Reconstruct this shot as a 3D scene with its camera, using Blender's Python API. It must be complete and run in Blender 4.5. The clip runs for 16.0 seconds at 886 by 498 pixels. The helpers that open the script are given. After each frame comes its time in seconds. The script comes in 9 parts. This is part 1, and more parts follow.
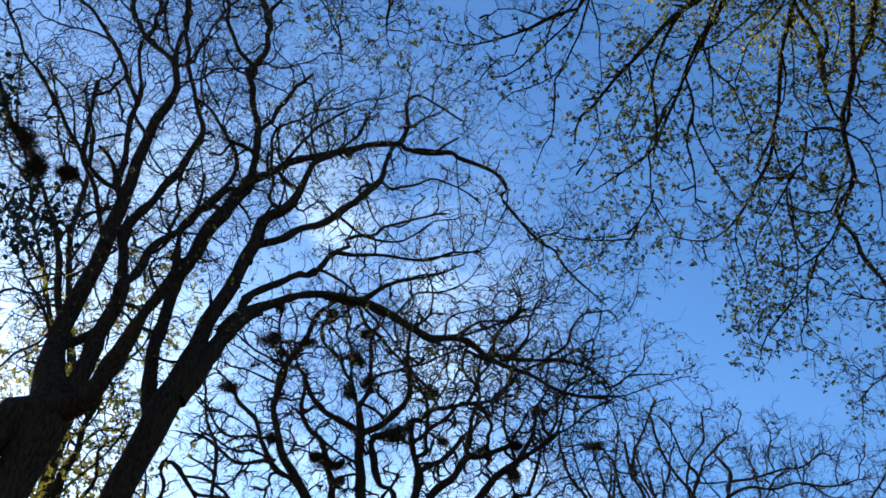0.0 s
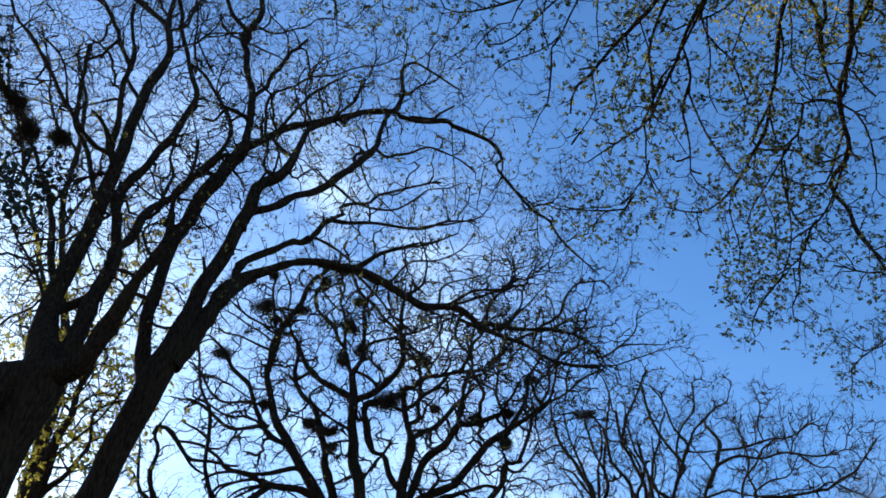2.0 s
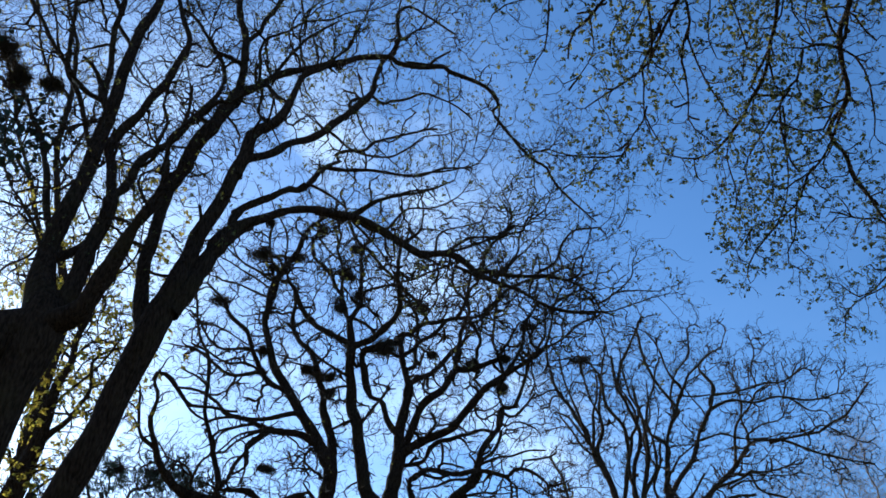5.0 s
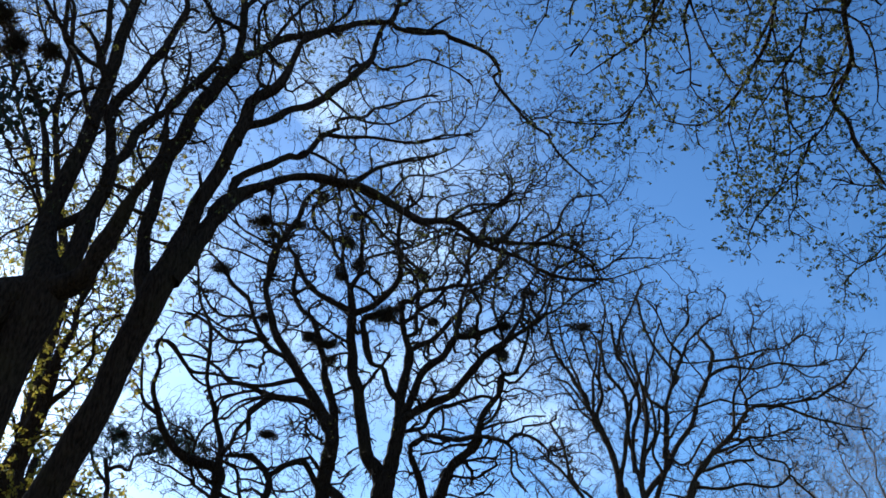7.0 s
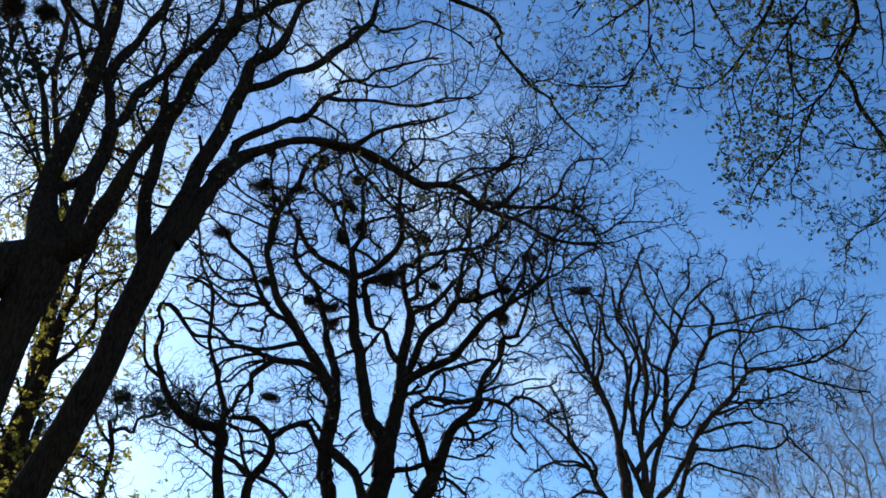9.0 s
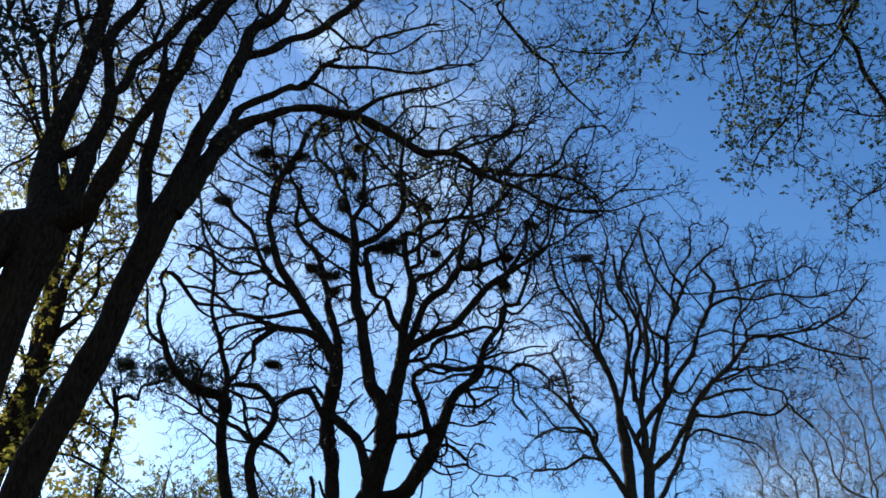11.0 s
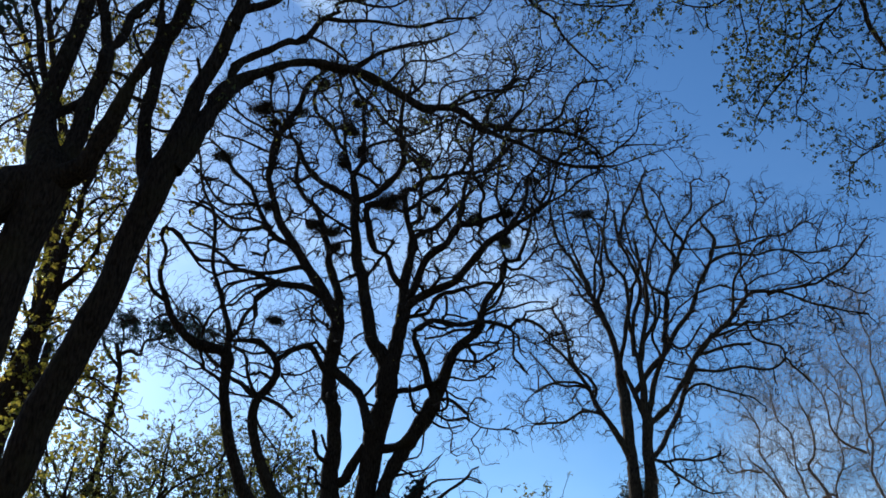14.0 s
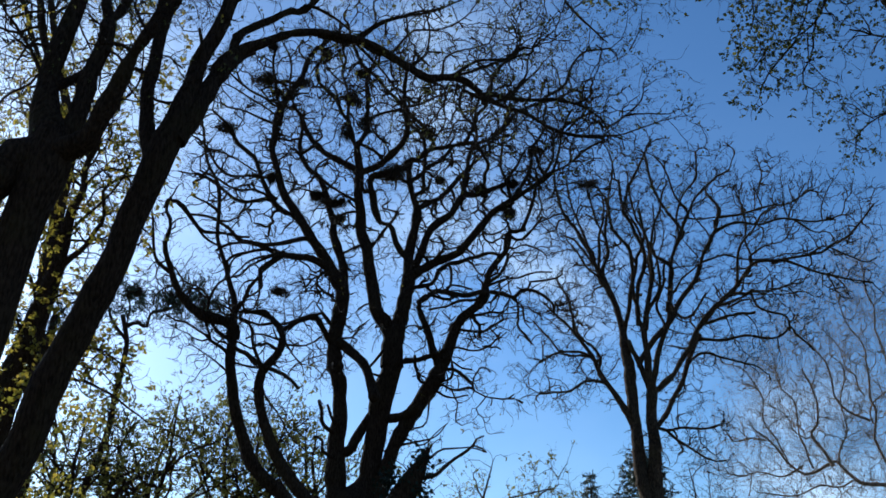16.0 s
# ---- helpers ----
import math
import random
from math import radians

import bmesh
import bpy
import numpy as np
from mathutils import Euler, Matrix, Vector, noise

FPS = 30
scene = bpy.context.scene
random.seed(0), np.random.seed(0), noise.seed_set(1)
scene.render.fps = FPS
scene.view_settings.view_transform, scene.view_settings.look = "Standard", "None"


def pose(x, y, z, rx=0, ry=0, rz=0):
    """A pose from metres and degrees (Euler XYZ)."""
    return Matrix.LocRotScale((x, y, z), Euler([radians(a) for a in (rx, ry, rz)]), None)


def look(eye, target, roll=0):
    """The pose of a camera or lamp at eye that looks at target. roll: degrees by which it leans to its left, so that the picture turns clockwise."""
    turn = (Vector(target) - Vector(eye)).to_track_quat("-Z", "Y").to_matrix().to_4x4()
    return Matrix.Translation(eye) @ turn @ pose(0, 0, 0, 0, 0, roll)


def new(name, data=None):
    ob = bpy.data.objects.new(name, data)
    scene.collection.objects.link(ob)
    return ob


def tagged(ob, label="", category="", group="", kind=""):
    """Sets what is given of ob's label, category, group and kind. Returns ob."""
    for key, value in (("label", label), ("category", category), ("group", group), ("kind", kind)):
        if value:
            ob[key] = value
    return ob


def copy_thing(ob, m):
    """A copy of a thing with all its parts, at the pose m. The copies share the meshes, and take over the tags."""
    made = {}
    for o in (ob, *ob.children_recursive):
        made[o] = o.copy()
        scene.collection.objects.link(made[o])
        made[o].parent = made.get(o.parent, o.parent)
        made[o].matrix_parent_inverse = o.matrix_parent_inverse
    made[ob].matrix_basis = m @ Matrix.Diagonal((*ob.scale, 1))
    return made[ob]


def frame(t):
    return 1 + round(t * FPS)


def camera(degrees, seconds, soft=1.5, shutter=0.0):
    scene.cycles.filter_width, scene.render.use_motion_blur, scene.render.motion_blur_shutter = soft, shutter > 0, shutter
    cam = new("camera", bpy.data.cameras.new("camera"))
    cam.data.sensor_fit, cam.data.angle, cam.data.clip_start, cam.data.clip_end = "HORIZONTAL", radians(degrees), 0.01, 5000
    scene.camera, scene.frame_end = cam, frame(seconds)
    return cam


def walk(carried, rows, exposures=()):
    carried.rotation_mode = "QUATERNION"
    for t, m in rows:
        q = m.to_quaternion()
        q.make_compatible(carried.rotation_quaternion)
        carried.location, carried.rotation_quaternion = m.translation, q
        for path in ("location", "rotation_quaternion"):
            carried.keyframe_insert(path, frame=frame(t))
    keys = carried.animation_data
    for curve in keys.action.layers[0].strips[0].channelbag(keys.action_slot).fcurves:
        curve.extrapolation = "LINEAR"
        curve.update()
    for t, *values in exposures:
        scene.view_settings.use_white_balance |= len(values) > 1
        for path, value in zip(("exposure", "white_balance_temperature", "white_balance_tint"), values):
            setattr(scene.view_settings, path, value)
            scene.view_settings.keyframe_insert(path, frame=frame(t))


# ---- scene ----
import collections

cam = camera(53.5, 16.0, soft=1.65)
EYE = (0.0, 0.0, 1.6)


def aim(yaw, pitch, roll):
    """Turn of the camera on its spot: degrees to the left, upwards, and lean."""
    return pose(*EYE, 0, 0, yaw) @ pose(0, 0, 0, 90 + pitch) @ pose(0, 0, 0, 0, 0, roll)


PATH = [
    (0.0, aim(0.272, 41.825, 0.342)),
    (0.5, aim(0.126, 41.541, 0.509)),
    (1.0, aim(0.003, 41.044, 0.632)),
    (1.5, aim(-0.102, 40.485, 0.649)),
    (2.0, aim(-0.248, 39.790, 0.539)),
    (2.5, aim(-0.387, 39.025, 0.409)),
    (3.0, aim(-0.512, 37.979, 0.258)),
    (3.5, aim(-0.554, 37.450, 0.223)),
    (4.0, aim(-0.566, 37.095, 0.200)),
    (6.5, aim(-0.545, 34.845, 0.212)),
    (7.0, aim(-0.522, 34.223, 0.193)),
    (7.5, aim(-0.517, 33.722, 0.234)),
    (8.0, aim(-0.503, 33.058, 0.232)),
    (8.5, aim(-0.481, 32.342, 0.227)),
    (9.0, aim(-0.445, 31.874, 0.232)),
    (11.5, aim(-0.335, 29.081, 0.187)),
    (12.0, aim(-0.331, 28.355, 0.185)),
    (12.5, aim(-0.337, 27.846, 0.140)),
    (13.0, aim(-0.328, 27.359, 0.145)),
    (13.5, aim(-0.325, 27.095, 0.135)),
    (14.0, aim(-0.310, 26.912, 0.136)),
    (14.5, aim(-0.257, 26.392, 0.161)),
    (15.0, aim(-0.185, 25.913, 0.121)),
    (15.5, aim(-0.077, 25.471, 0.062)),
    (16.0, aim(0.000, 25.000, 0.000)),
]
walk(cam, PATH, exposures=[(0.0, 0.73, 5000, 1), (4.0, 0.62, 5000, 1), (9.0, 0.44, 5000, 1), (16.0, 0.05, 5000, 1)])

# ---- world and sun ----
SUN_AZIMUTH, SUN_HEIGHT = radians(-37), radians(24)
world = bpy.data.worlds.new("world")
scene.world = world
world.use_nodes = True
wn, wl = world.node_tree.nodes, world.node_tree.links
wn.clear()
sky = wn.new("ShaderNodeTexSky")
sky.sky_type, sky.sun_disc = "NISHITA", False
sky.sun_elevation, sky.sun_rotation = SUN_HEIGHT, SUN_AZIMUTH
sky.air_density, sky.dust_density, sky.ozone_density = 1.0, 0.8, 4.2
coord = wn.new("ShaderNodeTexCoord")
# thin broken cloud, low over the trees
stretch = wn.new("ShaderNodeMapping")
stretch.inputs["Location"].default_value = (3.1, 1.7, 0.4)
stretch.inputs["Scale"].default_value = (1.0, 1.0, 1.7)
cloud = wn.new("ShaderNodeTexNoise")
cloud.inputs["Scale"].default_value, cloud.inputs["Detail"].default_value = 5.0, 7.0
cloud.inputs["Roughness"].default_value = 0.58
thick = wn.new("ShaderNodeMapRange")
thick.inputs["From Min"].default_value, thick.inputs["From Max"].default_value = 0.42, 0.72
parts_z = wn.new("ShaderNodeSeparateXYZ")
low = wn.new("ShaderNodeMapRange")
low.inputs["To Max"].default_value = 0.06
low.inputs["From Min"].default_value, low.inputs["From Max"].default_value = 0.62, 0.28
both = wn.new("ShaderNodeMath")
both.operation = "MULTIPLY"
banks = []
for way, wide in (((-0.170, 0.790, 0.588), 0.36), ((0.110, 0.905, 0.410), 0.16), ((0.384, 0.907, 0.176), 0.13)):
    near = wn.new("ShaderNodeVectorMath")
    near.operation = "DISTANCE"
    near.inputs[1].default_value = way
    fade = wn.new("ShaderNodeMapRange")
    fade.interpolation_type = "SMOOTHSTEP"
    fade.inputs["From Min"].default_value, fade.inputs["From Max"].default_value = wide, 0.0
    wl.new(coord.outputs["Generated"], near.inputs[0])
    wl.new(near.outputs["Value"], fade.inputs["Value"])
    banks.append(fade)
amount = wn.new("ShaderNodeMath")
amount.operation = "MULTIPLY"
amount.inputs[1].default_value = 0.75
cloudy = wn.new("ShaderNodeMixRGB")
cloudy.inputs["Color2"].default_value = (11.0, 11.0, 11.0, 1)
back = wn.new("ShaderNodeBackground")
back.inputs["Strength"].default_value = 0.112
wout = wn.new("ShaderNodeOutputWorld")
wl.new(coord.outputs["Generated"], stretch.inputs["Vector"])
wl.new(stretch.outputs["Vector"], cloud.inputs["Vector"])
wl.new(cloud.outputs["Fac"], thick.inputs["Value"])
wl.new(coord.outputs["Generated"], parts_z.inputs["Vector"])
wl.new(parts_z.outputs["Z"], low.inputs["Value"])
wl.new(thick.outputs["Result"], both.inputs[0])
total = low
for fade in banks:
    plus = wn.new("ShaderNodeMath")
    plus.operation = "ADD"
    wl.new(total.outputs[0], plus.inputs[0])
    wl.new(fade.outputs["Result"], plus.inputs[1])
    total = plus
wl.new(total.outputs[0], both.inputs[1])
wl.new(both.outputs["Value"], amount.inputs[0])
wl.new(amount.outputs["Value"], cloudy.inputs["Fac"])
wl.new(sky.outputs["Color"], cloudy.inputs["Color1"])
wl.new(cloudy.outputs["Color"], back.inputs["Color"])
wl.new(back.outputs["Background"], wout.inputs["Surface"])

sun = new("sun", bpy.data.lights.new("sun", "SUN"))
sun.data.energy, sun.data.angle, sun.data.color = 5.0, radians(0.53), (1.0, 0.93, 0.82)
sun_way = Vector((math.sin(SUN_AZIMUTH) * math.cos(SUN_HEIGHT), math.cos(SUN_AZIMUTH) * math.cos(SUN_HEIGHT), math.sin(SUN_HEIGHT)))
sun.matrix_world = look(sun_way * 60, (0, 0, 0))


# ---- materials ----
def material(name):
    m = bpy.data.materials.new(name)
    m.use_nodes = True
    n, l = m.node_tree.nodes, m.node_tree.links
    return m, n, l, n["Principled BSDF"]


def ramp_between(n, stops):
    r = n.new("ShaderNodeValToRGB")
    while len(r.color_ramp.elements) < len(stops):
        r.color_ramp.elements.new(0.5)
    for e, (p, c) in zip(r.color_ramp.elements, stops):
        e.position, e.color = p, (*c, 1)
    return r


def bark(name, dark, pale, moss, moss_amount, grain=1.0):
    """Fissured bark: long ridges, paler plates, patches of algae and moss."""
    m, n, l, b = material(name)
    tc = n.new("ShaderNodeTexCoord")
    mp = n.new("ShaderNodeMapping")
    mp.inputs["Scale"].default_value = (grain, grain, 0.28 * grain)
    l.new(tc.outputs["Object"], mp.inputs["Vector"])
    fine = n.new("ShaderNodeTexNoise")
    fine.inputs["Scale"].default_value, fine.inputs["Detail"].default_value = 34, 6
    l.new(mp.outputs["Vector"], fine.inputs["Vector"])
    cells = n.new("ShaderNodeTexVoronoi")
    cells.feature = "DISTANCE_TO_EDGE"
    cells.inputs["Scale"].default_value = 22
    l.new(mp.outputs["Vector"], cells.inputs["Vector"])
    broad = n.new("ShaderNodeTexNoise")
    broad.inputs["Scale"].default_value, broad.inputs["Detail"].default_value = 1.7, 4
    l.new(tc.outputs["Object"], broad.inputs["Vector"])
    col = ramp_between(n, [(0.3, dark), (0.72, pale)])
    l.new(fine.outputs["Fac"], col.inputs["Fac"])
    mr = n.new("ShaderNodeMapRange")
    mr.inputs["From Min"].default_value, mr.inputs["From Max"].default_value = 0.5, 0.72
    mr.inputs["To Max"].default_value = moss_amount
    l.new(broad.outputs["Fac"], mr.inputs["Value"])
    mix = n.new("ShaderNodeMixRGB")
    mix.inputs["Color2"].default_value = (*moss, 1)
    l.new(mr.outputs["Result"], mix.inputs["Fac"])
    l.new(col.outputs["Color"], mix.inputs["Color1"])
    l.new(mix.outputs["Color"], b.inputs["Base Color"])
    b.inputs["Roughness"].default_value = 0.9
    b.inputs["Specular IOR Level"].default_value = 0.05
    add = n.new("ShaderNodeMath")
    add.operation = "ADD"
    l.new(cells.outputs["Distance"], add.inputs[0])
    l.new(fine.outputs["Fac"], add.inputs[1])
    bump = n.new("ShaderNodeBump")
    bump.inputs["Strength"].default_value, bump.inputs["Distance"].default_value = 1.0, 0.05
    l.new(add.outputs["Value"], bump.inputs["Height"])
    l.new(bump.outputs["Normal"], b.inputs["Normal"])
    return m


def foliage(name, shades, through_light, gloss=0.5):
    """Thin leaves: each one its own shade, and light shining through."""
    m, n, l, b = material(name)
    g = n.new("ShaderNodeNewGeometry")
    k = len(shades) - 1
    col = ramp_between(n, [(i / k, c) for i, c in enumerate(shades)])
    l.new(g.outputs["Random Per Island"], col.inputs["Fac"])
    tc = n.new("ShaderNodeTexCoord")
    nz = n.new("ShaderNodeTexNoise")
    nz.inputs["Scale"].default_value = 40
    l.new(tc.outputs["Object"], nz.inputs["Vector"])
    mr = n.new("ShaderNodeMapRange")
    mr.inputs["To Min"].default_value, mr.inputs["To Max"].default_value = 0.75, 1.2
    l.new(nz.outputs["Fac"], mr.inputs["Value"])
    mul = n.new("ShaderNodeMixRGB")
    mul.blend_type, mul.inputs["Fac"].default_value = "MULTIPLY", 1
    l.new(col.outputs["Color"], mul.inputs["Color1"])
    l.new(mr.outputs["Result"], mul.inputs["Color2"])
    l.new(mul.outputs["Color"], b.inputs["Base Color"])
    b.inputs["Roughness"].default_value = gloss
    tr = n.new("ShaderNodeBsdfTranslucent")
    l.new(mul.outputs["Color"], tr.inputs["Color"])
    mx = n.new("ShaderNodeMixShader")
    mx.inputs["Fac"].default_value = through_light
    l.new(b.outputs["BSDF"], mx.inputs[1])
    l.new(tr.outputs["BSDF"], mx.inputs[2])
    l.new(mx.outputs["Shader"], n["Material Output"].inputs["Surface"])
    return m


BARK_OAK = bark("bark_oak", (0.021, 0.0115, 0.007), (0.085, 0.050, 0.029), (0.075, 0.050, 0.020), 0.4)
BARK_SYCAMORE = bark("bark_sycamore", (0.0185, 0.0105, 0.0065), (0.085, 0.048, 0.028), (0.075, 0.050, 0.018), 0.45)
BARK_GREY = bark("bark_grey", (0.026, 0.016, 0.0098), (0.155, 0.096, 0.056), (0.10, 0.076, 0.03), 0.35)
# far tree's bark, lightened: the sun on it is put into the colour
BARK_SUNLIT = bark("bark_sunlit", (0.19, 0.12, 0.08), (0.56, 0.38, 0.25), (0.28, 0.2, 0.10), 0.25)
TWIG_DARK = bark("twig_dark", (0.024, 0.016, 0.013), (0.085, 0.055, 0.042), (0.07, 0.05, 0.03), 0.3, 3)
TWIG_BROWN = bark("twig_brown", (0.034, 0.022, 0.017), (0.12, 0.078, 0.058), (0.09, 0.062, 0.036), 0.3, 3)
# its twigs likewise carry sunlight in their base colour
TWIG_SUNLIT = bark("twig_sunlit", (0.27, 0.17, 0.11), (0.66, 0.44, 0.29), (0.43, 0.28, 0.16), 0.3, 3)
STICKS = bark("nest_sticks", (0.05, 0.03, 0.019), (0.19, 0.115, 0.068), (0.12, 0.085, 0.04), 0.4, 4)
LEAF_YOUNG = foliage("leaf_young", [(0.06, 0.058, 0.012), (0.11, 0.10, 0.018), (0.22, 0.17, 0.03)], 0.45)
LEAF_GOLD = foliage("leaf_gold", [(0.19, 0.16, 0.018), (0.37, 0.28, 0.027), (0.55, 0.36, 0.04)], 0.6)
LEAF_GREEN = foliage("leaf_green", [(0.06, 0.066, 0.018), (0.13, 0.125, 0.03), (0.31, 0.26, 0.052)], 0.45)
LEAF_OLIVE = foliage("leaf_olive", [(0.09, 0.092, 0.022), (0.17, 0.15, 0.029), (0.36, 0.29, 0.045)], 0.6)
LEAF_IVY = foliage("leaf_ivy", [(0.008, 0.013, 0.006), (0.014, 0.022, 0.008), (0.022, 0.03, 0.010)], 0.05, 0.8)
NEEDLES = foliage("needles", [(0.022, 0.036, 0.016), (0.04, 0.055, 0.022), (0.065, 0.075, 0.03)], 0.15, 0.5)


def ground_material():
    m, n, l, b = material("leaf_litter_and_grass")
    tc = n.new("ShaderNodeTexCoord")
    big = n.new("ShaderNodeTexNoise")
    big.inputs["Scale"].default_value, big.inputs["Detail"].default_value = 0.25, 5
    small = n.new("ShaderNodeTexNoise")
    small.inputs["Scale"].default_value, small.inputs["Detail"].default_value = 9, 8
    for q in (big, small):
        l.new(tc.outputs["Object"], q.inputs["Vector"])
    grass = ramp_between(n, [(0.3, (0.02, 0.035, 0.01)), (0.7, (0.07, 0.10, 0.025))])
    litter = ramp_between(n, [(0.3, (0.04, 0.026, 0.014)), (0.7, (0.14, 0.09, 0.05))])
    l.new(small.outputs["Fac"], grass.inputs["Fac"])
    l.new(small.outputs["Fac"], litter.inputs["Fac"])
    sel = n.new("ShaderNodeMapRange")
    sel.inputs["From Min"].default_value, sel.inputs["From Max"].default_value = 0.42, 0.58
    l.new(big.outputs["Fac"], sel.inputs["Value"])
    mix = n.new("ShaderNodeMixRGB")
    l.new(sel.outputs["Result"], mix.inputs["Fac"])
    l.new(grass.outputs["Color"], mix.inputs["Color1"])
    l.new(litter.outputs["Color"], mix.inputs["Color2"])
    l.new(mix.outputs["Color"], b.inputs["Base Color"])
    b.inputs["Roughness"].default_value = 0.95
    bump = n.new("ShaderNodeBump")
    bump.inputs["Strength"].default_value = 0.6
    l.new(small.outputs["Fac"], bump.inputs["Height"])
    l.new(bump.outputs["Normal"], b.inputs["Normal"])
    return m


# ---- geometry helpers ----
def mesh_from(name, verts, faces):
    """One mesh from an array of corners and an array of faces, all with the same number of corners."""
    me = bpy.data.meshes.new(name)
    verts, faces = np.asarray(verts, dtype=np.float32).reshape(-1, 3), np.asarray(faces, dtype=np.int32)
    count, sides = faces.shape
    me.vertices.add(len(verts))
    me.vertices.foreach_set("co", verts.ravel())
    me.loops.add(count * sides)
    me.loops.foreach_set("vertex_index", faces.ravel())
    me.polygons.add(count)
    me.polygons.foreach_set("loop_start", np.arange(0, count * sides, sides, dtype=np.int32))
    me.polygons.foreach_set("use_smooth", np.ones(count, dtype=bool))
    me.update(calc_edges=True)
    return me


def part(name, me, mat, parent, label="", kind=""):
    """Links a mesh as one object under a thing."""
    me.materials.append(mat)
    ob = new(name, me)
    ob.parent = parent
    return tagged(ob, label=label, kind=kind)


def unit(v):
    return v / (np.linalg.norm(v, axis=-1, keepdims=True) + 1e-9)


def tubes(paths, radii, sides):
    """Tapered tubes along (M, K, 3) paths: corners and four-cornered faces."""
    paths, radii = np.asarray(paths, float), np.asarray(radii, float)
    count, steps = radii.shape
    along = unit(np.gradient(paths, axis=1))
    mean = unit(paths[:, -1] - paths[:, 0])
    ref = np.where(np.abs(mean[:, 2:]) < 0.7, np.array([[0.0, 0.0, 1.0]]), np.array([[1.0, 0.0, 0.0]]))[:, None, :]
    side = unit(np.cross(along, ref))
    over = np.cross(side, along)
    turn = np.arange(sides) * (2 * np.pi / sides)
    ring = side[:, :, None] * np.cos(turn)[None, None, :, None] + over[:, :, None] * np.sin(turn)[None, None, :, None]
    verts = paths[:, :, None] + ring * radii[:, :, None, None]
    m, k, s = np.meshgrid(np.arange(count), np.arange(steps - 1), np.arange(sides), indexing="ij")
    at = lambda kk, ss: (m * steps + kk) * sides + ss % sides
    faces = np.stack([at(k, s), at(k, s + 1), at(k + 1, s + 1), at(k + 1, s)], -1).reshape(-1, 4)
    return verts.reshape(-1, 3), faces


def merged(pieces):
    verts, faces, base = [], [], 0
    for v, f in pieces:
        verts.append(v)
        faces.append(f + base)
        base += len(v)
    return np.concatenate(verts), np.concatenate(faces)


def spline(points, spacing):
    """A smooth curve through the points, with evenly spaced steps, and how far along it each step is (0 to 1)."""
    p = np.asarray(points, float)
    p = np.vstack([2 * p[0] - p[1], p, 2 * p[-1] - p[-2]])
    out = []
    for a, b, c, d in zip(p[:-3], p[1:-2], p[2:-1], p[3:]):
        t = np.linspace(0, 1, 9)[:-1, None]
        out.append(0.5 * (2 * b + (c - a) * t + (2 * a - 5 * b + 4 * c - d) * t ** 2 + (3 * b - a - 3 * c + d) * t ** 3))
    out = np.vstack(out + [p[-2:-1]])
    far = np.r_[0, np.cumsum(np.linalg.norm(np.diff(out[:, :3], axis=0), axis=1))]
    steps = max(4, int(far[-1] / spacing) + 1)
    s = np.linspace(0, far[-1], steps)
    return np.stack([np.interp(s, far, out[:, j]) for j in range(out.shape[1])], 1), s / far[-1]


def limb_path(rng, r0, r1, points, spacing=0.16, knob=0.10, bulk=1.5, flare=0.0, crook=0.03):
    """A limb: smooth course with small crooks and uneven thickness; points may carry their own radius."""
    p, u = spline(points, spacing)
    if p.shape[1] == 4:
        p, r = p[:, :3], p[:, 3]
    else:
        r = r1 + (r0 - r1) * (1 - u) ** bulk
    knots = max(3, int(np.linalg.norm(np.diff(p, axis=0), axis=1).sum() / (0.25 + 5 * crook)))
    bend = rng.normal(size=(knots, 3))
    bend = np.stack([np.interp(u, np.linspace(0, 1, knots), bend[:, j]) for j in range(3)], 1)
    keep = np.minimum(1, np.minimum(u, 1 - u) * 8)[:, None]
    p = p + bend * keep * (crook * np.minimum(1, (0.03 + crook) / r))[:, None]
    d = u * np.linalg.norm(np.diff(p, axis=0), axis=1).sum()
    r = r * (1 + knob * rng.normal(size=len(r)) + flare * np.exp(-d / (3 * r0)))
    return p, r


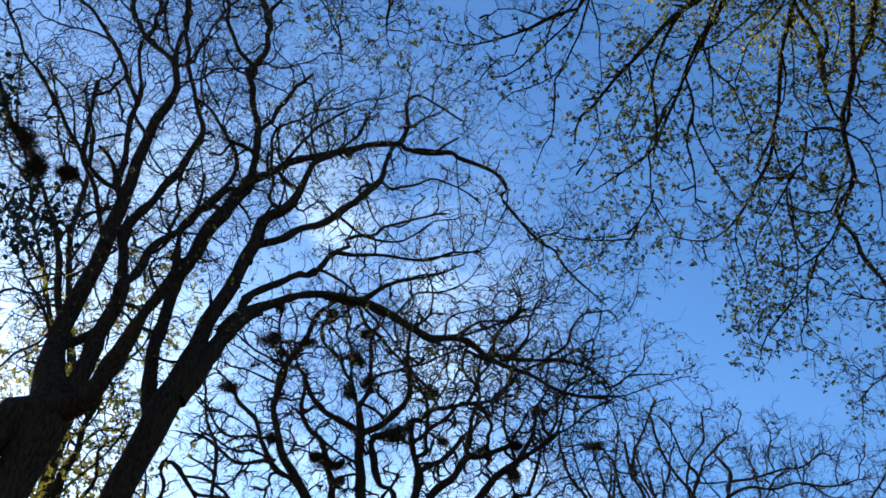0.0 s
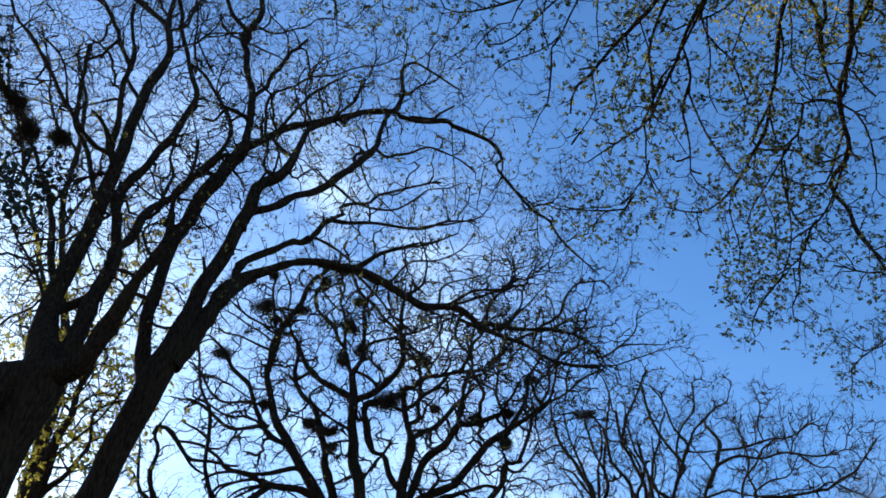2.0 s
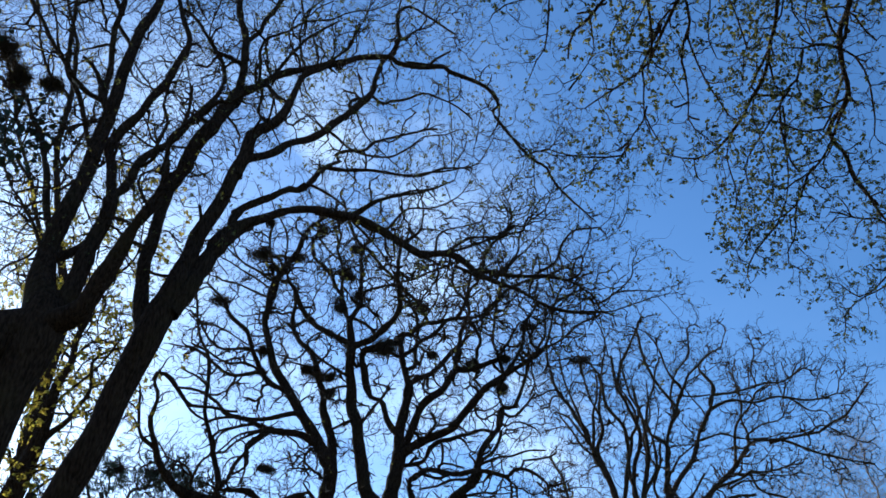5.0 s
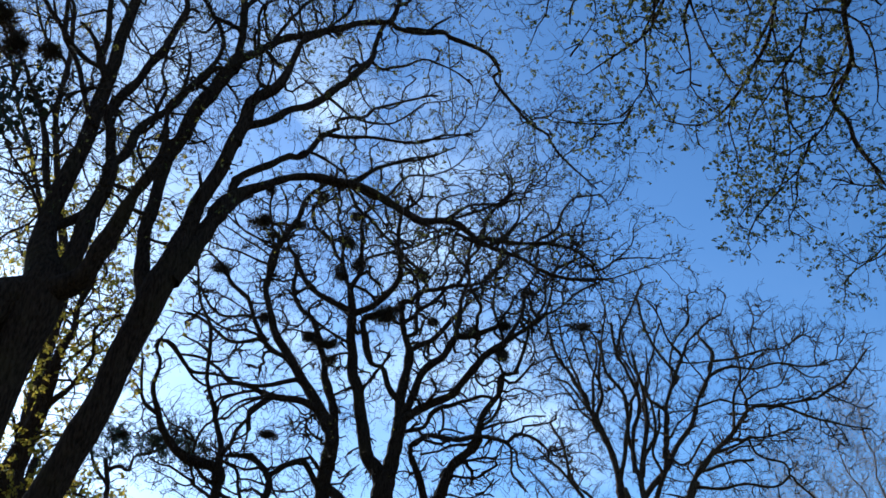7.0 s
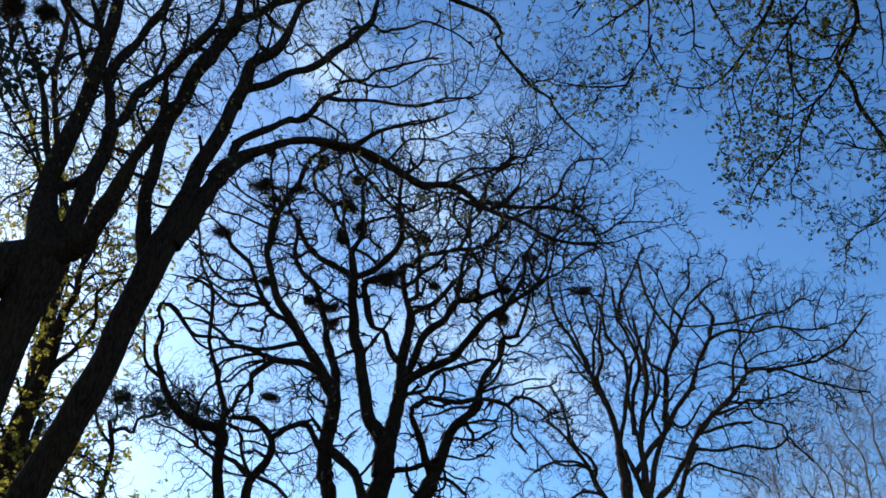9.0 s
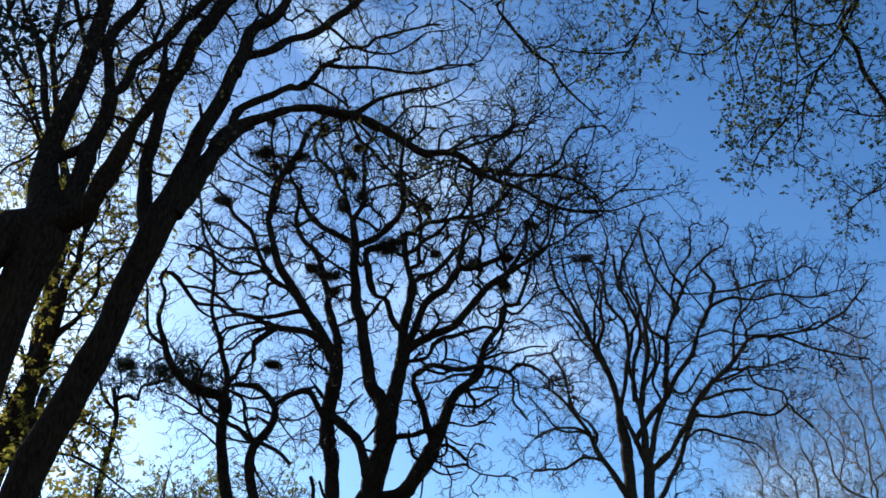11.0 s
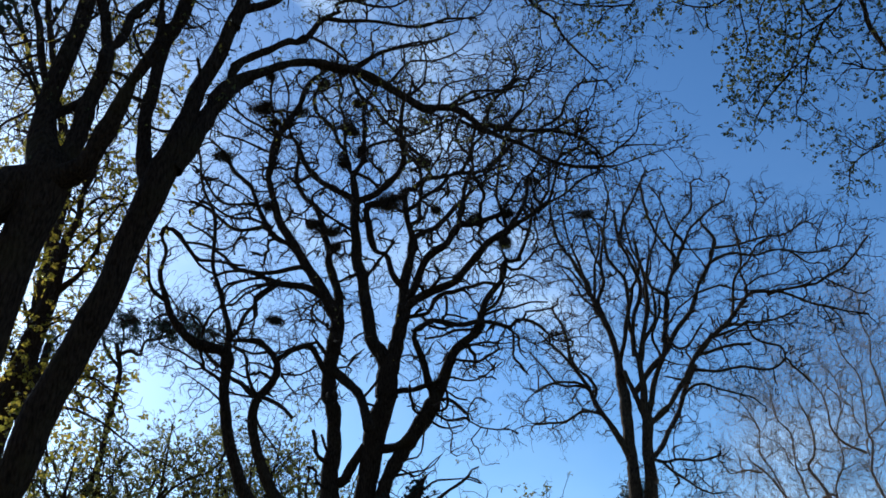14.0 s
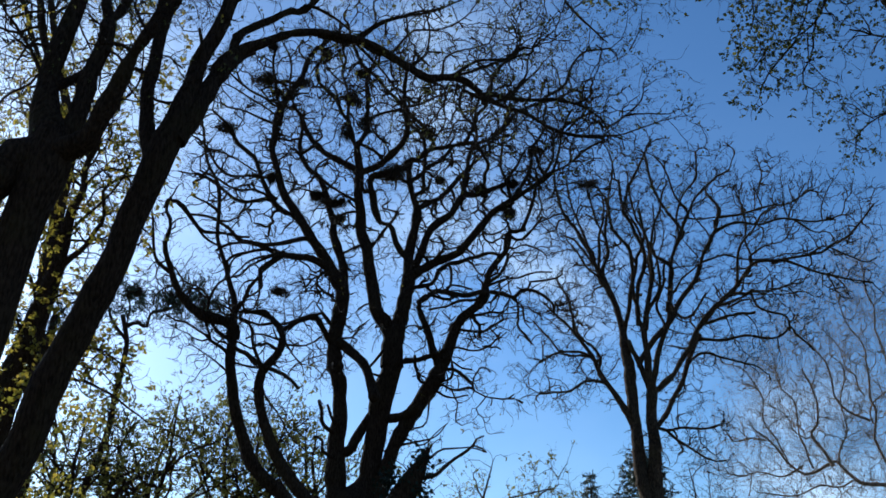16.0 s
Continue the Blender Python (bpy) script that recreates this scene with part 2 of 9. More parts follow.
def grow(rng, paths, radii, per_metre, length, thick, thin, steps=5, lean=0.75, wiggle=0.3, up=0.0, start=0.2):
    """Side shoots along the given paths, shorter towards their ends: their own (M, K, 3) paths and radii."""
    seg_a, seg_v, seg_r, seg_s = [], [], [], []
    for p, r in zip(paths, radii):
        k0 = int(start * (len(p) - 1))
        seg_a.append(p[k0:-1]), seg_v.append(p[k0 + 1:] - p[k0:-1]), seg_r.append(r[k0:-1])
        seg_s.append(np.linspace(0, 1, len(p))[k0:-1])
    a, v, r, s = np.concatenate(seg_a), np.concatenate(seg_v), np.concatenate(seg_r), np.concatenate(seg_s)
    size = np.linalg.norm(v, axis=1)
    weight = size * (0.6 + 0.8 * s) * np.clip((0.085 - r) / 0.05, 0.02, 1)
    count = max(1, int(weight.sum() * per_metre))
    pick = rng.choice(len(a), count, p=weight / weight.sum())
    pos = a[pick] + v[pick] * rng.random((count, 1))
    way = unit(v[pick])
    aside = unit(np.cross(way, rng.normal(size=(count, 3))))
    way = unit(way + aside * lean * rng.uniform(0.6, 1.5, (count, 1)))
    span = rng.uniform(length[0], length[1], count) * (1.1 - 0.6 * s[pick])
    step = span / (steps - 1)
    path = [pos]
    bend = rng.normal(size=(count, 3)) * wiggle * 0.6
    for _ in range(steps - 1):
        push = rng.normal(size=(count, 3)) * wiggle + bend + np.array([0, 0, up])
        way = unit(way + push)
        pos = pos + way * step[:, None]
        path.append(pos)
    first = np.minimum(thick * rng.uniform(0.6, 1.0, count), r[pick] * 0.75)
    taper = np.linspace(1, 0, steps)[None, :]
    return np.stack(path, 1), thin + np.maximum(0, first[:, None] - thin) * taper


def thinned(rng, spots, cell, most):
    """At most so many of the places in each cell of space, so that no part of the crown chokes."""
    key = np.floor(spots / cell).astype(np.int64)
    key = key[:, 0] * 1000003 + key[:, 1] * 10007 + key[:, 2]
    order = rng.permutation(len(key))
    order = order[np.argsort(key[order], kind="stable")]
    k = key[order]
    first = np.r_[0, np.flatnonzero(np.diff(k)) + 1]
    rank = np.arange(len(k)) - np.repeat(first, np.diff(np.r_[first, len(k)]))
    return spots[np.sort(order[rank < most])]


def nearest(points, among):
    """For each point the nearest of the others: how far, and which."""
    far, which = np.empty(len(points)), np.empty(len(points), dtype=np.int64)
    for k in range(0, len(points), 1500):
        p = points[k:k + 1500]
        d = (p ** 2).sum(1)[:, None] - 2 * p @ among.T + (among ** 2).sum(1)[None]
        which[k:k + 1500] = d.argmin(1)
        far[k:k + 1500] = np.sqrt(np.maximum(d.min(1), 0))
    return far, which


def room_for_twigs(rng, paths, radii, count, spread, gaps, stout=0.07):
    """Places in the open air round the thinner limbs, which branches will grow to reach."""
    a = np.concatenate([p[:-1] for p in paths])
    v = np.concatenate([np.diff(p, axis=0) for p in paths])
    r = np.concatenate([q[:-1] for q in radii])
    weight = np.linalg.norm(v, axis=1) * np.clip((stout * 1.6 - r) / stout, 0.03, 1)
    pick = rng.choice(len(a), count, p=weight / weight.sum())
    off = unit(rng.normal(size=(count, 3))) * spread * rng.uniform(0.15, 1.9, (count, 1)) ** 0.8
    spots = a[pick] + v[pick] * rng.random((count, 1)) + off
    bushy = np.array([noise.noise(Vector(q) * 0.75 / spread) for q in spots])
    return thinned(rng, spots[bushy + rng.uniform(-0.15, 0.15, count) > -gaps], spread * 0.5, 6)


def colonise(rng, paths, radii, spots, step, thin, wander=0.6, keep=0.55, out=0.3, up=0.1, most=0.05):
    """Branches that fork and crook their way from the limbs to all the places, on the whole outwards: a list of courses and of radii."""
    at, cap = np.concatenate([p[2:] for p in paths]), np.concatenate([r[2:] for r in radii]) * 0.68
    heading = np.concatenate([unit(np.gradient(p, axis=0))[2:] for p in paths])
    heart = at.mean(0) - np.array([0, 0, 1.5])
    roots, kill, sight = len(at), step * 1.15, step * 12
    parent, kids = np.full(roots, -1), np.zeros(roots, dtype=int)
    far, which = nearest(spots, at)
    alive = far > kill
    for _ in range(60):
        use = alive & (far < sight)
        if not use.any():
            break
        tips, back = np.unique(which[use], return_inverse=True)
        pull = np.zeros((len(tips), 3))
        np.add.at(pull, back, unit(spots[use] - at[which[use]]))
        free = kids[tips] < np.where(tips < roots, 2, 4)
        alive[use] &= free[back]
        tips, pull = tips[free], pull[free]
        if not len(tips):
            continue
        way = unit(unit(pull) + keep * heading[tips] + wander * rng.normal(size=pull.shape) + out * unit(at[tips] - heart) + np.array([0, 0, up]))
        fresh = at[tips] + way * step
        kids[tips] += 1
        base = len(at)
        at, heading = np.vstack([at, fresh]), np.vstack([heading, way])
        parent, kids = np.r_[parent, tips], np.r_[kids, np.zeros(len(tips), dtype=int)]
        live = np.flatnonzero(alive)
        d, w = nearest(spots[live], fresh)
        closer = d < far[live]
        far[live[closer]], which[live[closer]] = d[closer], w[closer] + base
        alive[live] &= far[live] > kill
    load, heir, best = np.ones(len(at)), np.full(len(at), -1), np.zeros(len(at))
    for i in range(len(at) - 1, roots - 1, -1):
        p = parent[i]
        if kids[i]:
            load[i] -= 1
        load[p] += load[i]
        if load[i] > best[p]:
            best[p], heir[p] = load[i], i
    size = np.minimum(thin * load ** 0.76, most)
    for i in range(roots, len(at)):
        p = parent[i]
        size[i] = min(size[i], cap[p] if p < roots else size[p])
    courses, widths = [], []
    for i in range(roots, len(at)):
        p = parent[i]
        if p >= roots and heir[p] == i:
            continue
        chain, k = [p], i
        while k >= 0:
            chain.append(k)
            k = heir[k]
        c = at[chain]
        if len(c) > 2:
            c[1:-1] = 0.7 * c[1:-1] + 0.15 * (c[:-2] + c[2:])
        courses.append(c)
        widths.append(np.r_[size[i], size[chain[1:]]])
    return courses, widths


def ragged_tubes(courses, widths, sides):
    """Tubes along courses of any number of steps."""
    if not courses:
        return np.zeros((0, 3)), np.zeros((0, 4), dtype=np.int64)
    groups = collections.defaultdict(list)
    for c, w in zip(courses, widths):
        groups[len(c)].append((c, w))
    return merged([tubes(np.array([c for c, w in g]), np.array([w for c, w in g]), sides) for _, g in sorted(groups.items())])


def leaf_sheet(rng, tips, size, droop=0.3, wide=0.75):
    """Folded leaves with pointed lobes at the given places: corners and three-cornered faces."""
    count = len(tips)
    along = unit(rng.normal(size=(count, 3)) + np.array([0, 0, -droop]))
    side = unit(np.cross(along, rng.normal(size=(count, 3))))
    up = np.cross(side, along)
    s = size * rng.uniform(0.55, 1.25, count)[:, None]
    w = s * wide * 0.5
    base, tip = tips, tips + along * s - up * 0.18 * s
    mid = tips + along * 0.5 * s + up * 0.06 * s
    l1, l2 = tips + along * 0.3 * s + side * w - up * 0.1 * s, tips + along * 0.68 * s + side * w * 0.8 - up * 0.15 * s
    r1, r2 = tips + along * 0.3 * s - side * w - up * 0.1 * s, tips + along * 0.68 * s - side * w * 0.8 - up * 0.15 * s
    verts = np.stack([base, mid, tip, l1, l2, r1, r2], 1).reshape(-1, 3)
    tri = np.array([(0, 3, 1), (3, 4, 1), (4, 2, 1), (0, 1, 5), (5, 1, 6), (6, 1, 2)])
    return verts, (np.arange(count)[:, None, None] * 7 + tri[None]).reshape(-1, 3)


def tree(name, base, label, seed, limbs, bark_mat, twig_mat, fill=(3000, 0.6, 0.14), twigs=(3.0, (0.15, 0.4)), wiggle=0.6, up=0.1, out=0.3,
         leaf=None, bare_side=None, thin=0.004, wander=0.6, gaps=0.2, stoutest=0.05, crook=0.03, boughs=None, group="woodland trees"):
    """A tree on its base (limbs called bare_limb carry no growth): trunk and limbs as parts of their own, side boughs, branches that fork into
    the room round the limbs, twigs on them, and leaves in small bunches at the twigs' ends."""
    rng = np.random.default_rng(seed)
    top = new(name)
    top.location = base
    tagged(top, label, "tree", group)
    paths, radii = [], []
    for kind, r0, r1, *points in limbs:
        p, r = limb_path(rng, r0, r1, points, 0.2 if kind == "trunk" else 0.16, 0.03 if kind == "trunk" else 0.075, 1.0 if kind == "trunk" else 1.5, 0.25 if kind == "limb" and r0 > 0.05 else 0.0, crook)
        if kind == "trunk":
            r = r * (1 + 0.45 * np.exp(-np.maximum(p[:, 2], 0) / 0.5))
        tip = unit(p[-1] - p[-2]) * r[-1]
        p_end = np.vstack([p, p[-1] + tip * 0.5, p[-1] + tip * 0.85, p[-1] + tip])
        r_end = np.r_[r, r[-1] * np.array([0.87, 0.52, 0.03])]
        me = mesh_from(kind, *tubes(p_end[None], r_end[None], 14 if r0 > 0.12 else 8))
        part(kind, me, bark_mat, top)
        if kind == "limb" or kind == "trunk" and len(points[0]) == 4:
            paths.append(p), radii.append(r)
    side, side_r = [], []
    if boughs:
        spots = room_for_twigs(rng, paths, radii, boughs[0], boughs[1], gaps)
        side, side_r = colonise(rng, paths, radii, spots, boughs[2], boughs[3], wander + 0.15, out=out, up=up, most=stoutest)
        paths, radii = paths + [c for c in side if len(c) > 3], radii + [r for c, r in zip(side, side_r) if len(c) > 3]
    spots = room_for_twigs(rng, paths, radii, fill[0], fill[1], gaps)
    b, br = colonise(rng, paths, radii, spots, fill[2], thin, wander, out=out, up=up, most=stoutest)
    snag, snag_r = grow(rng, paths, radii, 0.25, (0.08, 0.3), 0.03, 0.012, 4, 1.1, 0.12, 0.1, start=0.05)
    t, trad = grow(rng, b, br, twigs[0], twigs[1], thin * 0.85, thin * 0.4, 4, 0.8, wiggle, up, start=0.0)
    stout = [k for k in range(len(b)) if br[k].max() > thin * 3]
    fine = [k for k in range(len(b)) if br[k].max() <= thin * 3]
    part("branchwork", mesh_from("branchwork", *merged([ragged_tubes(side + [b[k] for k in stout], side_r + [br[k] for k in stout], 5), tubes(snag, snag_r, 5)])), bark_mat, top, kind="stuff")
    part("shootwork", mesh_from("shootwork", *ragged_tubes([b[k] for k in fine], [br[k] for k in fine], 3)), twig_mat, top, kind="stuff")
    part("twigwork", mesh_from("twigwork", *tubes(t, trad, 3)), twig_mat, top, kind="stuff")
    if leaf:
        mat, size, share, each = leaf
        if bare_side is not None:
            share = share * np.clip((t[:, -1, 0] - bare_side[0]) / (bare_side[1] - bare_side[0]), 0.45, 1)
        dense = np.array([noise.noise(Vector(q) * 1.1) for q in t[:, -1]])
        tips = t[rng.random(len(t)) < share * np.clip(0.9 + 1.4 * dense, 0.2, 1.4)]
        spots = np.repeat(tips[:, -1], each, 0) + rng.normal(size=(len(tips) * each, 3)) * size * 0.3
        part("leafage", mesh_from("leafage", *leaf_sheet(rng, spots, size, 0.6, 0.6)), mat, top, kind="stuff")
    return top


def add(plan, kind, thick, tip, *course):
    """One more trunk or limb in a tree's plan: its radii at both ends and its course from the tree's base."""
    plan.append((kind, thick, tip, *course))


def clump(rng, centres, spread, count, flat=1.0):
    """Places scattered round the centres."""
    c = np.asarray(centres, float)
    return np.repeat(c, count, 0) + rng.normal(size=(len(c) * count, 3)) * np.array([spread, spread, spread * flat])


def sapling(base, height, spread, label, seed, leaf, stems=8, thin=0.0042, fill=(2300, 0.62, 0.17), bark_mat=None, twig_mat=None, name="young_tree"):
    """A young tree in leaf: a wavering stem, and boughs that rise from it to a rounded crown."""
    rng = np.random.default_rng(seed)
    lean = rng.uniform(-0.35, 0.35, (4, 2)) * spread * 0.5
    stem = [(0, 0, -0.1, 0.12), (*lean[0] * 0.4, height * 0.25, 0.10), (*lean[1], height * 0.5, 0.08), (*lean[2], height * 0.7, 0.045), (*(lean[2] + lean[3]), height * 0.88, 0.012)]
    limbs = [("trunk", 0.12, 0.012, *stem)]
    for i in range(stems):
        u = rng.uniform(0.0, 1.0)
        turn = 2.4 * i + rng.uniform(-0.4, 0.4)
        foot = np.array([*(lean[1] * (1 - u) + lean[2] * u), height * (0.47 + 0.23 * u)])
        far = spread * rng.uniform(0.9, 1.6) * (1 - 0.35 * u)
        way = np.array([math.cos(turn) * far, math.sin(turn) * far, height * (0.9 - 0.25 * rng.random()) - foot[2]])
        kink = rng.normal(size=(2, 3)) * 0.12 * spread
        limbs.append(("limb", 0.055 - 0.02 * u, 0.012, tuple(foot), tuple(foot + way * np.array([0.4, 0.4, 0.25]) + kink[0]),
                      tuple(foot + way * np.array([0.75, 0.75, 0.6]) + kink[1]), tuple(foot + way)))
    return tree(name, base, label, seed, limbs, bark_mat or BARK_OAK, twig_mat or TWIG_DARK, fill=fill, twigs=(2.5, (0.15, 0.4)),
                leaf=leaf, thin=thin, gaps=-0.02, wander=0.75, group="young trees")


def conifer(base, height, wide, label, seed):
    """A spruce: straight stem, drooping whorls, needles along every spray."""
    rng = np.random.default_rng(seed)
    top = tagged(new("spruce_tree"), label, "tree", "conifers")
    top.location = base
    stem, u = spline([(0, 0, -0.1), (0.03, 0, height * 0.5), (0, 0, height)], 0.3)
    part("trunk", mesh_from("trunk", *tubes(stem[None], (0.02 + 0.16 * (1 - u))[None], 10)), BARK_OAK, top)
    bough, rad = [], []
    for z in np.arange(height * 0.42, height * 0.985, 0.28):
        reach = wide * (1 - z / height) ** 0.8 + 0.12
        for k in range(10):
            a, r = rng.uniform(0, 2 * math.pi), reach * rng.uniform(0.7, 1.15)
            s = np.linspace(0, 1, 7)[:, None]
            d = np.array([math.cos(a), math.sin(a), 0.0])
            bough.append(np.array([0, 0, z]) + d * r * s + np.array([0, 0, 1.0]) * (0.12 * s - 0.3 * s ** 2) * r)
            rad.append(np.linspace(0.02, 0.006, 7))
    bough, rad = np.array(bough), np.array(rad)
    part("boughwork", mesh_from("boughwork", *tubes(bough, rad, 4)), BARK_OAK, top, kind="stuff")
    s, sr = grow(rng, list(bough), list(rad), 7.0, (0.2, 0.5), 0.02, 0.012, 3, 0.9, 0.2, -0.1)
    n, nr = grow(rng, list(s) + list(bough), list(sr) + list(rad), 6.0, (0.14, 0.32), 0.045, 0.025, 2, 0.9, 0.1, 0.05, start=0.0)
    part("sprays", mesh_from("sprays", *tubes(s, sr, 3)), NEEDLES, top, kind="stuff")
    part("needles", mesh_from("needles", *tubes(n, nr, 3)), NEEDLES, top, kind="stuff")
    return top


def nest_mesh(seed):
    """A bulky bowl of sticks: a rough core, and sticks laid round it with loose ends."""
    rng = np.random.default_rng(seed)
    bm = bmesh.new()
    bmesh.ops.create_icosphere(bm, subdivisions=3, radius=1.0)
    for v in bm.verts:
        k = 0.8 + 0.6 * noise.noise(v.co * 2.3 + Vector((seed, 0, 0))) + 0.15 * noise.noise(v.co * 7)
        v.co = Vector((v.co.x * 0.10 * k, v.co.y * 0.085 * k, v.co.z * 0.06 * k - (0.06 if v.co.z > 0.6 else 0)))
    core = bpy.data.meshes.new("bowl")
    bm.to_mesh(core)
    bm.free()
    count = 300
    way = unit(rng.normal(size=(count, 3)) * np.array([1, 1, 0.7]))
    lump = np.where(rng.random((count, 1)) < 0.35, 1, 0) * rng.normal(size=3) * np.array([0.11, 0.11, 0.06])
    pos = way * np.array([0.17, 0.15, 0.10]) * rng.uniform(0.3, 1.05, (count, 1)) + lump
    lie = unit(np.cross(way, rng.normal(size=(count, 3))) + 0.12 * rng.normal(size=(count, 3)))
    half = rng.uniform(0.05, 0.2, (count, 1))
    mid = pos + 0.03 * rng.normal(size=(count, 3))
    path = np.stack([pos - lie * half, mid, pos + lie * half * rng.uniform(0.5, 1.2, (count, 1))], 1)
    return core, mesh_from("sticks", *tubes(path, np.tile([0.003, 0.005, 0.003], (count, 1)), 3))


def sprays(parent, seed, mat, size, centres, spread, count):
    """Thicker bunches of young leaves at the given places."""
    rng = np.random.default_rng(seed)
    spots = clump(rng, centres, spread, count) - np.array(parent.location)
    part("foliage", mesh_from("foliage", *leaf_sheet(rng, spots, size)), mat, parent, kind="stuff")


# ---- ground ----
def ground():
    n = 64
    g = np.linspace(-1, 1, n)
    x, y = np.meshgrid(np.sign(g) * np.abs(g) ** 2.5 * 3000, np.sign(g) * np.abs(g) ** 2.5 * 3000, indexing="ij")
    far = np.hypot(x, y)
    z = -0.02 + 0.0 * far + np.where(far > 6, 0.06 * np.sin(x * 0.21) * np.cos(y * 0.17), 0) * np.minimum(1, 40 / (far + 1))
    i, j = np.meshgrid(np.arange(n - 1), np.arange(n - 1), indexing="ij")
    f = np.stack([i * n + j, (i + 1) * n + j, (i + 1) * n + j + 1, i * n + j + 1], -1).reshape(-1, 4)
    me = mesh_from("ground", np.stack([x, y, z], -1), f)
    me.materials.append(ground_material())
    tagged(new("ground", me), "woodland floor of grass and brown leaf litter", "ground", kind="structure")


ground()

# ---- trees ----
forked_plan = []
add(forked_plan, "trunk", 0.298, 0.061, (0.00, 0.00, -0.10, 0.298), (0.54, 0.00, 3.05, 0.259), (0.76, 0.00, 4.73, 0.250), (0.90, 0.00, 5.80, 0.233), (0.99, 0.00, 6.46, 0.256), (1.05, 0.00, 6.86, 0.280), (1.02, 0.02, 7.24, 0.258), (0.87, 0.08, 7.64, 0.180), (0.78, 0.13, 8.22, 0.126), (0.78, 0.17, 8.61, 0.126), (0.84, 0.23, 9.23, 0.108), (0.88, 0.27, 9.62, 0.107), (0.86, 0.33, 10.38, 0.107), (0.88, 0.35, 10.66, 0.105), (0.88, 0.42, 11.69, 0.093), (0.85, 0.48, 12.56, 0.083), (0.90, 0.51, 13.03, 0.085), (1.00, 0.53, 13.35, 0.077), (1.04, 0.56, 13.85, 0.064), (0.98, 0.58, 14.20, 0.060), (0.83, 0.60, 14.69, 0.061))
add(forked_plan, "limb", 0.215, 0.237, (1.05, 0.00, 7.07, 0.215), (0.79, -0.06, 6.94, 0.213), (0.67, -0.14, 6.75, 0.236), (0.48, -0.28, 6.44, 0.243), (0.23, -0.40, 6.13, 0.237))
add(forked_plan, "limb", 0.050, 0.050, (0.95, 0.58, 14.29, 0.050), (0.83, 0.60, 14.69, 0.051), (0.52, 0.70, 15.08, 0.047), (0.15, 0.85, 15.63, 0.048), (-0.15, 0.96, 16.09, 0.049), (-0.33, 1.04, 16.48, 0.050), (-0.59, 1.16, 17.11, 0.052), (-0.88, 1.29, 17.84, 0.048), (-1.29, 1.50, 19.07, 0.050))
add(forked_plan, "limb", 0.066, 0.030, (0.87, 0.33, 10.42, 0.066), (0.88, 0.36, 10.83, 0.068), (0.75, 0.33, 11.15, 0.056), (0.71, 0.30, 11.43, 0.052), (0.71, 0.27, 11.66, 0.048), (0.69, 0.23, 12.01, 0.049), (0.67, 0.19, 12.43, 0.045), (0.67, 0.14, 12.88, 0.046), (0.67, 0.11, 13.20, 0.042), (0.64, 0.09, 13.47, 0.033), (0.51, 0.04, 13.96, 0.029), (0.44, 0.00, 14.47, 0.030))
add(forked_plan, "limb", 0.050, 0.039, (0.95, 0.58, 14.29, 0.050), (0.83, 0.60, 14.69, 0.051), (0.68, 0.81, 15.46, 0.048), (0.64, 0.98, 15.97, 0.044), (0.54, 1.17, 16.63, 0.040), (0.32, 1.45, 17.66, 0.042), (-0.21, 2.00, 19.91, 0.039))
add(forked_plan, "limb", 0.026, 0.025, (0.80, 0.65, 14.87), (0.74, 0.73, 15.15), (0.56, 0.84, 15.55), (0.28, 1.03, 16.23), (-0.14, 1.32, 17.36), (-0.51, 1.60, 18.55))
add(forked_plan, "limb", 0.038, 0.030, (0.08, 0.88, 15.74), (-0.06, 0.93, 15.97), (-0.02, 0.94, 16.29), (-0.05, 0.96, 16.81), (0.04, 0.98, 17.24), (-0.01, 1.00, 18.02))
add(forked_plan, "bare_limb", 0.036, 0.034, (0.67, 0.18, 12.54), (0.67, 0.16, 12.75), (0.60, 0.67, 13.00), (0.55, 1.00, 13.17))
add(forked_plan, "limb", 0.037, 0.025, (0.67, 0.15, 12.82, 0.037), (0.67, 0.13, 13.03, 0.037), (0.43, 0.04, 13.41, 0.038), (0.28, -0.04, 13.77, 0.033), (0.16, -0.11, 14.14, 0.034), (-0.06, -0.19, 14.45, 0.034), (-0.28, -0.26, 14.76, 0.030), (-0.47, -0.32, 15.02, 0.030), (-0.80, -0.41, 15.23, 0.030), (-1.11, -0.50, 15.55, 0.025))
add(forked_plan, "limb", 0.024, 0.014, (0.18, -0.10, 14.07), (0.11, -0.13, 14.22), (-0.03, -0.28, 14.24), (-0.22, -0.47, 14.12), (-0.45, -0.72, 13.86), (-0.60, -0.88, 13.77), (-0.70, -1.00, 13.72))
add(forked_plan, "limb", 0.022, 0.013, (0.87, 0.44, 11.95), (0.85, 0.46, 12.37), (0.81, 0.41, 12.16), (0.98, 0.37, 11.94), (1.25, 0.29, 11.60), (1.55, 0.20, 11.27))
add(forked_plan, "bare_limb", 0.047, 0.036, (0.86, 0.25, 9.44, 0.047), (0.88, 0.29, 9.86, 0.048), (0.81, 0.22, 10.06, 0.040), (0.68, 0.13, 10.42, 0.037), (0.52, 0.01, 10.89, 0.037), (0.36, -0.08, 11.30, 0.046), (0.33, -0.15, 11.60, 0.038), (0.28, -0.23, 12.00, 0.035), (0.25, -0.32, 12.43, 0.035), (0.23, -0.40, 12.82, 0.036))
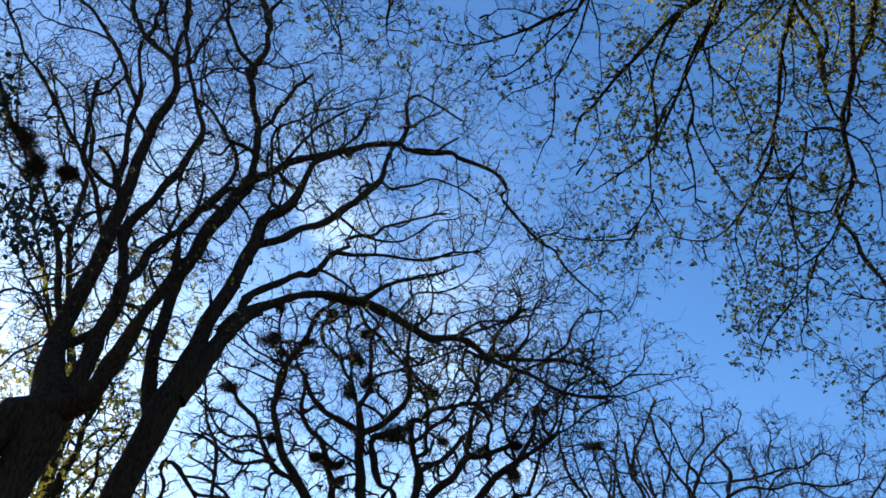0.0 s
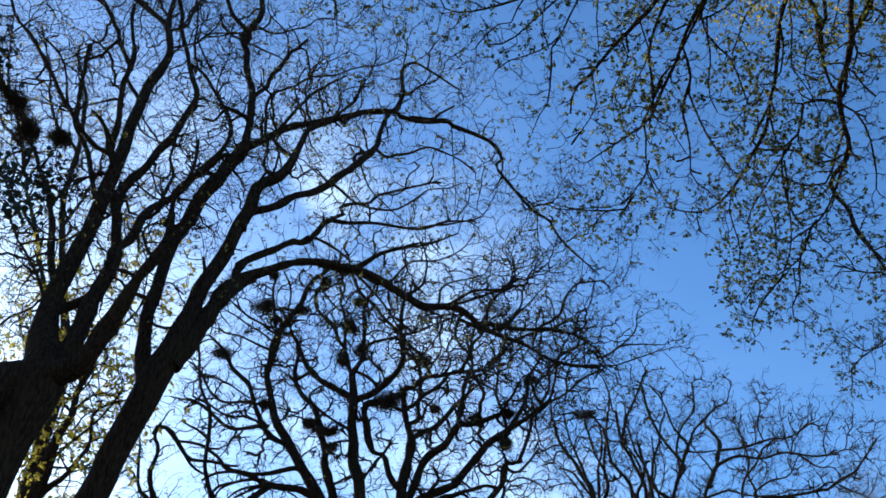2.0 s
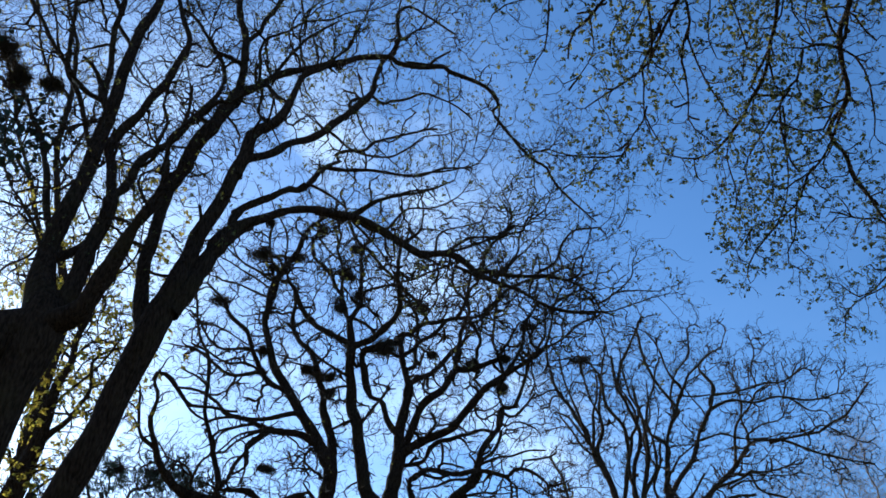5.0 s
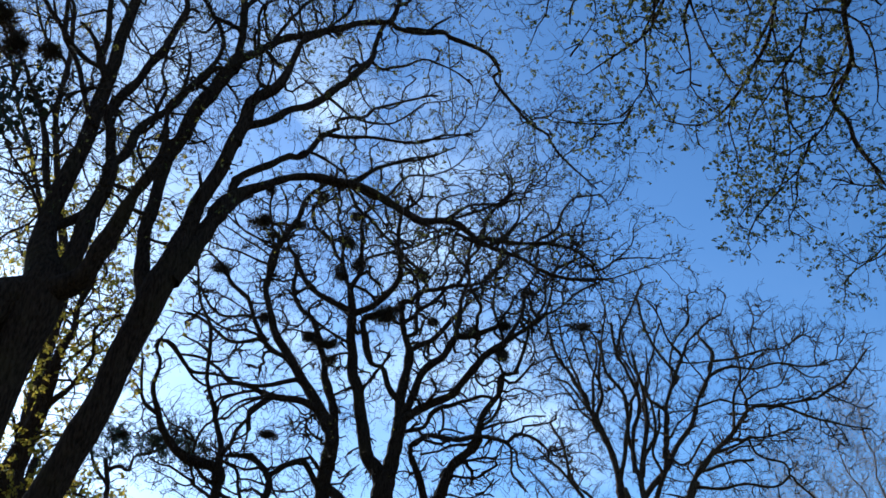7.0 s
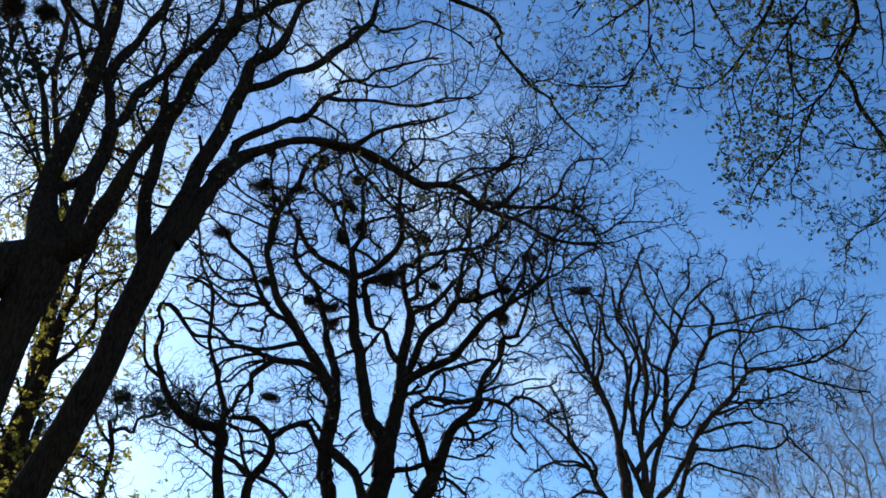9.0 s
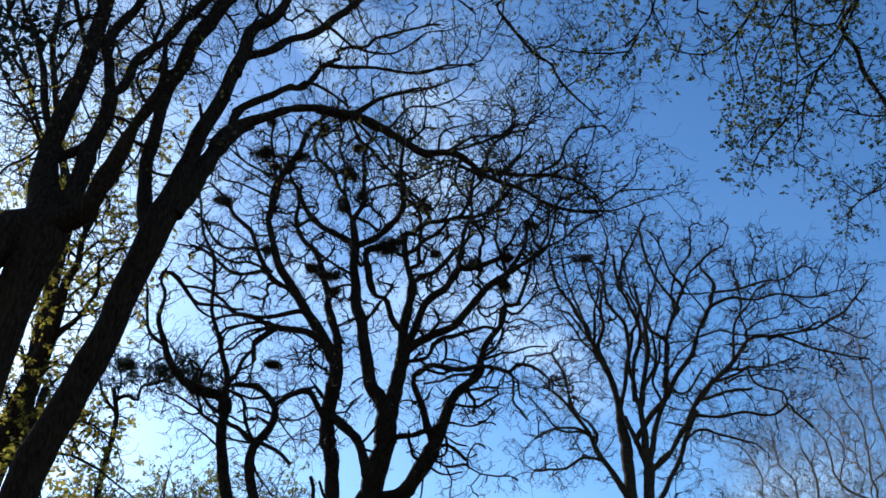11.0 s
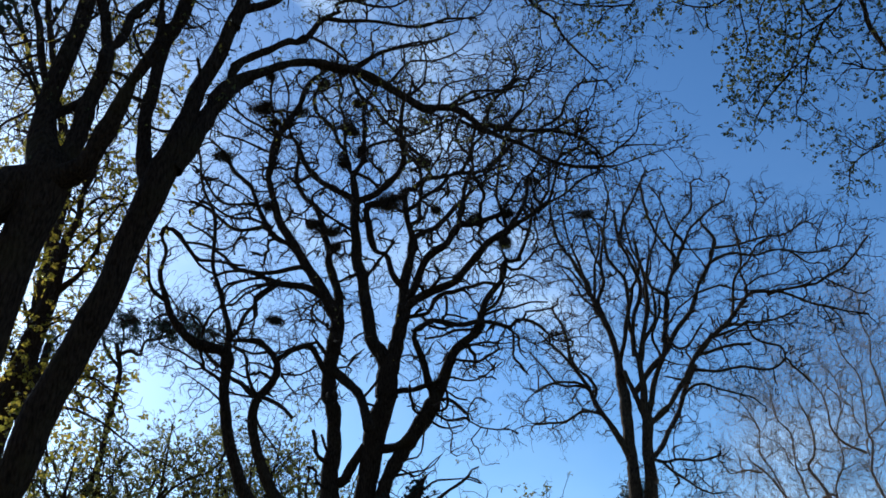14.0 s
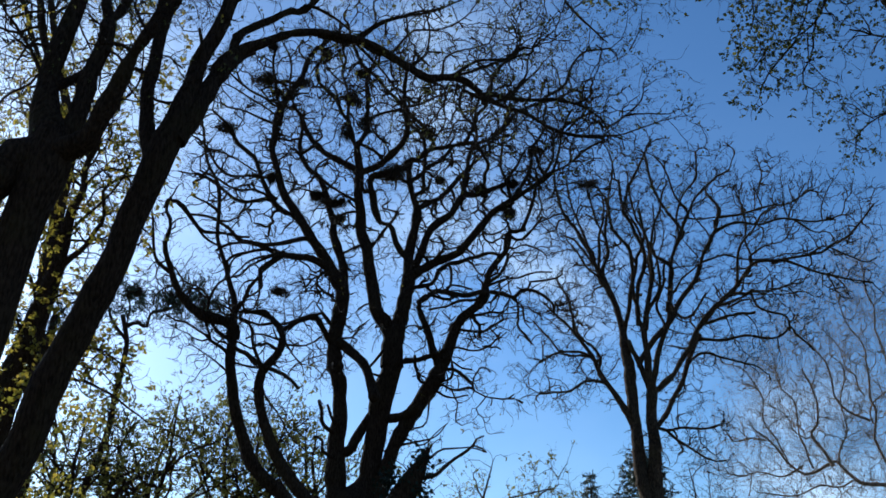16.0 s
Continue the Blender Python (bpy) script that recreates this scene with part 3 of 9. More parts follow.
add(forked_plan, "limb", 0.038, 0.018, (0.40, -0.06, 11.18, 0.038), (0.35, -0.09, 11.35, 0.038), (0.21, -0.18, 11.59, 0.034), (0.08, -0.25, 11.74, 0.030), (-0.08, -0.34, 11.94, 0.030), (-0.24, -0.46, 12.26, 0.030), (-0.39, -0.55, 12.49, 0.026), (-0.59, -0.65, 12.74, 0.026), (-0.79, -0.76, 13.00, 0.022), (-0.99, -0.88, 13.35, 0.022), (-1.17, -0.99, 13.66, 0.023), (-1.32, -1.10, 14.05, 0.023), (-1.45, -1.20, 14.39, 0.018))
add(forked_plan, "bare_limb", 0.038, 0.036, (0.88, 0.35, 10.69), (0.88, 0.38, 11.11), (0.68, 0.05, 11.02), (0.67, -0.35, 10.87), (0.67, -0.60, 10.76))
add(forked_plan, "limb", 0.021, 0.012, (0.21, -0.18, 11.58), (0.09, -0.24, 11.73), (0.16, -0.53, 11.78), (0.23, -0.84, 11.79), (0.24, -1.11, 11.77), (0.21, -1.40, 11.65))
add(forked_plan, "limb", 0.025, 0.015, (0.87, 0.32, 10.28), (0.88, 0.35, 10.69), (0.76, -0.01, 10.31), (0.78, -0.36, 9.90), (0.92, -0.60, 9.49))
add(forked_plan, "bare_limb", 0.034, 0.030, (0.78, 0.34, 11.09), (0.73, 0.31, 11.29), (0.71, 0.15, 11.37), (0.64, -0.02, 11.46), (0.55, -0.20, 11.52))
add(forked_plan, "limb", 0.155, 0.036, (1.03, 0.03, 7.12, 0.155), (1.14, 0.07, 7.25, 0.143), (1.21, 0.12, 7.50, 0.118), (1.22, 0.15, 7.73, 0.112), (1.23, 0.20, 8.02, 0.110), (1.27, 0.29, 8.51, 0.102), (1.29, 0.36, 8.97, 0.093), (1.28, 0.38, 9.23, 0.090), (1.24, 0.41, 9.46, 0.080), (1.09, 0.47, 9.96, 0.073), (1.01, 0.52, 10.40, 0.071), (1.05, 0.56, 10.66, 0.072), (1.38, 0.71, 11.87, 0.059), (1.52, 0.80, 12.65, 0.052), (1.58, 0.83, 12.93, 0.048), (1.56, 0.85, 13.22, 0.049), (1.24, 0.93, 14.08, 0.040), (0.95, 0.99, 14.91, 0.042), (0.70, 1.06, 15.90, 0.044), (0.50, 1.13, 16.97, 0.040), (0.34, 1.20, 18.13, 0.036))
add(forked_plan, "limb", 0.030, 0.025, (0.99, 0.57, 14.16), (0.87, 0.59, 14.56), (0.99, 0.69, 14.83), (1.06, 0.81, 15.18), (1.03, 0.95, 15.78), (1.02, 1.17, 16.73), (1.08, 1.36, 17.53), (0.92, 1.60, 18.78))
add(forked_plan, "limb", 0.024, 0.016, (1.02, 0.54, 13.60), (1.01, 0.57, 14.02), (1.22, 0.74, 14.42), (1.45, 0.96, 14.87), (1.75, 1.20, 15.34))
add(forked_plan, "limb", 0.068, 0.026, (1.32, 0.32, 8.76, 0.068), (1.26, 0.40, 9.36, 0.071), (1.30, 0.51, 9.59, 0.064), (1.35, 0.60, 9.86, 0.061), (1.35, 0.70, 10.19, 0.063), (1.42, 0.79, 10.46, 0.059), (1.54, 0.91, 10.76, 0.056), (1.66, 1.04, 11.12, 0.053), (1.76, 1.15, 11.48, 0.050), (1.88, 1.27, 11.86, 0.047), (1.98, 1.38, 12.24, 0.043), (2.05, 1.48, 12.62, 0.039), (1.99, 1.59, 13.18, 0.035), (1.85, 1.69, 13.66, 0.031), (1.60, 1.80, 14.16, 0.026))
add(forked_plan, "limb", 0.034, 0.020, (1.48, 0.87, 13.45), (1.27, 0.92, 14.02), (1.45, 1.03, 13.97), (1.61, 1.14, 13.80), (1.77, 1.27, 13.57), (1.91, 1.39, 13.38), (2.04, 1.49, 13.21), (2.18, 1.60, 13.53))
add(forked_plan, "limb", 0.025, 0.018, (1.30, 0.94, 14.01), (1.40, 1.00, 13.98), (1.12, 1.25, 15.08), (0.91, 1.47, 16.10), (0.73, 1.63, 16.91), (0.40, 1.80, 17.78))
add(forked_plan, "limb", 0.034, 0.020, (1.42, 0.79, 10.44), (1.52, 0.89, 10.70), (1.46, 0.97, 11.37), (1.38, 1.04, 11.95), (1.35, 1.11, 12.58), (1.49, 1.20, 13.25))
add(forked_plan, "limb", 0.026, 0.014, (1.17, 0.62, 11.11), (1.33, 0.69, 11.69), (1.15, 0.54, 11.95), (0.97, 0.40, 12.17))
add(forked_plan, "limb", 0.028, 0.017, (1.09, 0.47, 9.93), (1.03, 0.54, 10.53), (1.08, 0.62, 10.41), (1.17, 0.71, 10.31), (1.28, 0.80, 10.32))
add(forked_plan, "limb", 0.154, 0.038, (1.07, -0.03, 7.01, 0.154), (1.32, -0.09, 7.06, 0.140), (1.54, -0.14, 7.15, 0.123), (1.66, -0.20, 7.37, 0.114), (1.74, -0.24, 7.54, 0.111), (1.85, -0.29, 7.75, 0.108), (1.95, -0.35, 7.96, 0.098), (2.04, -0.40, 8.17, 0.075), (2.14, -0.45, 8.34, 0.072), (2.21, -0.47, 8.49, 0.068), (2.26, -0.50, 8.64, 0.058), (2.29, -0.54, 8.82, 0.045), (2.32, -0.59, 9.10, 0.038))
add(forked_plan, "limb", 0.043, 0.019, (2.26, -0.56, 8.95), (2.27, -0.59, 9.11), (2.30, -0.65, 9.45), (2.45, -0.69, 9.59), (2.48, -0.74, 9.90), (2.47, -0.80, 10.28))
add(forked_plan, "limb", 0.028, 0.015, (2.13, -0.44, 8.32), (2.20, -0.47, 8.47), (2.02, -0.40, 8.72), (1.88, -0.34, 9.01), (1.94, -0.27, 9.26), (2.15, -0.20, 9.27))
add(forked_plan, "bare_limb", 0.031, 0.025, (1.89, -0.32, 7.84), (1.95, -0.35, 7.99), (2.07, -0.17, 8.08), (2.14, 0.00, 8.23))
add(forked_plan, "bare_limb", 0.076, 0.062, (0.87, 0.07, 7.51), (0.80, 0.11, 7.92), (0.93, 0.22, 8.13), (1.04, 0.34, 8.33), (1.14, 0.46, 8.57), (1.15, 0.60, 8.94))
add(forked_plan, "limb", 0.064, 0.027, (0.79, 0.12, 8.06), (0.78, 0.16, 8.47), (0.55, 0.23, 9.03), (0.39, 0.29, 9.48), (0.16, 0.37, 10.08), (-0.01, 0.41, 10.46), (-0.30, 0.48, 10.99), (-0.88, 0.60, 12.07))
add(forked_plan, "limb", 0.038, 0.015, (0.84, 0.08, 7.64), (0.79, 0.12, 8.06), (0.65, 0.01, 8.35), (0.55, -0.08, 8.54), (0.44, -0.15, 8.67), (0.34, -0.22, 8.81), (0.25, -0.28, 8.90), (0.14, -0.40, 9.19))
add(forked_plan, "limb", 0.029, 0.018, (0.78, 0.13, 8.20), (0.78, 0.17, 8.61), (0.58, 0.06, 8.70), (0.53, -0.06, 8.58), (0.46, -0.20, 8.57))
add(forked_plan, "limb", 0.022, 0.011, (0.35, -0.21, 8.78), (0.30, -0.25, 8.85), (0.63, -0.41, 8.80), (1.08, -0.60, 8.73))
add(forked_plan, "limb", 0.028, 0.014, (0.24, 0.34, 9.89), (0.16, 0.37, 10.10), (0.04, 0.78, 10.99), (0.25, 1.20, 11.58))
add(forked_plan, "limb", 0.054, 0.039, (-0.77, 0.58, 11.88), (-0.88, 0.60, 12.07), (-1.29, 0.34, 12.59), (-1.59, 0.10, 13.17), (-1.90, -0.16, 13.83), (-2.27, -0.40, 14.46))
add(forked_plan, "limb", 0.008, 0.004, (0.24, -1.11, 11.77), (0.27, -1.11, 11.77), (0.15, -1.22, 11.82), (0.05, -1.36, 11.89), (0.10, -1.48, 11.94), (0.22, -1.56, 11.96), (0.25, -1.67, 12.00), (0.25, -1.81, 12.07), (0.13, -1.90, 12.09))
add(forked_plan, "limb", 0.009, 0.009, (0.25, -0.33, 12.48), (0.29, -0.32, 12.47), (0.59, -0.38, 12.16), (0.86, -0.42, 11.84))
add(forked_plan, "limb", 0.022, 0.017, (1.09, 1.31, 15.33), (1.20, 1.64, 15.24), (1.32, 2.02, 15.10))
add(forked_plan, "limb", 0.010, 0.005, (0.51, 0.04, 13.96), (0.68, 0.04, 13.96), (0.85, 0.13, 13.75), (0.93, 0.24, 13.52), (1.04, 0.32, 13.32), (1.02, 0.40, 13.12))
add(forked_plan, "limb", 0.009, 0.005, (1.50, 0.79, 12.55), (1.45, 0.79, 12.55), (1.38, 0.56, 12.70), (1.27, 0.36, 12.81), (1.16, 0.21, 12.84))
add(forked_plan, "limb", 0.008, 0.004, (1.57, 0.20, 11.27), (1.47, 0.16, 11.59), (1.31, 0.11, 11.92), (1.15, 0.14, 12.14))
add(forked_plan, "limb", 0.009, 0.004, (1.27, 0.65, 11.42), (1.17, 0.67, 11.70), (0.99, 0.72, 11.94))
add(forked_plan, "limb", 0.015, 0.010, (1.82, 1.31, 13.51), (1.85, 1.02, 13.77), (1.97, 0.82, 13.91), (2.03, 0.66, 14.01))
add(forked_plan, "limb", 0.011, 0.008, (2.48, -0.76, 10.00), (2.34, -0.76, 10.00), (2.43, -0.72, 10.14), (2.45, -0.76, 10.38), (2.39, -0.82, 10.65), (2.29, -0.81, 10.83))
add(forked_plan, "limb", 0.017, 0.013, (1.51, 0.90, 10.78), (1.43, 0.88, 10.81), (1.33, 0.77, 10.99), (1.26, 0.65, 11.18))
add(forked_plan, "limb", 0.015, 0.011, (0.81, 0.20, 8.88), (0.76, 0.18, 8.91), (0.67, 0.18, 9.05), (0.60, 0.18, 9.20))
add(forked_plan, "limb", 0.014, 0.007, (1.97, -0.38, 8.83), (2.00, -0.39, 8.84), (2.25, -0.48, 8.72), (2.43, -0.59, 8.61))
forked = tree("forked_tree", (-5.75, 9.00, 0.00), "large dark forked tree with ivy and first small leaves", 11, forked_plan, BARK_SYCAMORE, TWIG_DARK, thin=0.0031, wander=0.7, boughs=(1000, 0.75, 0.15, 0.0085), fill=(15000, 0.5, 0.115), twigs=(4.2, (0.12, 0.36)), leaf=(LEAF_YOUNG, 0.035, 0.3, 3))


def ivy(parent, seed, size, centres, spread, count):
    rng = np.random.default_rng(seed)
    spots = clump(rng, centres, spread, count) - np.array(parent.location)
    part("ivy", mesh_from("ivy", *leaf_sheet(rng, spots, size, 0.6, 0.95)), LEAF_IVY, parent, "dark glossy ivy leaves", "stuff")


ivy(forked, 5, 0.10, [(-6.09, 9.46, 10.73), (-5.78, 9.43, 10.59), (-5.70, 8.60, 9.69), (-6.67, 9.51, 11.02), (-5.85, 9.46, 10.91), (-5.99, 9.39, 10.22), (-5.75, 8.60, 9.38)], 0.2, 40)
ivy(forked, 6, 0.09, [(-7.33, 9.12, 13.13), (-7.43, 8.96, 13.52), (-7.23, 9.25, 12.78), (-7.21, 9.35, 12.40), (-7.28, 9.05, 13.34), (-7.43, 9.14, 13.00)], 0.17, 40)

leaning_plan = []
add(leaning_plan, "trunk", 0.252, 0.030, (0.00, 0.00, -0.10, 0.252), (1.03, 0.00, 3.21, 0.219), (1.23, 0.00, 3.73, 0.211), (1.31, 0.00, 4.05, 0.211), (1.43, 0.00, 4.62, 0.199), (1.70, 0.00, 5.44, 0.196), (1.95, 0.00, 6.19, 0.184), (2.01, 0.00, 6.59, 0.180), (2.22, 0.00, 7.42, 0.196), (2.29, 0.03, 7.76, 0.203), (2.44, 0.07, 8.30, 0.161), (2.48, 0.10, 8.62, 0.136), (2.58, 0.14, 9.15, 0.115), (2.63, 0.16, 9.38, 0.112), (2.80, 0.20, 9.99, 0.107), (3.01, 0.26, 10.97, 0.107), (3.02, 0.28, 11.32, 0.100), (3.15, 0.30, 11.56, 0.092), (3.46, 0.33, 11.88, 0.080), (3.72, 0.38, 12.91, 0.039), (3.94, 0.40, 13.08, 0.030))
add(leaning_plan, "limb", 0.120, 0.105, (2.20, 0.03, 7.54, 0.120), (2.08, 0.06, 7.83, 0.102), (2.02, 0.10, 8.12, 0.100), (1.96, 0.15, 8.53, 0.098), (1.93, 0.19, 8.85, 0.096), (1.91, 0.23, 9.28, 0.098), (1.89, 0.29, 9.74, 0.100), (1.90, 0.33, 10.15, 0.098), (1.95, 0.37, 10.46, 0.104), (2.04, 0.40, 10.73, 0.110), (2.10, 0.44, 11.13, 0.116), (2.20, 0.47, 11.50, 0.122), (2.31, 0.51, 11.78, 0.124), (2.42, 0.54, 12.14, 0.121), (2.52, 0.57, 12.39, 0.118), (2.59, 0.60, 12.68, 0.105))
add(leaning_plan, "limb", 0.098, 0.019, (2.45, 0.04, 7.87, 0.098), (2.64, 0.19, 8.52, 0.145), (2.78, 0.38, 9.21, 0.134), (2.89, 0.47, 9.51, 0.120), (3.04, 0.55, 9.76, 0.096), (3.38, 0.70, 10.11, 0.068), (3.57, 0.77, 10.22, 0.065), (4.06, 0.93, 10.38, 0.061), (4.45, 1.04, 10.40, 0.062), (4.74, 1.15, 10.40, 0.062), (5.18, 1.30, 10.22, 0.062), (5.63, 1.46, 10.02, 0.058), (5.85, 1.54, 10.01, 0.054), (6.17, 1.62, 10.06, 0.054), (6.60, 1.78, 9.85, 0.050), (6.99, 1.93, 9.72, 0.037), (7.36, 2.04, 9.64, 0.032), (7.59, 2.11, 9.52, 0.028), (8.17, 2.30, 9.42, 0.028), (8.51, 2.40, 9.43, 0.023), (8.69, 2.46, 9.44, 0.019))
add(leaning_plan, "limb", 0.082, 0.054, (2.57, 0.57, 12.39, 0.082), (2.64, 0.60, 12.68, 0.084), (2.58, 0.67, 13.19, 0.071), (2.50, 0.77, 13.91, 0.063), (2.44, 0.83, 14.38, 0.064), (2.27, 0.92, 15.08, 0.061), (2.06, 1.02, 15.92, 0.069), (1.97, 1.07, 16.36, 0.070), (2.07, 1.13, 16.79, 0.077), (2.13, 1.18, 17.20, 0.066), (2.06, 1.27, 18.05, 0.062), (1.94, 1.35, 18.95, 0.064), (1.71, 1.42, 19.64, 0.059), (1.44, 1.50, 20.50, 0.054))
add(leaning_plan, "limb", 0.058, 0.038, (2.02, 1.04, 16.11, 0.058), (2.01, 1.09, 16.52, 0.059), (1.78, 1.00, 16.85, 0.047), (1.54, 0.90, 17.20, 0.042), (1.35, 0.77, 17.74, 0.042), (1.23, 0.64, 18.39, 0.043), (1.11, 0.50, 19.08, 0.038))
add(leaning_plan, "limb", 0.044, 0.032, (2.00, 1.31, 18.47), (1.95, 1.35, 18.89), (2.07, 1.24, 19.12), (2.26, 1.15, 19.22), (2.50, 1.00, 19.56))
add(leaning_plan, "limb", 0.077, 0.016, (2.54, 0.59, 12.60, 0.077), (2.92, 0.72, 13.00, 0.064), (3.22, 0.88, 13.54, 0.066), (3.49, 0.98, 13.73, 0.062), (4.07, 1.17, 14.05, 0.063), (4.56, 1.34, 14.48, 0.060), (5.08, 1.52, 14.71, 0.055), (5.25, 1.57, 14.61, 0.049), (5.69, 1.70, 14.61, 0.050), (6.08, 1.82, 14.79, 0.045), (6.30, 1.92, 14.65, 0.045), (7.00, 2.14, 14.51, 0.039), (7.25, 2.26, 14.17, 0.034), (7.13, 2.30, 14.05, 0.033), (7.26, 2.37, 13.80, 0.033), (7.79, 2.62, 13.20, 0.027), (8.12, 2.74, 12.98, 0.022), (8.23, 2.82, 12.77, 0.022), (8.49, 2.96, 12.50, 0.022), (8.84, 3.00, 12.08, 0.016), (8.94, 3.00, 11.94, 0.016))
add(leaning_plan, "limb", 0.035, 0.024, (2.89, 0.72, 13.02), (3.13, 0.83, 13.39), (3.29, 1.24, 14.46), (3.59, 1.65, 15.54), (3.96, 2.00, 16.33))
add(leaning_plan, "limb", 0.046, 0.025, (2.53, 0.73, 13.64, 0.046), (2.48, 0.79, 14.06, 0.047), (2.59, 1.02, 14.66, 0.044), (2.62, 1.23, 15.29, 0.045), (2.75, 1.47, 15.95, 0.047), (2.83, 1.68, 16.59, 0.042), (2.92, 1.87, 17.19, 0.037), (3.03, 2.00, 17.55, 0.025))
add(leaning_plan, "limb", 0.044, 0.019, (4.73, 1.40, 14.57, 0.044), (5.13, 1.53, 14.70, 0.045), (5.18, 1.62, 15.11, 0.045), (5.23, 1.71, 15.49, 0.040), (5.16, 1.85, 16.15, 0.042), (5.21, 1.94, 16.59, 0.036), (5.40, 2.03, 16.86, 0.031), (5.64, 2.15, 16.81, 0.025), (6.01, 2.32, 16.68, 0.025), (6.39, 2.50, 16.55, 0.019))
add(leaning_plan, "limb", 0.078, 0.046, (2.94, 0.23, 10.48, 0.078), (2.99, 0.25, 10.80, 0.080), (3.22, 0.41, 11.02, 0.068), (3.44, 0.56, 11.28, 0.060), (3.66, 0.72, 11.65, 0.061), (3.99, 0.91, 12.01, 0.063), (4.19, 1.05, 12.33, 0.064), (4.40, 1.18, 12.69, 0.061), (4.53, 1.29, 13.04, 0.062), (4.70, 1.41, 13.42, 0.063), (4.79, 1.50, 13.76, 0.054), (4.82, 1.58, 14.11, 0.049), (4.90, 1.71, 14.66, 0.045), (5.01, 1.80, 15.04, 0.046))
add(leaning_plan, "limb", 0.035, 0.033, (4.39, 1.17, 12.65), (4.48, 1.25, 12.90), (4.42, 1.46, 13.27), (4.46, 1.67, 13.61), (4.60, 2.00, 14.03))
add(leaning_plan, "limb", 0.037, 0.017, (4.65, 1.38, 13.30), (4.74, 1.45, 13.55), (4.96, 1.56, 13.43), (5.11, 1.64, 13.62), (5.42, 1.78, 13.85), (5.71, 1.92, 14.19), (6.02, 2.06, 14.15), (6.36, 2.22, 14.08), (6.70, 2.40, 13.91))
add(leaning_plan, "bare_limb", 0.047, 0.036, (3.43, 0.32, 11.83), (3.55, 0.34, 12.13), (3.32, 0.51, 12.44), (3.11, 0.68, 12.88), (2.97, 0.80, 13.21))
add(leaning_plan, "limb", 0.027, 0.026, (3.03, 0.28, 11.34), (3.21, 0.30, 11.60), (3.03, 0.52, 12.18), (2.97, 0.70, 12.67), (2.91, 0.90, 13.24))
add(leaning_plan, "limb", 0.029, 0.013, (3.98, 0.91, 11.99), (4.12, 1.00, 12.21), (4.54, 1.31, 12.01), (5.11, 1.67, 12.20), (5.70, 2.07, 13.00), (6.47, 2.50, 13.72))
add(leaning_plan, "limb", 0.034, 0.023, (3.70, 0.38, 12.86), (3.94, 0.40, 13.08), (4.17, 0.67, 13.62), (4.40, 1.00, 14.42), (4.49, 1.30, 15.38))
add(leaning_plan, "limb", 0.074, 0.015, (2.81, 0.36, 9.09, 0.074), (2.91, 0.47, 9.49, 0.076), (2.98, 0.58, 10.05, 0.070), (3.19, 0.66, 10.32, 0.062), (3.39, 0.73, 10.49, 0.058), (3.58, 0.79, 10.68, 0.054), (3.82, 0.86, 10.72, 0.055), (3.96, 0.90, 10.88, 0.055), (4.06, 0.96, 11.15, 0.051), (4.14, 0.99, 11.30, 0.042), (4.41, 1.06, 11.36, 0.033), (4.69, 1.13, 11.41, 0.029), (5.26, 1.27, 11.48, 0.024), (5.74, 1.39, 11.56, 0.024), (6.13, 1.48, 11.77, 0.020), (6.63, 1.60, 11.91, 0.015))
add(leaning_plan, "limb", 0.037, 0.021, (4.01, 0.93, 11.01), (4.12, 0.98, 11.26), (4.35, 1.10, 11.55), (4.28, 1.17, 11.81), (4.45, 1.26, 11.99), (4.73, 1.39, 12.11), (4.91, 1.50, 12.39), (5.20, 1.64, 12.66), (5.60, 1.82, 12.99), (6.02, 2.00, 13.23))
add(leaning_plan, "limb", 0.027, 0.019, (3.72, 0.83, 10.70), (3.93, 0.89, 10.84), (4.17, 1.08, 10.91), (4.34, 1.29, 10.90), (4.51, 1.50, 10.89))
add(leaning_plan, "limb", 0.031, 0.020, (4.08, 0.94, 10.34), (4.49, 1.07, 10.39), (4.98, 1.38, 11.00), (5.35, 1.61, 11.29), (5.73, 1.83, 11.54), (6.03, 2.00, 11.82))
add(leaning_plan, "limb", 0.032, 0.021, (5.28, 1.34, 10.16), (5.65, 1.47, 9.98), (6.03, 1.79, 10.20), (6.42, 2.07, 10.45), (6.82, 2.37, 10.84), (7.09, 2.56, 11.14), (7.43, 2.80, 11.53))
add(leaning_plan, "bare_limb", 0.028, 0.024, (2.47, 0.10, 8.71), (2.55, 0.13, 9.03), (2.61, -0.03, 9.28), (2.63, -0.20, 9.55))
add(leaning_plan, "bare_limb", 0.044, 0.039, (2.73, 0.28, 8.82), (2.84, 0.40, 9.22), (2.81, 1.20, 10.04), (2.84, 2.00, 10.84))
add(leaning_plan, "limb", 0.041, 0.014, (6.62, 1.86, 9.89, 0.041), (7.10, 2.05, 9.94, 0.037), (7.44, 2.17, 10.00, 0.033), (7.73, 2.28, 10.09, 0.028), (8.08, 2.42, 10.10, 0.029), (8.33, 2.50, 10.11, 0.024), (8.54, 2.61, 10.05, 0.019), (8.73, 2.69, 9.93, 0.019), (8.88, 2.80, 9.71, 0.014))
add(leaning_plan, "limb", 0.028, 0.015, (7.68, 2.28, 10.08, 0.028), (7.95, 2.39, 10.30, 0.024), (8.11, 2.47, 10.55, 0.024), (8.19, 2.53, 10.78, 0.024), (8.24, 2.57, 10.98, 0.020), (8.37, 2.62, 11.20, 0.020), (8.55, 2.70, 11.39, 0.020), (8.76, 2.77, 11.50, 0.020), (9.04, 2.86, 11.60, 0.015))
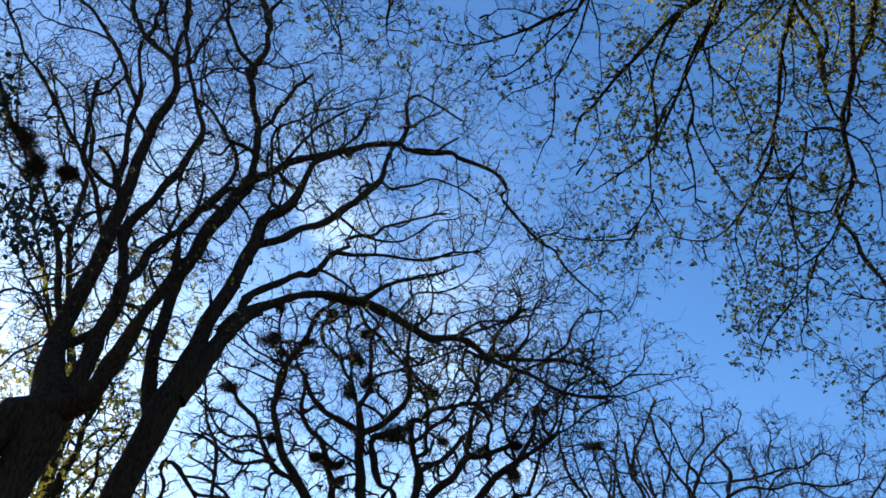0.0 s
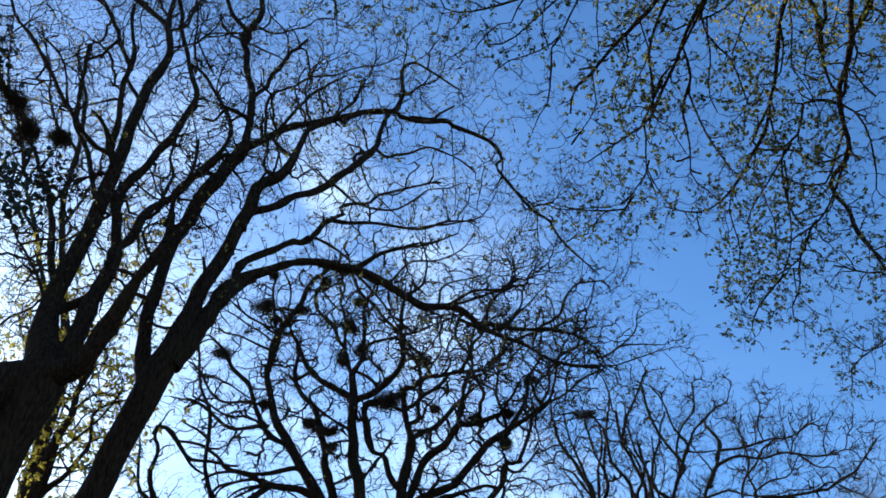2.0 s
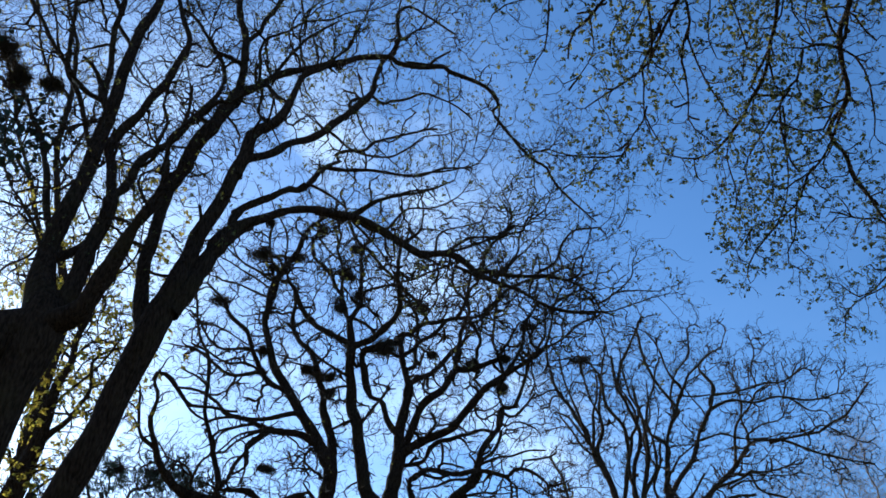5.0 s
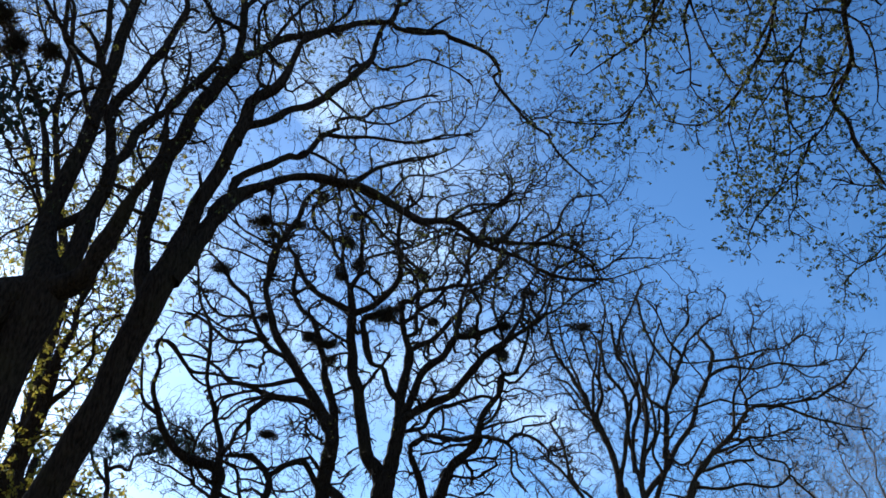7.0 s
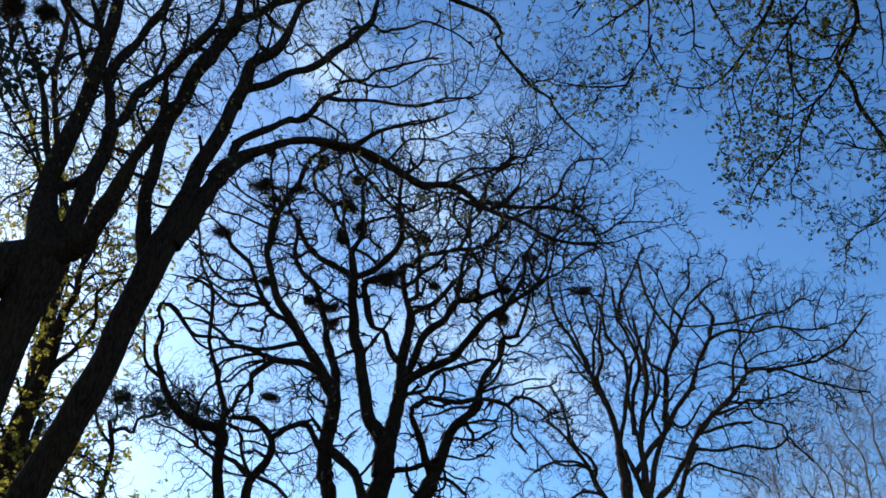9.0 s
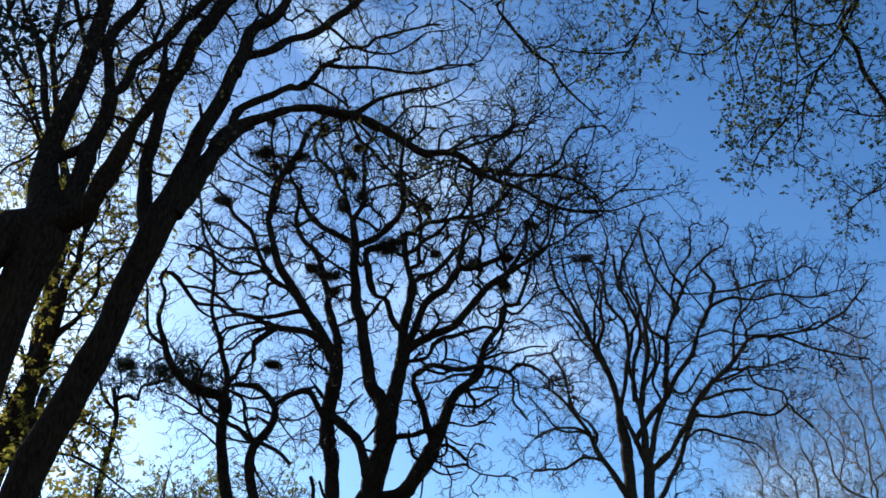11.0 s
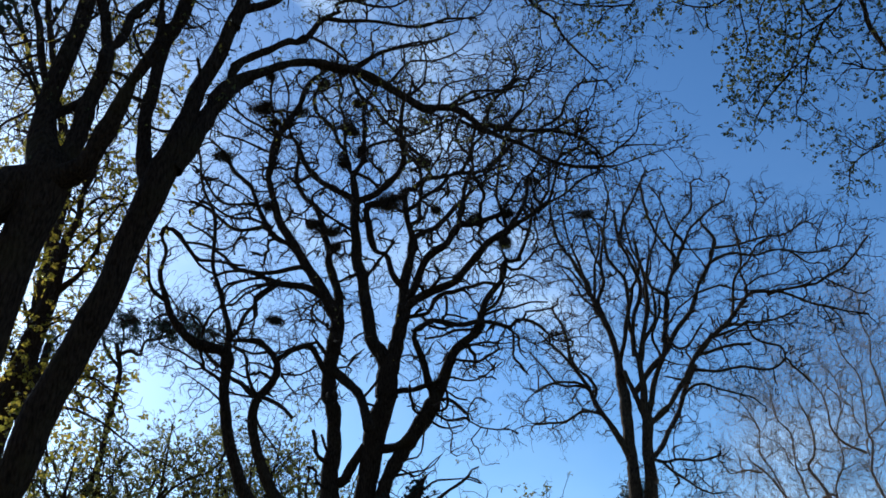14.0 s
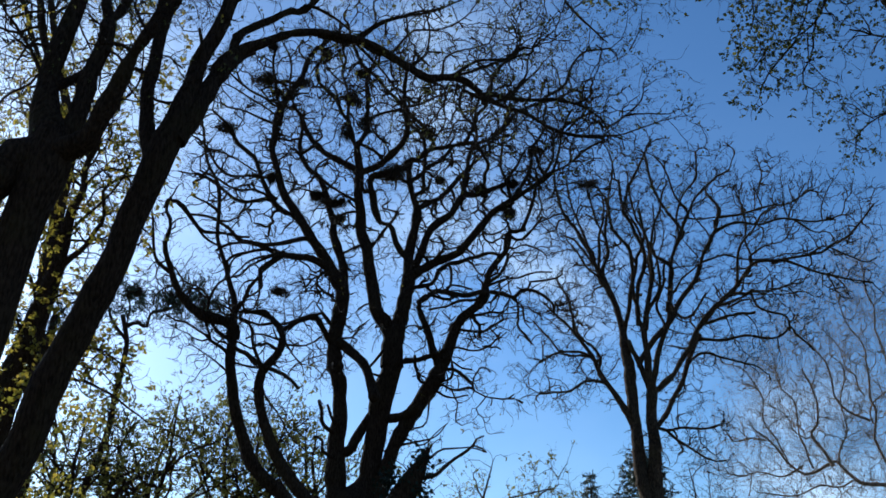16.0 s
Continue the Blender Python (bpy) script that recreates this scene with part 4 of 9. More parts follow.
add(leaning_plan, "limb", 0.041, 0.015, (4.22, 0.98, 10.36), (4.63, 1.12, 10.37), (5.17, 1.43, 11.08), (5.73, 1.71, 11.44), (6.33, 2.00, 11.96))
add(leaning_plan, "limb", 0.031, 0.011, (4.08, 0.94, 10.34), (4.49, 1.07, 10.39), (5.09, 1.97, 10.30), (5.55, 2.80, 9.95), (5.74, 3.20, 9.75))
add(leaning_plan, "limb", 0.031, 0.012, (6.45, 1.74, 9.83), (6.85, 1.87, 9.73), (7.39, 2.27, 10.53), (7.55, 2.49, 11.19), (8.04, 2.80, 11.96))
add(leaning_plan, "limb", 0.037, 0.012, (5.40, 1.38, 10.10), (5.78, 1.52, 9.96), (6.17, 1.69, 10.19), (6.54, 1.87, 10.55), (6.83, 2.00, 10.67), (7.13, 2.12, 10.80), (7.35, 2.25, 11.20), (7.37, 2.38, 11.66), (7.25, 2.50, 12.08))
add(leaning_plan, "limb", 0.030, 0.011, (5.03, 1.25, 10.27), (5.40, 1.38, 10.10), (5.76, 1.50, 10.38), (5.84, 1.61, 10.86), (5.75, 1.72, 11.36), (5.60, 1.80, 11.70))
add(leaning_plan, "limb", 0.021, 0.008, (6.45, 1.83, 10.46), (6.58, 1.89, 10.57), (6.84, 2.25, 10.60), (7.06, 2.58, 10.61), (7.12, 2.80, 10.55))
add(leaning_plan, "limb", 0.022, 0.008, (7.00, 2.07, 10.74), (7.14, 2.13, 10.82), (7.47, 2.48, 11.40), (7.80, 2.80, 11.90))
add(leaning_plan, "limb", 0.021, 0.007, (5.69, 1.48, 10.33), (5.76, 1.50, 10.41), (6.17, 1.94, 10.72), (6.32, 2.20, 10.68))
add(leaning_plan, "limb", 0.037, 0.015, (2.64, 0.60, 12.68), (2.89, 0.72, 13.02), (2.82, 0.94, 13.79), (2.73, 1.15, 14.51), (2.79, 1.27, 14.91), (3.04, 1.50, 15.44), (3.31, 1.71, 15.88), (3.72, 1.99, 16.31), (4.15, 2.26, 16.85), (4.72, 2.61, 17.55), (5.02, 2.80, 18.04))
add(leaning_plan, "limb", 0.031, 0.014, (3.22, 0.87, 13.50), (3.56, 1.00, 13.76), (3.41, 1.21, 14.58), (3.32, 1.43, 15.53), (3.32, 1.54, 16.04), (3.70, 1.80, 16.85))
add(leaning_plan, "limb", 0.024, 0.010, (3.44, 0.95, 13.68), (3.79, 1.08, 13.93), (3.60, 1.59, 15.20), (3.40, 1.91, 16.03), (3.48, 2.40, 17.31))
add(leaning_plan, "limb", 0.024, 0.009, (3.67, 1.04, 13.85), (4.02, 1.16, 14.09), (4.01, 1.48, 15.07), (4.27, 1.74, 15.65), (4.58, 2.00, 16.15))
add(leaning_plan, "limb", 0.026, 0.010, (5.18, 1.64, 15.16), (5.21, 1.68, 15.35), (5.66, 2.07, 16.14), (5.95, 2.31, 16.62), (6.14, 2.61, 17.60), (6.34, 2.80, 18.15))
add(leaning_plan, "bare_limb", 0.038, 0.023, (5.40, 1.62, 14.63), (5.80, 1.74, 14.74), (6.04, 2.15, 15.37), (6.29, 2.60, 16.12))
add(leaning_plan, "limb", 0.031, 0.010, (2.01, 1.09, 16.52), (2.09, 1.15, 16.93), (2.55, 1.30, 16.77), (2.96, 1.49, 17.22), (3.36, 1.69, 17.92), (3.84, 1.87, 18.07), (4.10, 2.00, 17.82))
add(leaning_plan, "limb", 0.044, 0.014, (1.87, 1.37, 19.16), (1.74, 1.41, 19.56), (2.25, 1.44, 21.17), (3.04, 1.46, 20.19), (3.32, 1.47, 19.26), (3.59, 1.49, 18.38), (3.73, 1.50, 17.65))
add(leaning_plan, "limb", 0.047, 0.019, (2.23, 1.44, 21.09), (2.39, 1.44, 20.99), (3.89, 1.26, 21.81), (4.82, 1.15, 20.43), (4.76, 1.06, 18.85), (4.70, 1.00, 17.97))
add(leaning_plan, "limb", 0.023, 0.008, (4.45, 1.22, 12.82), (4.54, 1.30, 13.07), (4.74, 1.58, 12.60), (5.00, 1.78, 12.44), (5.30, 2.00, 12.29))
add(leaning_plan, "limb", 0.022, 0.008, (5.70, 1.38, 11.55), (5.94, 1.44, 11.67), (6.43, 1.70, 11.97), (6.74, 1.87, 12.25), (6.98, 2.06, 12.85), (7.13, 2.20, 13.36))
add(leaning_plan, "bare_limb", 0.017, 0.008, (5.80, 1.74, 14.74), (6.18, 1.86, 14.76), (6.25, 2.20, 14.22), (6.30, 2.52, 13.74), (6.31, 2.90, 13.18))
add(leaning_plan, "limb", 0.017, 0.008, (7.52, 2.50, 13.50), (7.82, 2.64, 13.19), (7.87, 2.82, 12.82), (7.95, 3.00, 12.51))
add(leaning_plan, "limb", 0.021, 0.009, (7.24, 2.25, 14.19), (7.25, 2.37, 13.83), (7.13, 2.64, 13.70), (7.00, 2.80, 13.67))
add(leaning_plan, "limb", 0.016, 0.008, (8.77, 2.76, 11.59), (8.91, 2.81, 11.60), (8.82, 2.91, 11.26), (8.73, 3.00, 11.05))
add(leaning_plan, "limb", 0.026, 0.008, (8.67, 2.68, 9.94), (8.82, 2.76, 9.84), (9.17, 2.83, 10.11), (9.49, 2.91, 10.52), (9.69, 3.00, 11.08))
add(leaning_plan, "limb", 0.019, 0.008, (9.19, 2.84, 10.14), (9.25, 2.85, 10.21), (9.69, 2.93, 10.23), (10.12, 3.00, 10.34))
add(leaning_plan, "limb", 0.021, 0.007, (8.45, 2.39, 9.45), (8.85, 2.50, 9.55), (9.37, 2.62, 9.74), (9.80, 2.71, 9.91), (10.26, 2.80, 10.12))
add(leaning_plan, "limb", 0.035, 0.012, (6.32, 1.69, 9.87), (6.72, 1.83, 9.76), (6.88, 1.93, 10.29), (7.09, 2.01, 10.70), (7.36, 2.09, 11.07), (7.33, 2.15, 11.43), (7.20, 2.20, 11.73))
add(leaning_plan, "limb", 0.022, 0.008, (7.28, 2.07, 10.95), (7.35, 2.09, 11.06), (7.62, 2.25, 11.13), (7.83, 2.46, 11.68), (7.99, 2.60, 12.07))
add(leaning_plan, "limb", 0.028, 0.011, (4.76, 1.16, 10.34), (5.16, 1.30, 10.23), (5.47, 1.35, 10.78), (5.93, 1.41, 10.82), (6.41, 1.46, 11.12), (6.61, 1.50, 11.53))
add(leaning_plan, "limb", 0.025, 0.008, (6.90, 1.97, 9.90), (7.09, 2.05, 9.93), (7.53, 2.61, 10.78), (7.92, 3.04, 11.48), (8.22, 3.40, 12.17))
add(leaning_plan, "limb", 0.028, 0.012, (5.52, 1.43, 10.04), (5.92, 1.56, 9.95), (6.13, 2.06, 10.85), (6.64, 2.57, 11.38), (7.00, 3.00, 12.12))
add(leaning_plan, "limb", 0.017, 0.006, (4.03, 1.53, 15.13), (4.00, 1.42, 15.34), (3.88, 1.31, 15.55), (3.93, 1.16, 15.80))
add(leaning_plan, "limb", 0.016, 0.005, (4.38, 1.29, 14.40), (4.41, 1.27, 14.43), (4.51, 1.20, 14.59), (4.47, 1.10, 14.80), (4.66, 0.90, 15.14), (4.76, 0.73, 15.44), (4.84, 0.62, 15.67))
add(leaning_plan, "limb", 0.018, 0.012, (5.21, 1.94, 16.59), (5.17, 1.93, 16.61), (5.25, 1.77, 16.97), (5.19, 1.68, 17.25), (5.21, 1.60, 17.52))
add(leaning_plan, "limb", 0.012, 0.006, (5.40, 2.04, 16.85), (5.64, 2.02, 17.11), (5.95, 2.11, 17.24), (6.09, 2.01, 17.60))
add(leaning_plan, "limb", 0.015, 0.010, (3.72, 0.38, 12.91), (3.69, 0.36, 12.94), (3.71, 0.56, 12.81), (3.82, 0.73, 12.71), (3.91, 0.88, 12.64))
add(leaning_plan, "limb", 0.015, 0.005, (4.05, 0.95, 12.11), (4.12, 0.96, 12.32), (4.20, 0.97, 12.54), (4.29, 1.01, 12.72))
add(leaning_plan, "limb", 0.015, 0.009, (4.09, 0.99, 12.14), (3.96, 0.81, 12.18), (3.83, 0.67, 12.17), (3.70, 0.50, 12.20), (3.58, 0.36, 12.19))
add(leaning_plan, "limb", 0.015, 0.005, (4.33, 1.20, 11.88), (4.43, 1.07, 12.03), (4.51, 0.91, 12.22), (4.52, 0.79, 12.36))
add(leaning_plan, "limb", 0.013, 0.005, (3.03, 0.28, 11.14), (3.08, 0.48, 11.23), (3.17, 0.71, 11.29))
add(leaning_plan, "limb", 0.014, 0.008, (7.80, 2.63, 13.21), (7.91, 2.61, 13.26), (8.13, 2.62, 13.28), (8.30, 2.67, 13.24), (8.58, 2.68, 13.25), (8.97, 2.68, 13.27), (9.30, 2.69, 13.29), (9.53, 2.67, 13.34), (9.64, 2.63, 13.43))
add(leaning_plan, "limb", 0.011, 0.006, (8.15, 2.62, 13.28), (8.26, 2.65, 13.46), (8.44, 2.64, 13.69), (8.60, 2.65, 13.89))
add(leaning_plan, "limb", 0.017, 0.005, (7.25, 2.40, 13.82), (7.14, 2.38, 13.64), (7.02, 2.32, 13.50), (6.79, 2.25, 13.39))
add(leaning_plan, "limb", 0.011, 0.006, (7.35, 2.42, 13.71), (7.38, 2.41, 13.72), (7.50, 2.32, 13.81), (7.54, 2.22, 13.91))
add(leaning_plan, "limb", 0.010, 0.005, (7.35, 2.26, 11.27), (7.09, 2.07, 11.37), (6.79, 1.98, 11.36), (6.29, 1.93, 11.29))
add(leaning_plan, "limb", 0.010, 0.005, (9.06, 2.86, 11.60), (9.04, 2.88, 11.58), (9.25, 2.74, 11.78), (9.32, 2.64, 11.93), (9.34, 2.54, 12.08))
add(leaning_plan, "limb", 0.011, 0.005, (9.41, 2.96, 11.64), (9.43, 2.92, 11.68), (9.59, 2.82, 11.85), (9.67, 2.70, 12.05), (9.62, 2.59, 12.23))
add(leaning_plan, "limb", 0.010, 0.005, (8.88, 2.83, 11.52), (8.86, 2.80, 11.31), (8.98, 2.74, 11.14), (9.11, 2.60, 11.16), (9.23, 2.46, 11.17))
add(leaning_plan, "limb", 0.012, 0.005, (8.20, 2.53, 10.78), (8.23, 2.53, 10.78), (8.37, 2.50, 10.61), (8.50, 2.47, 10.46), (8.60, 2.40, 10.39))
add(leaning_plan, "limb", 0.023, 0.017, (1.97, 1.08, 16.56), (1.69, 1.05, 16.48), (1.42, 1.06, 16.36), (1.15, 1.03, 16.29))
add(leaning_plan, "limb", 0.017, 0.018, (2.02, 1.05, 16.21), (2.14, 1.08, 16.18), (2.40, 1.29, 16.16), (2.61, 1.43, 16.21), (2.76, 1.58, 16.25))
add(leaning_plan, "limb", 0.024, 0.012, (2.80, 1.60, 16.35), (2.75, 1.59, 16.36), (2.80, 1.50, 16.54), (2.69, 1.26, 16.89), (2.48, 1.13, 17.11), (2.35, 1.00, 17.34), (2.37, 0.79, 17.65))
add(leaning_plan, "limb", 0.025, 0.012, (2.93, 1.86, 17.10), (2.90, 1.55, 17.19), (2.74, 1.33, 17.19))
add(leaning_plan, "limb", 0.025, 0.019, (2.93, 1.86, 17.10), (3.06, 1.90, 17.06), (3.10, 2.24, 16.90), (3.14, 2.50, 16.83))
add(leaning_plan, "limb", 0.019, 0.006, (3.15, 2.37, 16.86), (3.41, 2.15, 16.98), (3.67, 2.03, 16.98), (3.92, 1.87, 17.02), (4.24, 1.88, 16.88))
add(leaning_plan, "limb", 0.011, 0.006, (4.69, 0.84, 15.24), (4.71, 0.68, 15.48), (4.66, 0.49, 15.76), (4.70, 0.40, 15.92))
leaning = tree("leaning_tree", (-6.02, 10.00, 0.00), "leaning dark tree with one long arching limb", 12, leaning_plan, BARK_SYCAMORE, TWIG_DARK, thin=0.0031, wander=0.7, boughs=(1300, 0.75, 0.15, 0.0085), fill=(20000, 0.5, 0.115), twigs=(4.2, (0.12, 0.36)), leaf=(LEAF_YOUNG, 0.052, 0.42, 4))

background_plan = []
add(background_plan, "trunk", 0.189, 0.041, (0.00, 0.00, -0.10, 0.189), (-0.59, 0.00, 7.80, 0.172), (-0.81, 0.00, 10.20, 0.166), (-0.81, 0.00, 11.79, 0.161), (-0.79, 0.00, 12.57, 0.157), (-0.79, 0.00, 13.47, 0.147), (-0.95, 0.00, 14.42, 0.143), (-1.32, 0.00, 15.70, 0.117), (-1.96, 0.00, 17.71, 0.099), (-2.58, 0.00, 19.95, 0.087), (-2.75, 0.00, 22.20, 0.083), (-3.16, 0.00, 24.72, 0.068), (-4.14, 0.00, 27.22, 0.041))
add(background_plan, "limb", 0.083, 0.033, (-0.86, 0.00, 13.86), (-0.93, 0.00, 14.28), (-1.83, -0.17, 15.96), (-2.59, -0.34, 17.85), (-3.52, -0.50, 19.95), (-4.39, -0.67, 22.29), (-5.56, -0.84, 24.91), (-6.27, -1.00, 27.88))
add(background_plan, "limb", 0.050, 0.017, (-0.81, 0.00, 11.41), (-0.81, 0.00, 11.74), (-1.28, -0.43, 12.33), (-1.66, -0.68, 12.50), (-2.14, -1.00, 12.63))
add(background_plan, "limb", 0.051, 0.018, (-0.79, 0.00, 12.33), (-0.79, 0.00, 12.70), (-0.28, -0.16, 12.97), (0.10, -0.33, 13.36), (0.21, -0.50, 13.93))
add(background_plan, "limb", 0.045, 0.017, (-0.81, 0.00, 11.74), (-0.80, 0.00, 12.10), (-0.22, 0.00, 12.10), (0.07, 0.00, 12.58), (0.60, 0.00, 12.74))
add(background_plan, "limb", 0.060, 0.024, (-2.11, 0.00, 18.23), (-2.29, 0.00, 18.90), (-2.11, 0.38, 20.79), (-2.30, 0.74, 23.25), (-3.09, 1.00, 25.27))
add(background_plan, "limb", 0.059, 0.022, (-2.58, -0.33, 17.83), (-2.89, -0.39, 18.53), (-4.09, -0.44, 20.01), (-5.08, -0.47, 21.44), (-5.97, -0.50, 22.46))
add(background_plan, "limb", 0.065, 0.026, (-2.69, 0.00, 21.41), (-2.74, 0.00, 22.10), (-3.97, 0.00, 23.84), (-4.98, 0.00, 26.56), (-5.90, 0.00, 28.92))
add(background_plan, "limb", 0.056, 0.025, (-3.87, -0.57, 20.89), (-4.14, -0.62, 21.61), (-5.93, -0.07, 24.04), (-7.83, 0.50, 27.17))
add(background_plan, "limb", 0.059, 0.023, (-1.92, 0.00, 17.56), (-2.11, 0.00, 18.23), (-1.56, 0.40, 19.37), (-1.08, 0.72, 20.62), (-0.71, 1.00, 21.90))
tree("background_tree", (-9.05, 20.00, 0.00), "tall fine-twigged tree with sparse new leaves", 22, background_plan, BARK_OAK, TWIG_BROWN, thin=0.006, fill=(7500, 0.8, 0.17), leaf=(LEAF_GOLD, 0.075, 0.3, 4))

leafing_plan = []
add(leafing_plan, "trunk", 0.323, 0.035, (0.00, 0.00, -0.10, 0.323), (0.79, 0.00, 5.13, 0.281), (1.08, 0.00, 6.68, 0.222), (1.16, 0.00, 7.14, 0.201), (1.26, 0.00, 7.73, 0.164), (1.37, 0.00, 8.29, 0.136), (1.40, 0.00, 8.87, 0.106), (1.43, 0.00, 9.35, 0.092), (1.52, 0.00, 9.84, 0.066), (1.50, 0.00, 10.35, 0.061), (1.64, 0.00, 10.74, 0.051), (1.70, 0.00, 11.08, 0.040), (1.79, 0.00, 11.51, 0.035))
add(leafing_plan, "limb", 0.037, 0.015, (1.47, 0.00, 8.86), (1.50, 0.00, 9.07), (2.28, -0.55, 9.46), (2.79, -1.00, 9.86))
add(leafing_plan, "limb", 0.034, 0.017, (1.54, 0.00, 9.63), (1.56, 0.00, 9.84), (0.77, 0.31, 10.63), (-0.08, 0.69, 11.82), (-0.80, 1.00, 12.90))
add(leafing_plan, "limb", 0.035, 0.014, (1.12, 0.00, 6.42), (1.17, 0.00, 6.62), (0.85, -0.37, 7.32), (0.96, -0.68, 7.96), (0.77, -1.00, 8.58))
add(leafing_plan, "limb", 0.030, 0.012, (1.43, 0.00, 8.51), (1.46, 0.00, 8.72), (1.98, 0.49, 9.08), (2.14, 1.00, 9.84))
add(leafing_plan, "limb", 0.033, 0.012, (1.41, 0.00, 8.30), (1.43, 0.00, 8.51), (0.78, 0.15, 9.16), (0.18, 0.33, 10.13), (-0.33, 0.50, 11.15))
add(leafing_plan, "limb", 0.031, 0.011, (1.55, 0.00, 9.70), (1.57, 0.00, 9.91), (1.96, -0.15, 10.23), (2.66, -0.34, 10.00), (2.98, -0.50, 10.41))
add(leafing_plan, "limb", 0.032, 0.013, (1.86, 0.00, 11.01), (1.89, 0.00, 11.22), (1.38, 0.16, 12.03), (0.61, 0.34, 12.73), (0.02, 0.50, 13.59))
add(leafing_plan, "limb", 0.028, 0.012, (1.96, 0.00, 11.71), (1.98, 0.00, 11.92), (2.36, -0.13, 12.39), (2.35, -0.27, 13.13), (2.12, -0.40, 13.76))
add(leafing_plan, "bare_limb", 0.031, 0.013, (0.94, 0.00, 5.68), (0.99, 0.00, 5.88), (1.50, -0.24, 5.81), (2.04, -0.59, 5.22), (2.60, -1.00, 4.58))
add(leafing_plan, "limb", 0.030, 0.014, (1.14, 0.00, 6.49), (1.18, 0.00, 6.69), (2.03, -0.39, 6.42), (2.75, -0.76, 6.37), (3.19, -1.00, 6.05))
add(leafing_plan, "limb", 0.046, 0.025, (1.25, 0.00, 7.17), (1.18, -0.03, 7.23), (1.18, -0.32, 7.56), (1.16, -0.56, 7.79), (1.08, -0.72, 7.83))
add(leafing_plan, "limb", 0.030, 0.021, (1.18, -0.35, 7.59), (1.21, -0.35, 7.60), (1.22, -0.36, 7.88), (1.34, -0.36, 8.15))
add(leafing_plan, "limb", 0.063, 0.027, (1.41, 0.00, 8.28), (1.42, 0.02, 8.24), (1.57, -0.01, 8.40), (1.81, -0.07, 8.60), (1.99, -0.19, 8.90), (2.13, -0.25, 9.10), (2.18, -0.34, 9.35), (2.18, -0.43, 9.61), (2.32, -0.47, 9.77), (2.57, -0.48, 9.89))
add(leafing_plan, "limb", 0.027, 0.016, (1.48, 0.00, 8.91), (1.37, -0.02, 8.95), (1.24, -0.08, 9.16), (1.12, -0.11, 9.35))
add(leafing_plan, "limb", 0.022, 0.011, (1.51, 0.00, 9.24), (1.40, -0.02, 9.27), (1.38, -0.05, 9.50), (1.32, -0.08, 9.73), (1.13, -0.08, 9.92))
add(leafing_plan, "bare_limb", 0.043, 0.014, (1.08, 0.00, 6.60), (1.56, -0.12, 6.23), (2.09, -0.25, 6.02), (2.40, -0.38, 5.94), (2.77, -0.50, 5.75), (3.02, -0.62, 5.60), (3.34, -0.75, 5.35), (3.59, -0.88, 5.17), (3.82, -1.00, 5.02))
add(leafing_plan, "bare_limb", 0.014, 0.009, (3.77, -0.90, 5.05), (4.00, -0.93, 4.99), (4.25, -0.95, 4.88), (4.50, -0.97, 4.76), (4.76, -1.00, 4.61))
add(leafing_plan, "bare_limb", 0.019, 0.009, (2.41, -0.40, 5.93), (2.44, -0.43, 6.10), (2.36, -0.45, 6.25), (2.45, -0.47, 6.44), (2.41, -0.50, 6.58))
add(leafing_plan, "bare_limb", 0.019, 0.009, (2.47, -0.50, 6.11), (2.67, -0.57, 6.06), (2.84, -0.65, 5.94), (3.03, -0.72, 5.75), (3.21, -0.80, 5.65))
add(leafing_plan, "bare_limb", 0.019, 0.009, (2.49, -0.50, 6.23), (2.67, -0.57, 6.36), (2.88, -0.63, 6.24), (3.00, -0.70, 6.12))
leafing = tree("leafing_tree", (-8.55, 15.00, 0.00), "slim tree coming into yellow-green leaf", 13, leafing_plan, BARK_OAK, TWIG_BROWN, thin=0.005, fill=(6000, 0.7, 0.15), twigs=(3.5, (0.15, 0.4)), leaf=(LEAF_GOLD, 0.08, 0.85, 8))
sprays(leafing, 63, LEAF_GOLD, 0.085, [(-5.79, 14.30, 5.39), (-5.69, 14.30, 5.15), (-5.80, 14.30, 5.06), (-5.42, 14.30, 5.97), (-5.41, 14.30, 5.77), (-5.30, 14.30, 5.63), (-5.64, 14.30, 6.25), (-5.68, 14.30, 6.15), (-6.02, 14.30, 6.47), (-6.52, 13.20, 5.52), (-6.57, 13.20, 5.36), (-6.60, 13.20, 5.17), (-6.50, 13.20, 5.23), (-6.38, 13.20, 5.82), (-6.22, 14.30, 5.01), (-6.29, 14.30, 4.78), (-6.02, 13.20, 4.24), (-6.19, 14.30, 4.01), (-5.93, 14.30, 4.03), (-6.13, 14.30, 5.34), (-6.32, 14.30, 5.53)], 0.085, 16)

pine_plan = []
add(pine_plan, "trunk", 0.131, 0.059, (0.00, 0.00, -0.10, 0.131), (0.65, 0.00, 4.51, 0.099), (0.79, 0.00, 5.31, 0.094), (1.24, 0.00, 7.01, 0.082), (1.33, 0.00, 8.15, 0.074), (1.37, 0.00, 9.43, 0.065), (1.15, 0.00, 10.26, 0.059))
add(pine_plan, "limb", 0.062, 0.032, (1.37, 0.00, 9.27), (1.33, 0.00, 9.59), (1.03, 0.00, 9.92), (0.78, 0.00, 10.32), (0.63, 0.00, 10.94))
add(pine_plan, "limb", 0.062, 0.030, (1.33, 0.00, 9.59), (1.24, 0.00, 9.92), (1.56, -0.11, 10.08), (1.88, -0.22, 9.88), (2.03, -0.36, 10.19), (2.43, -0.51, 10.26), (3.11, -0.75, 10.30), (3.84, -1.00, 10.07))
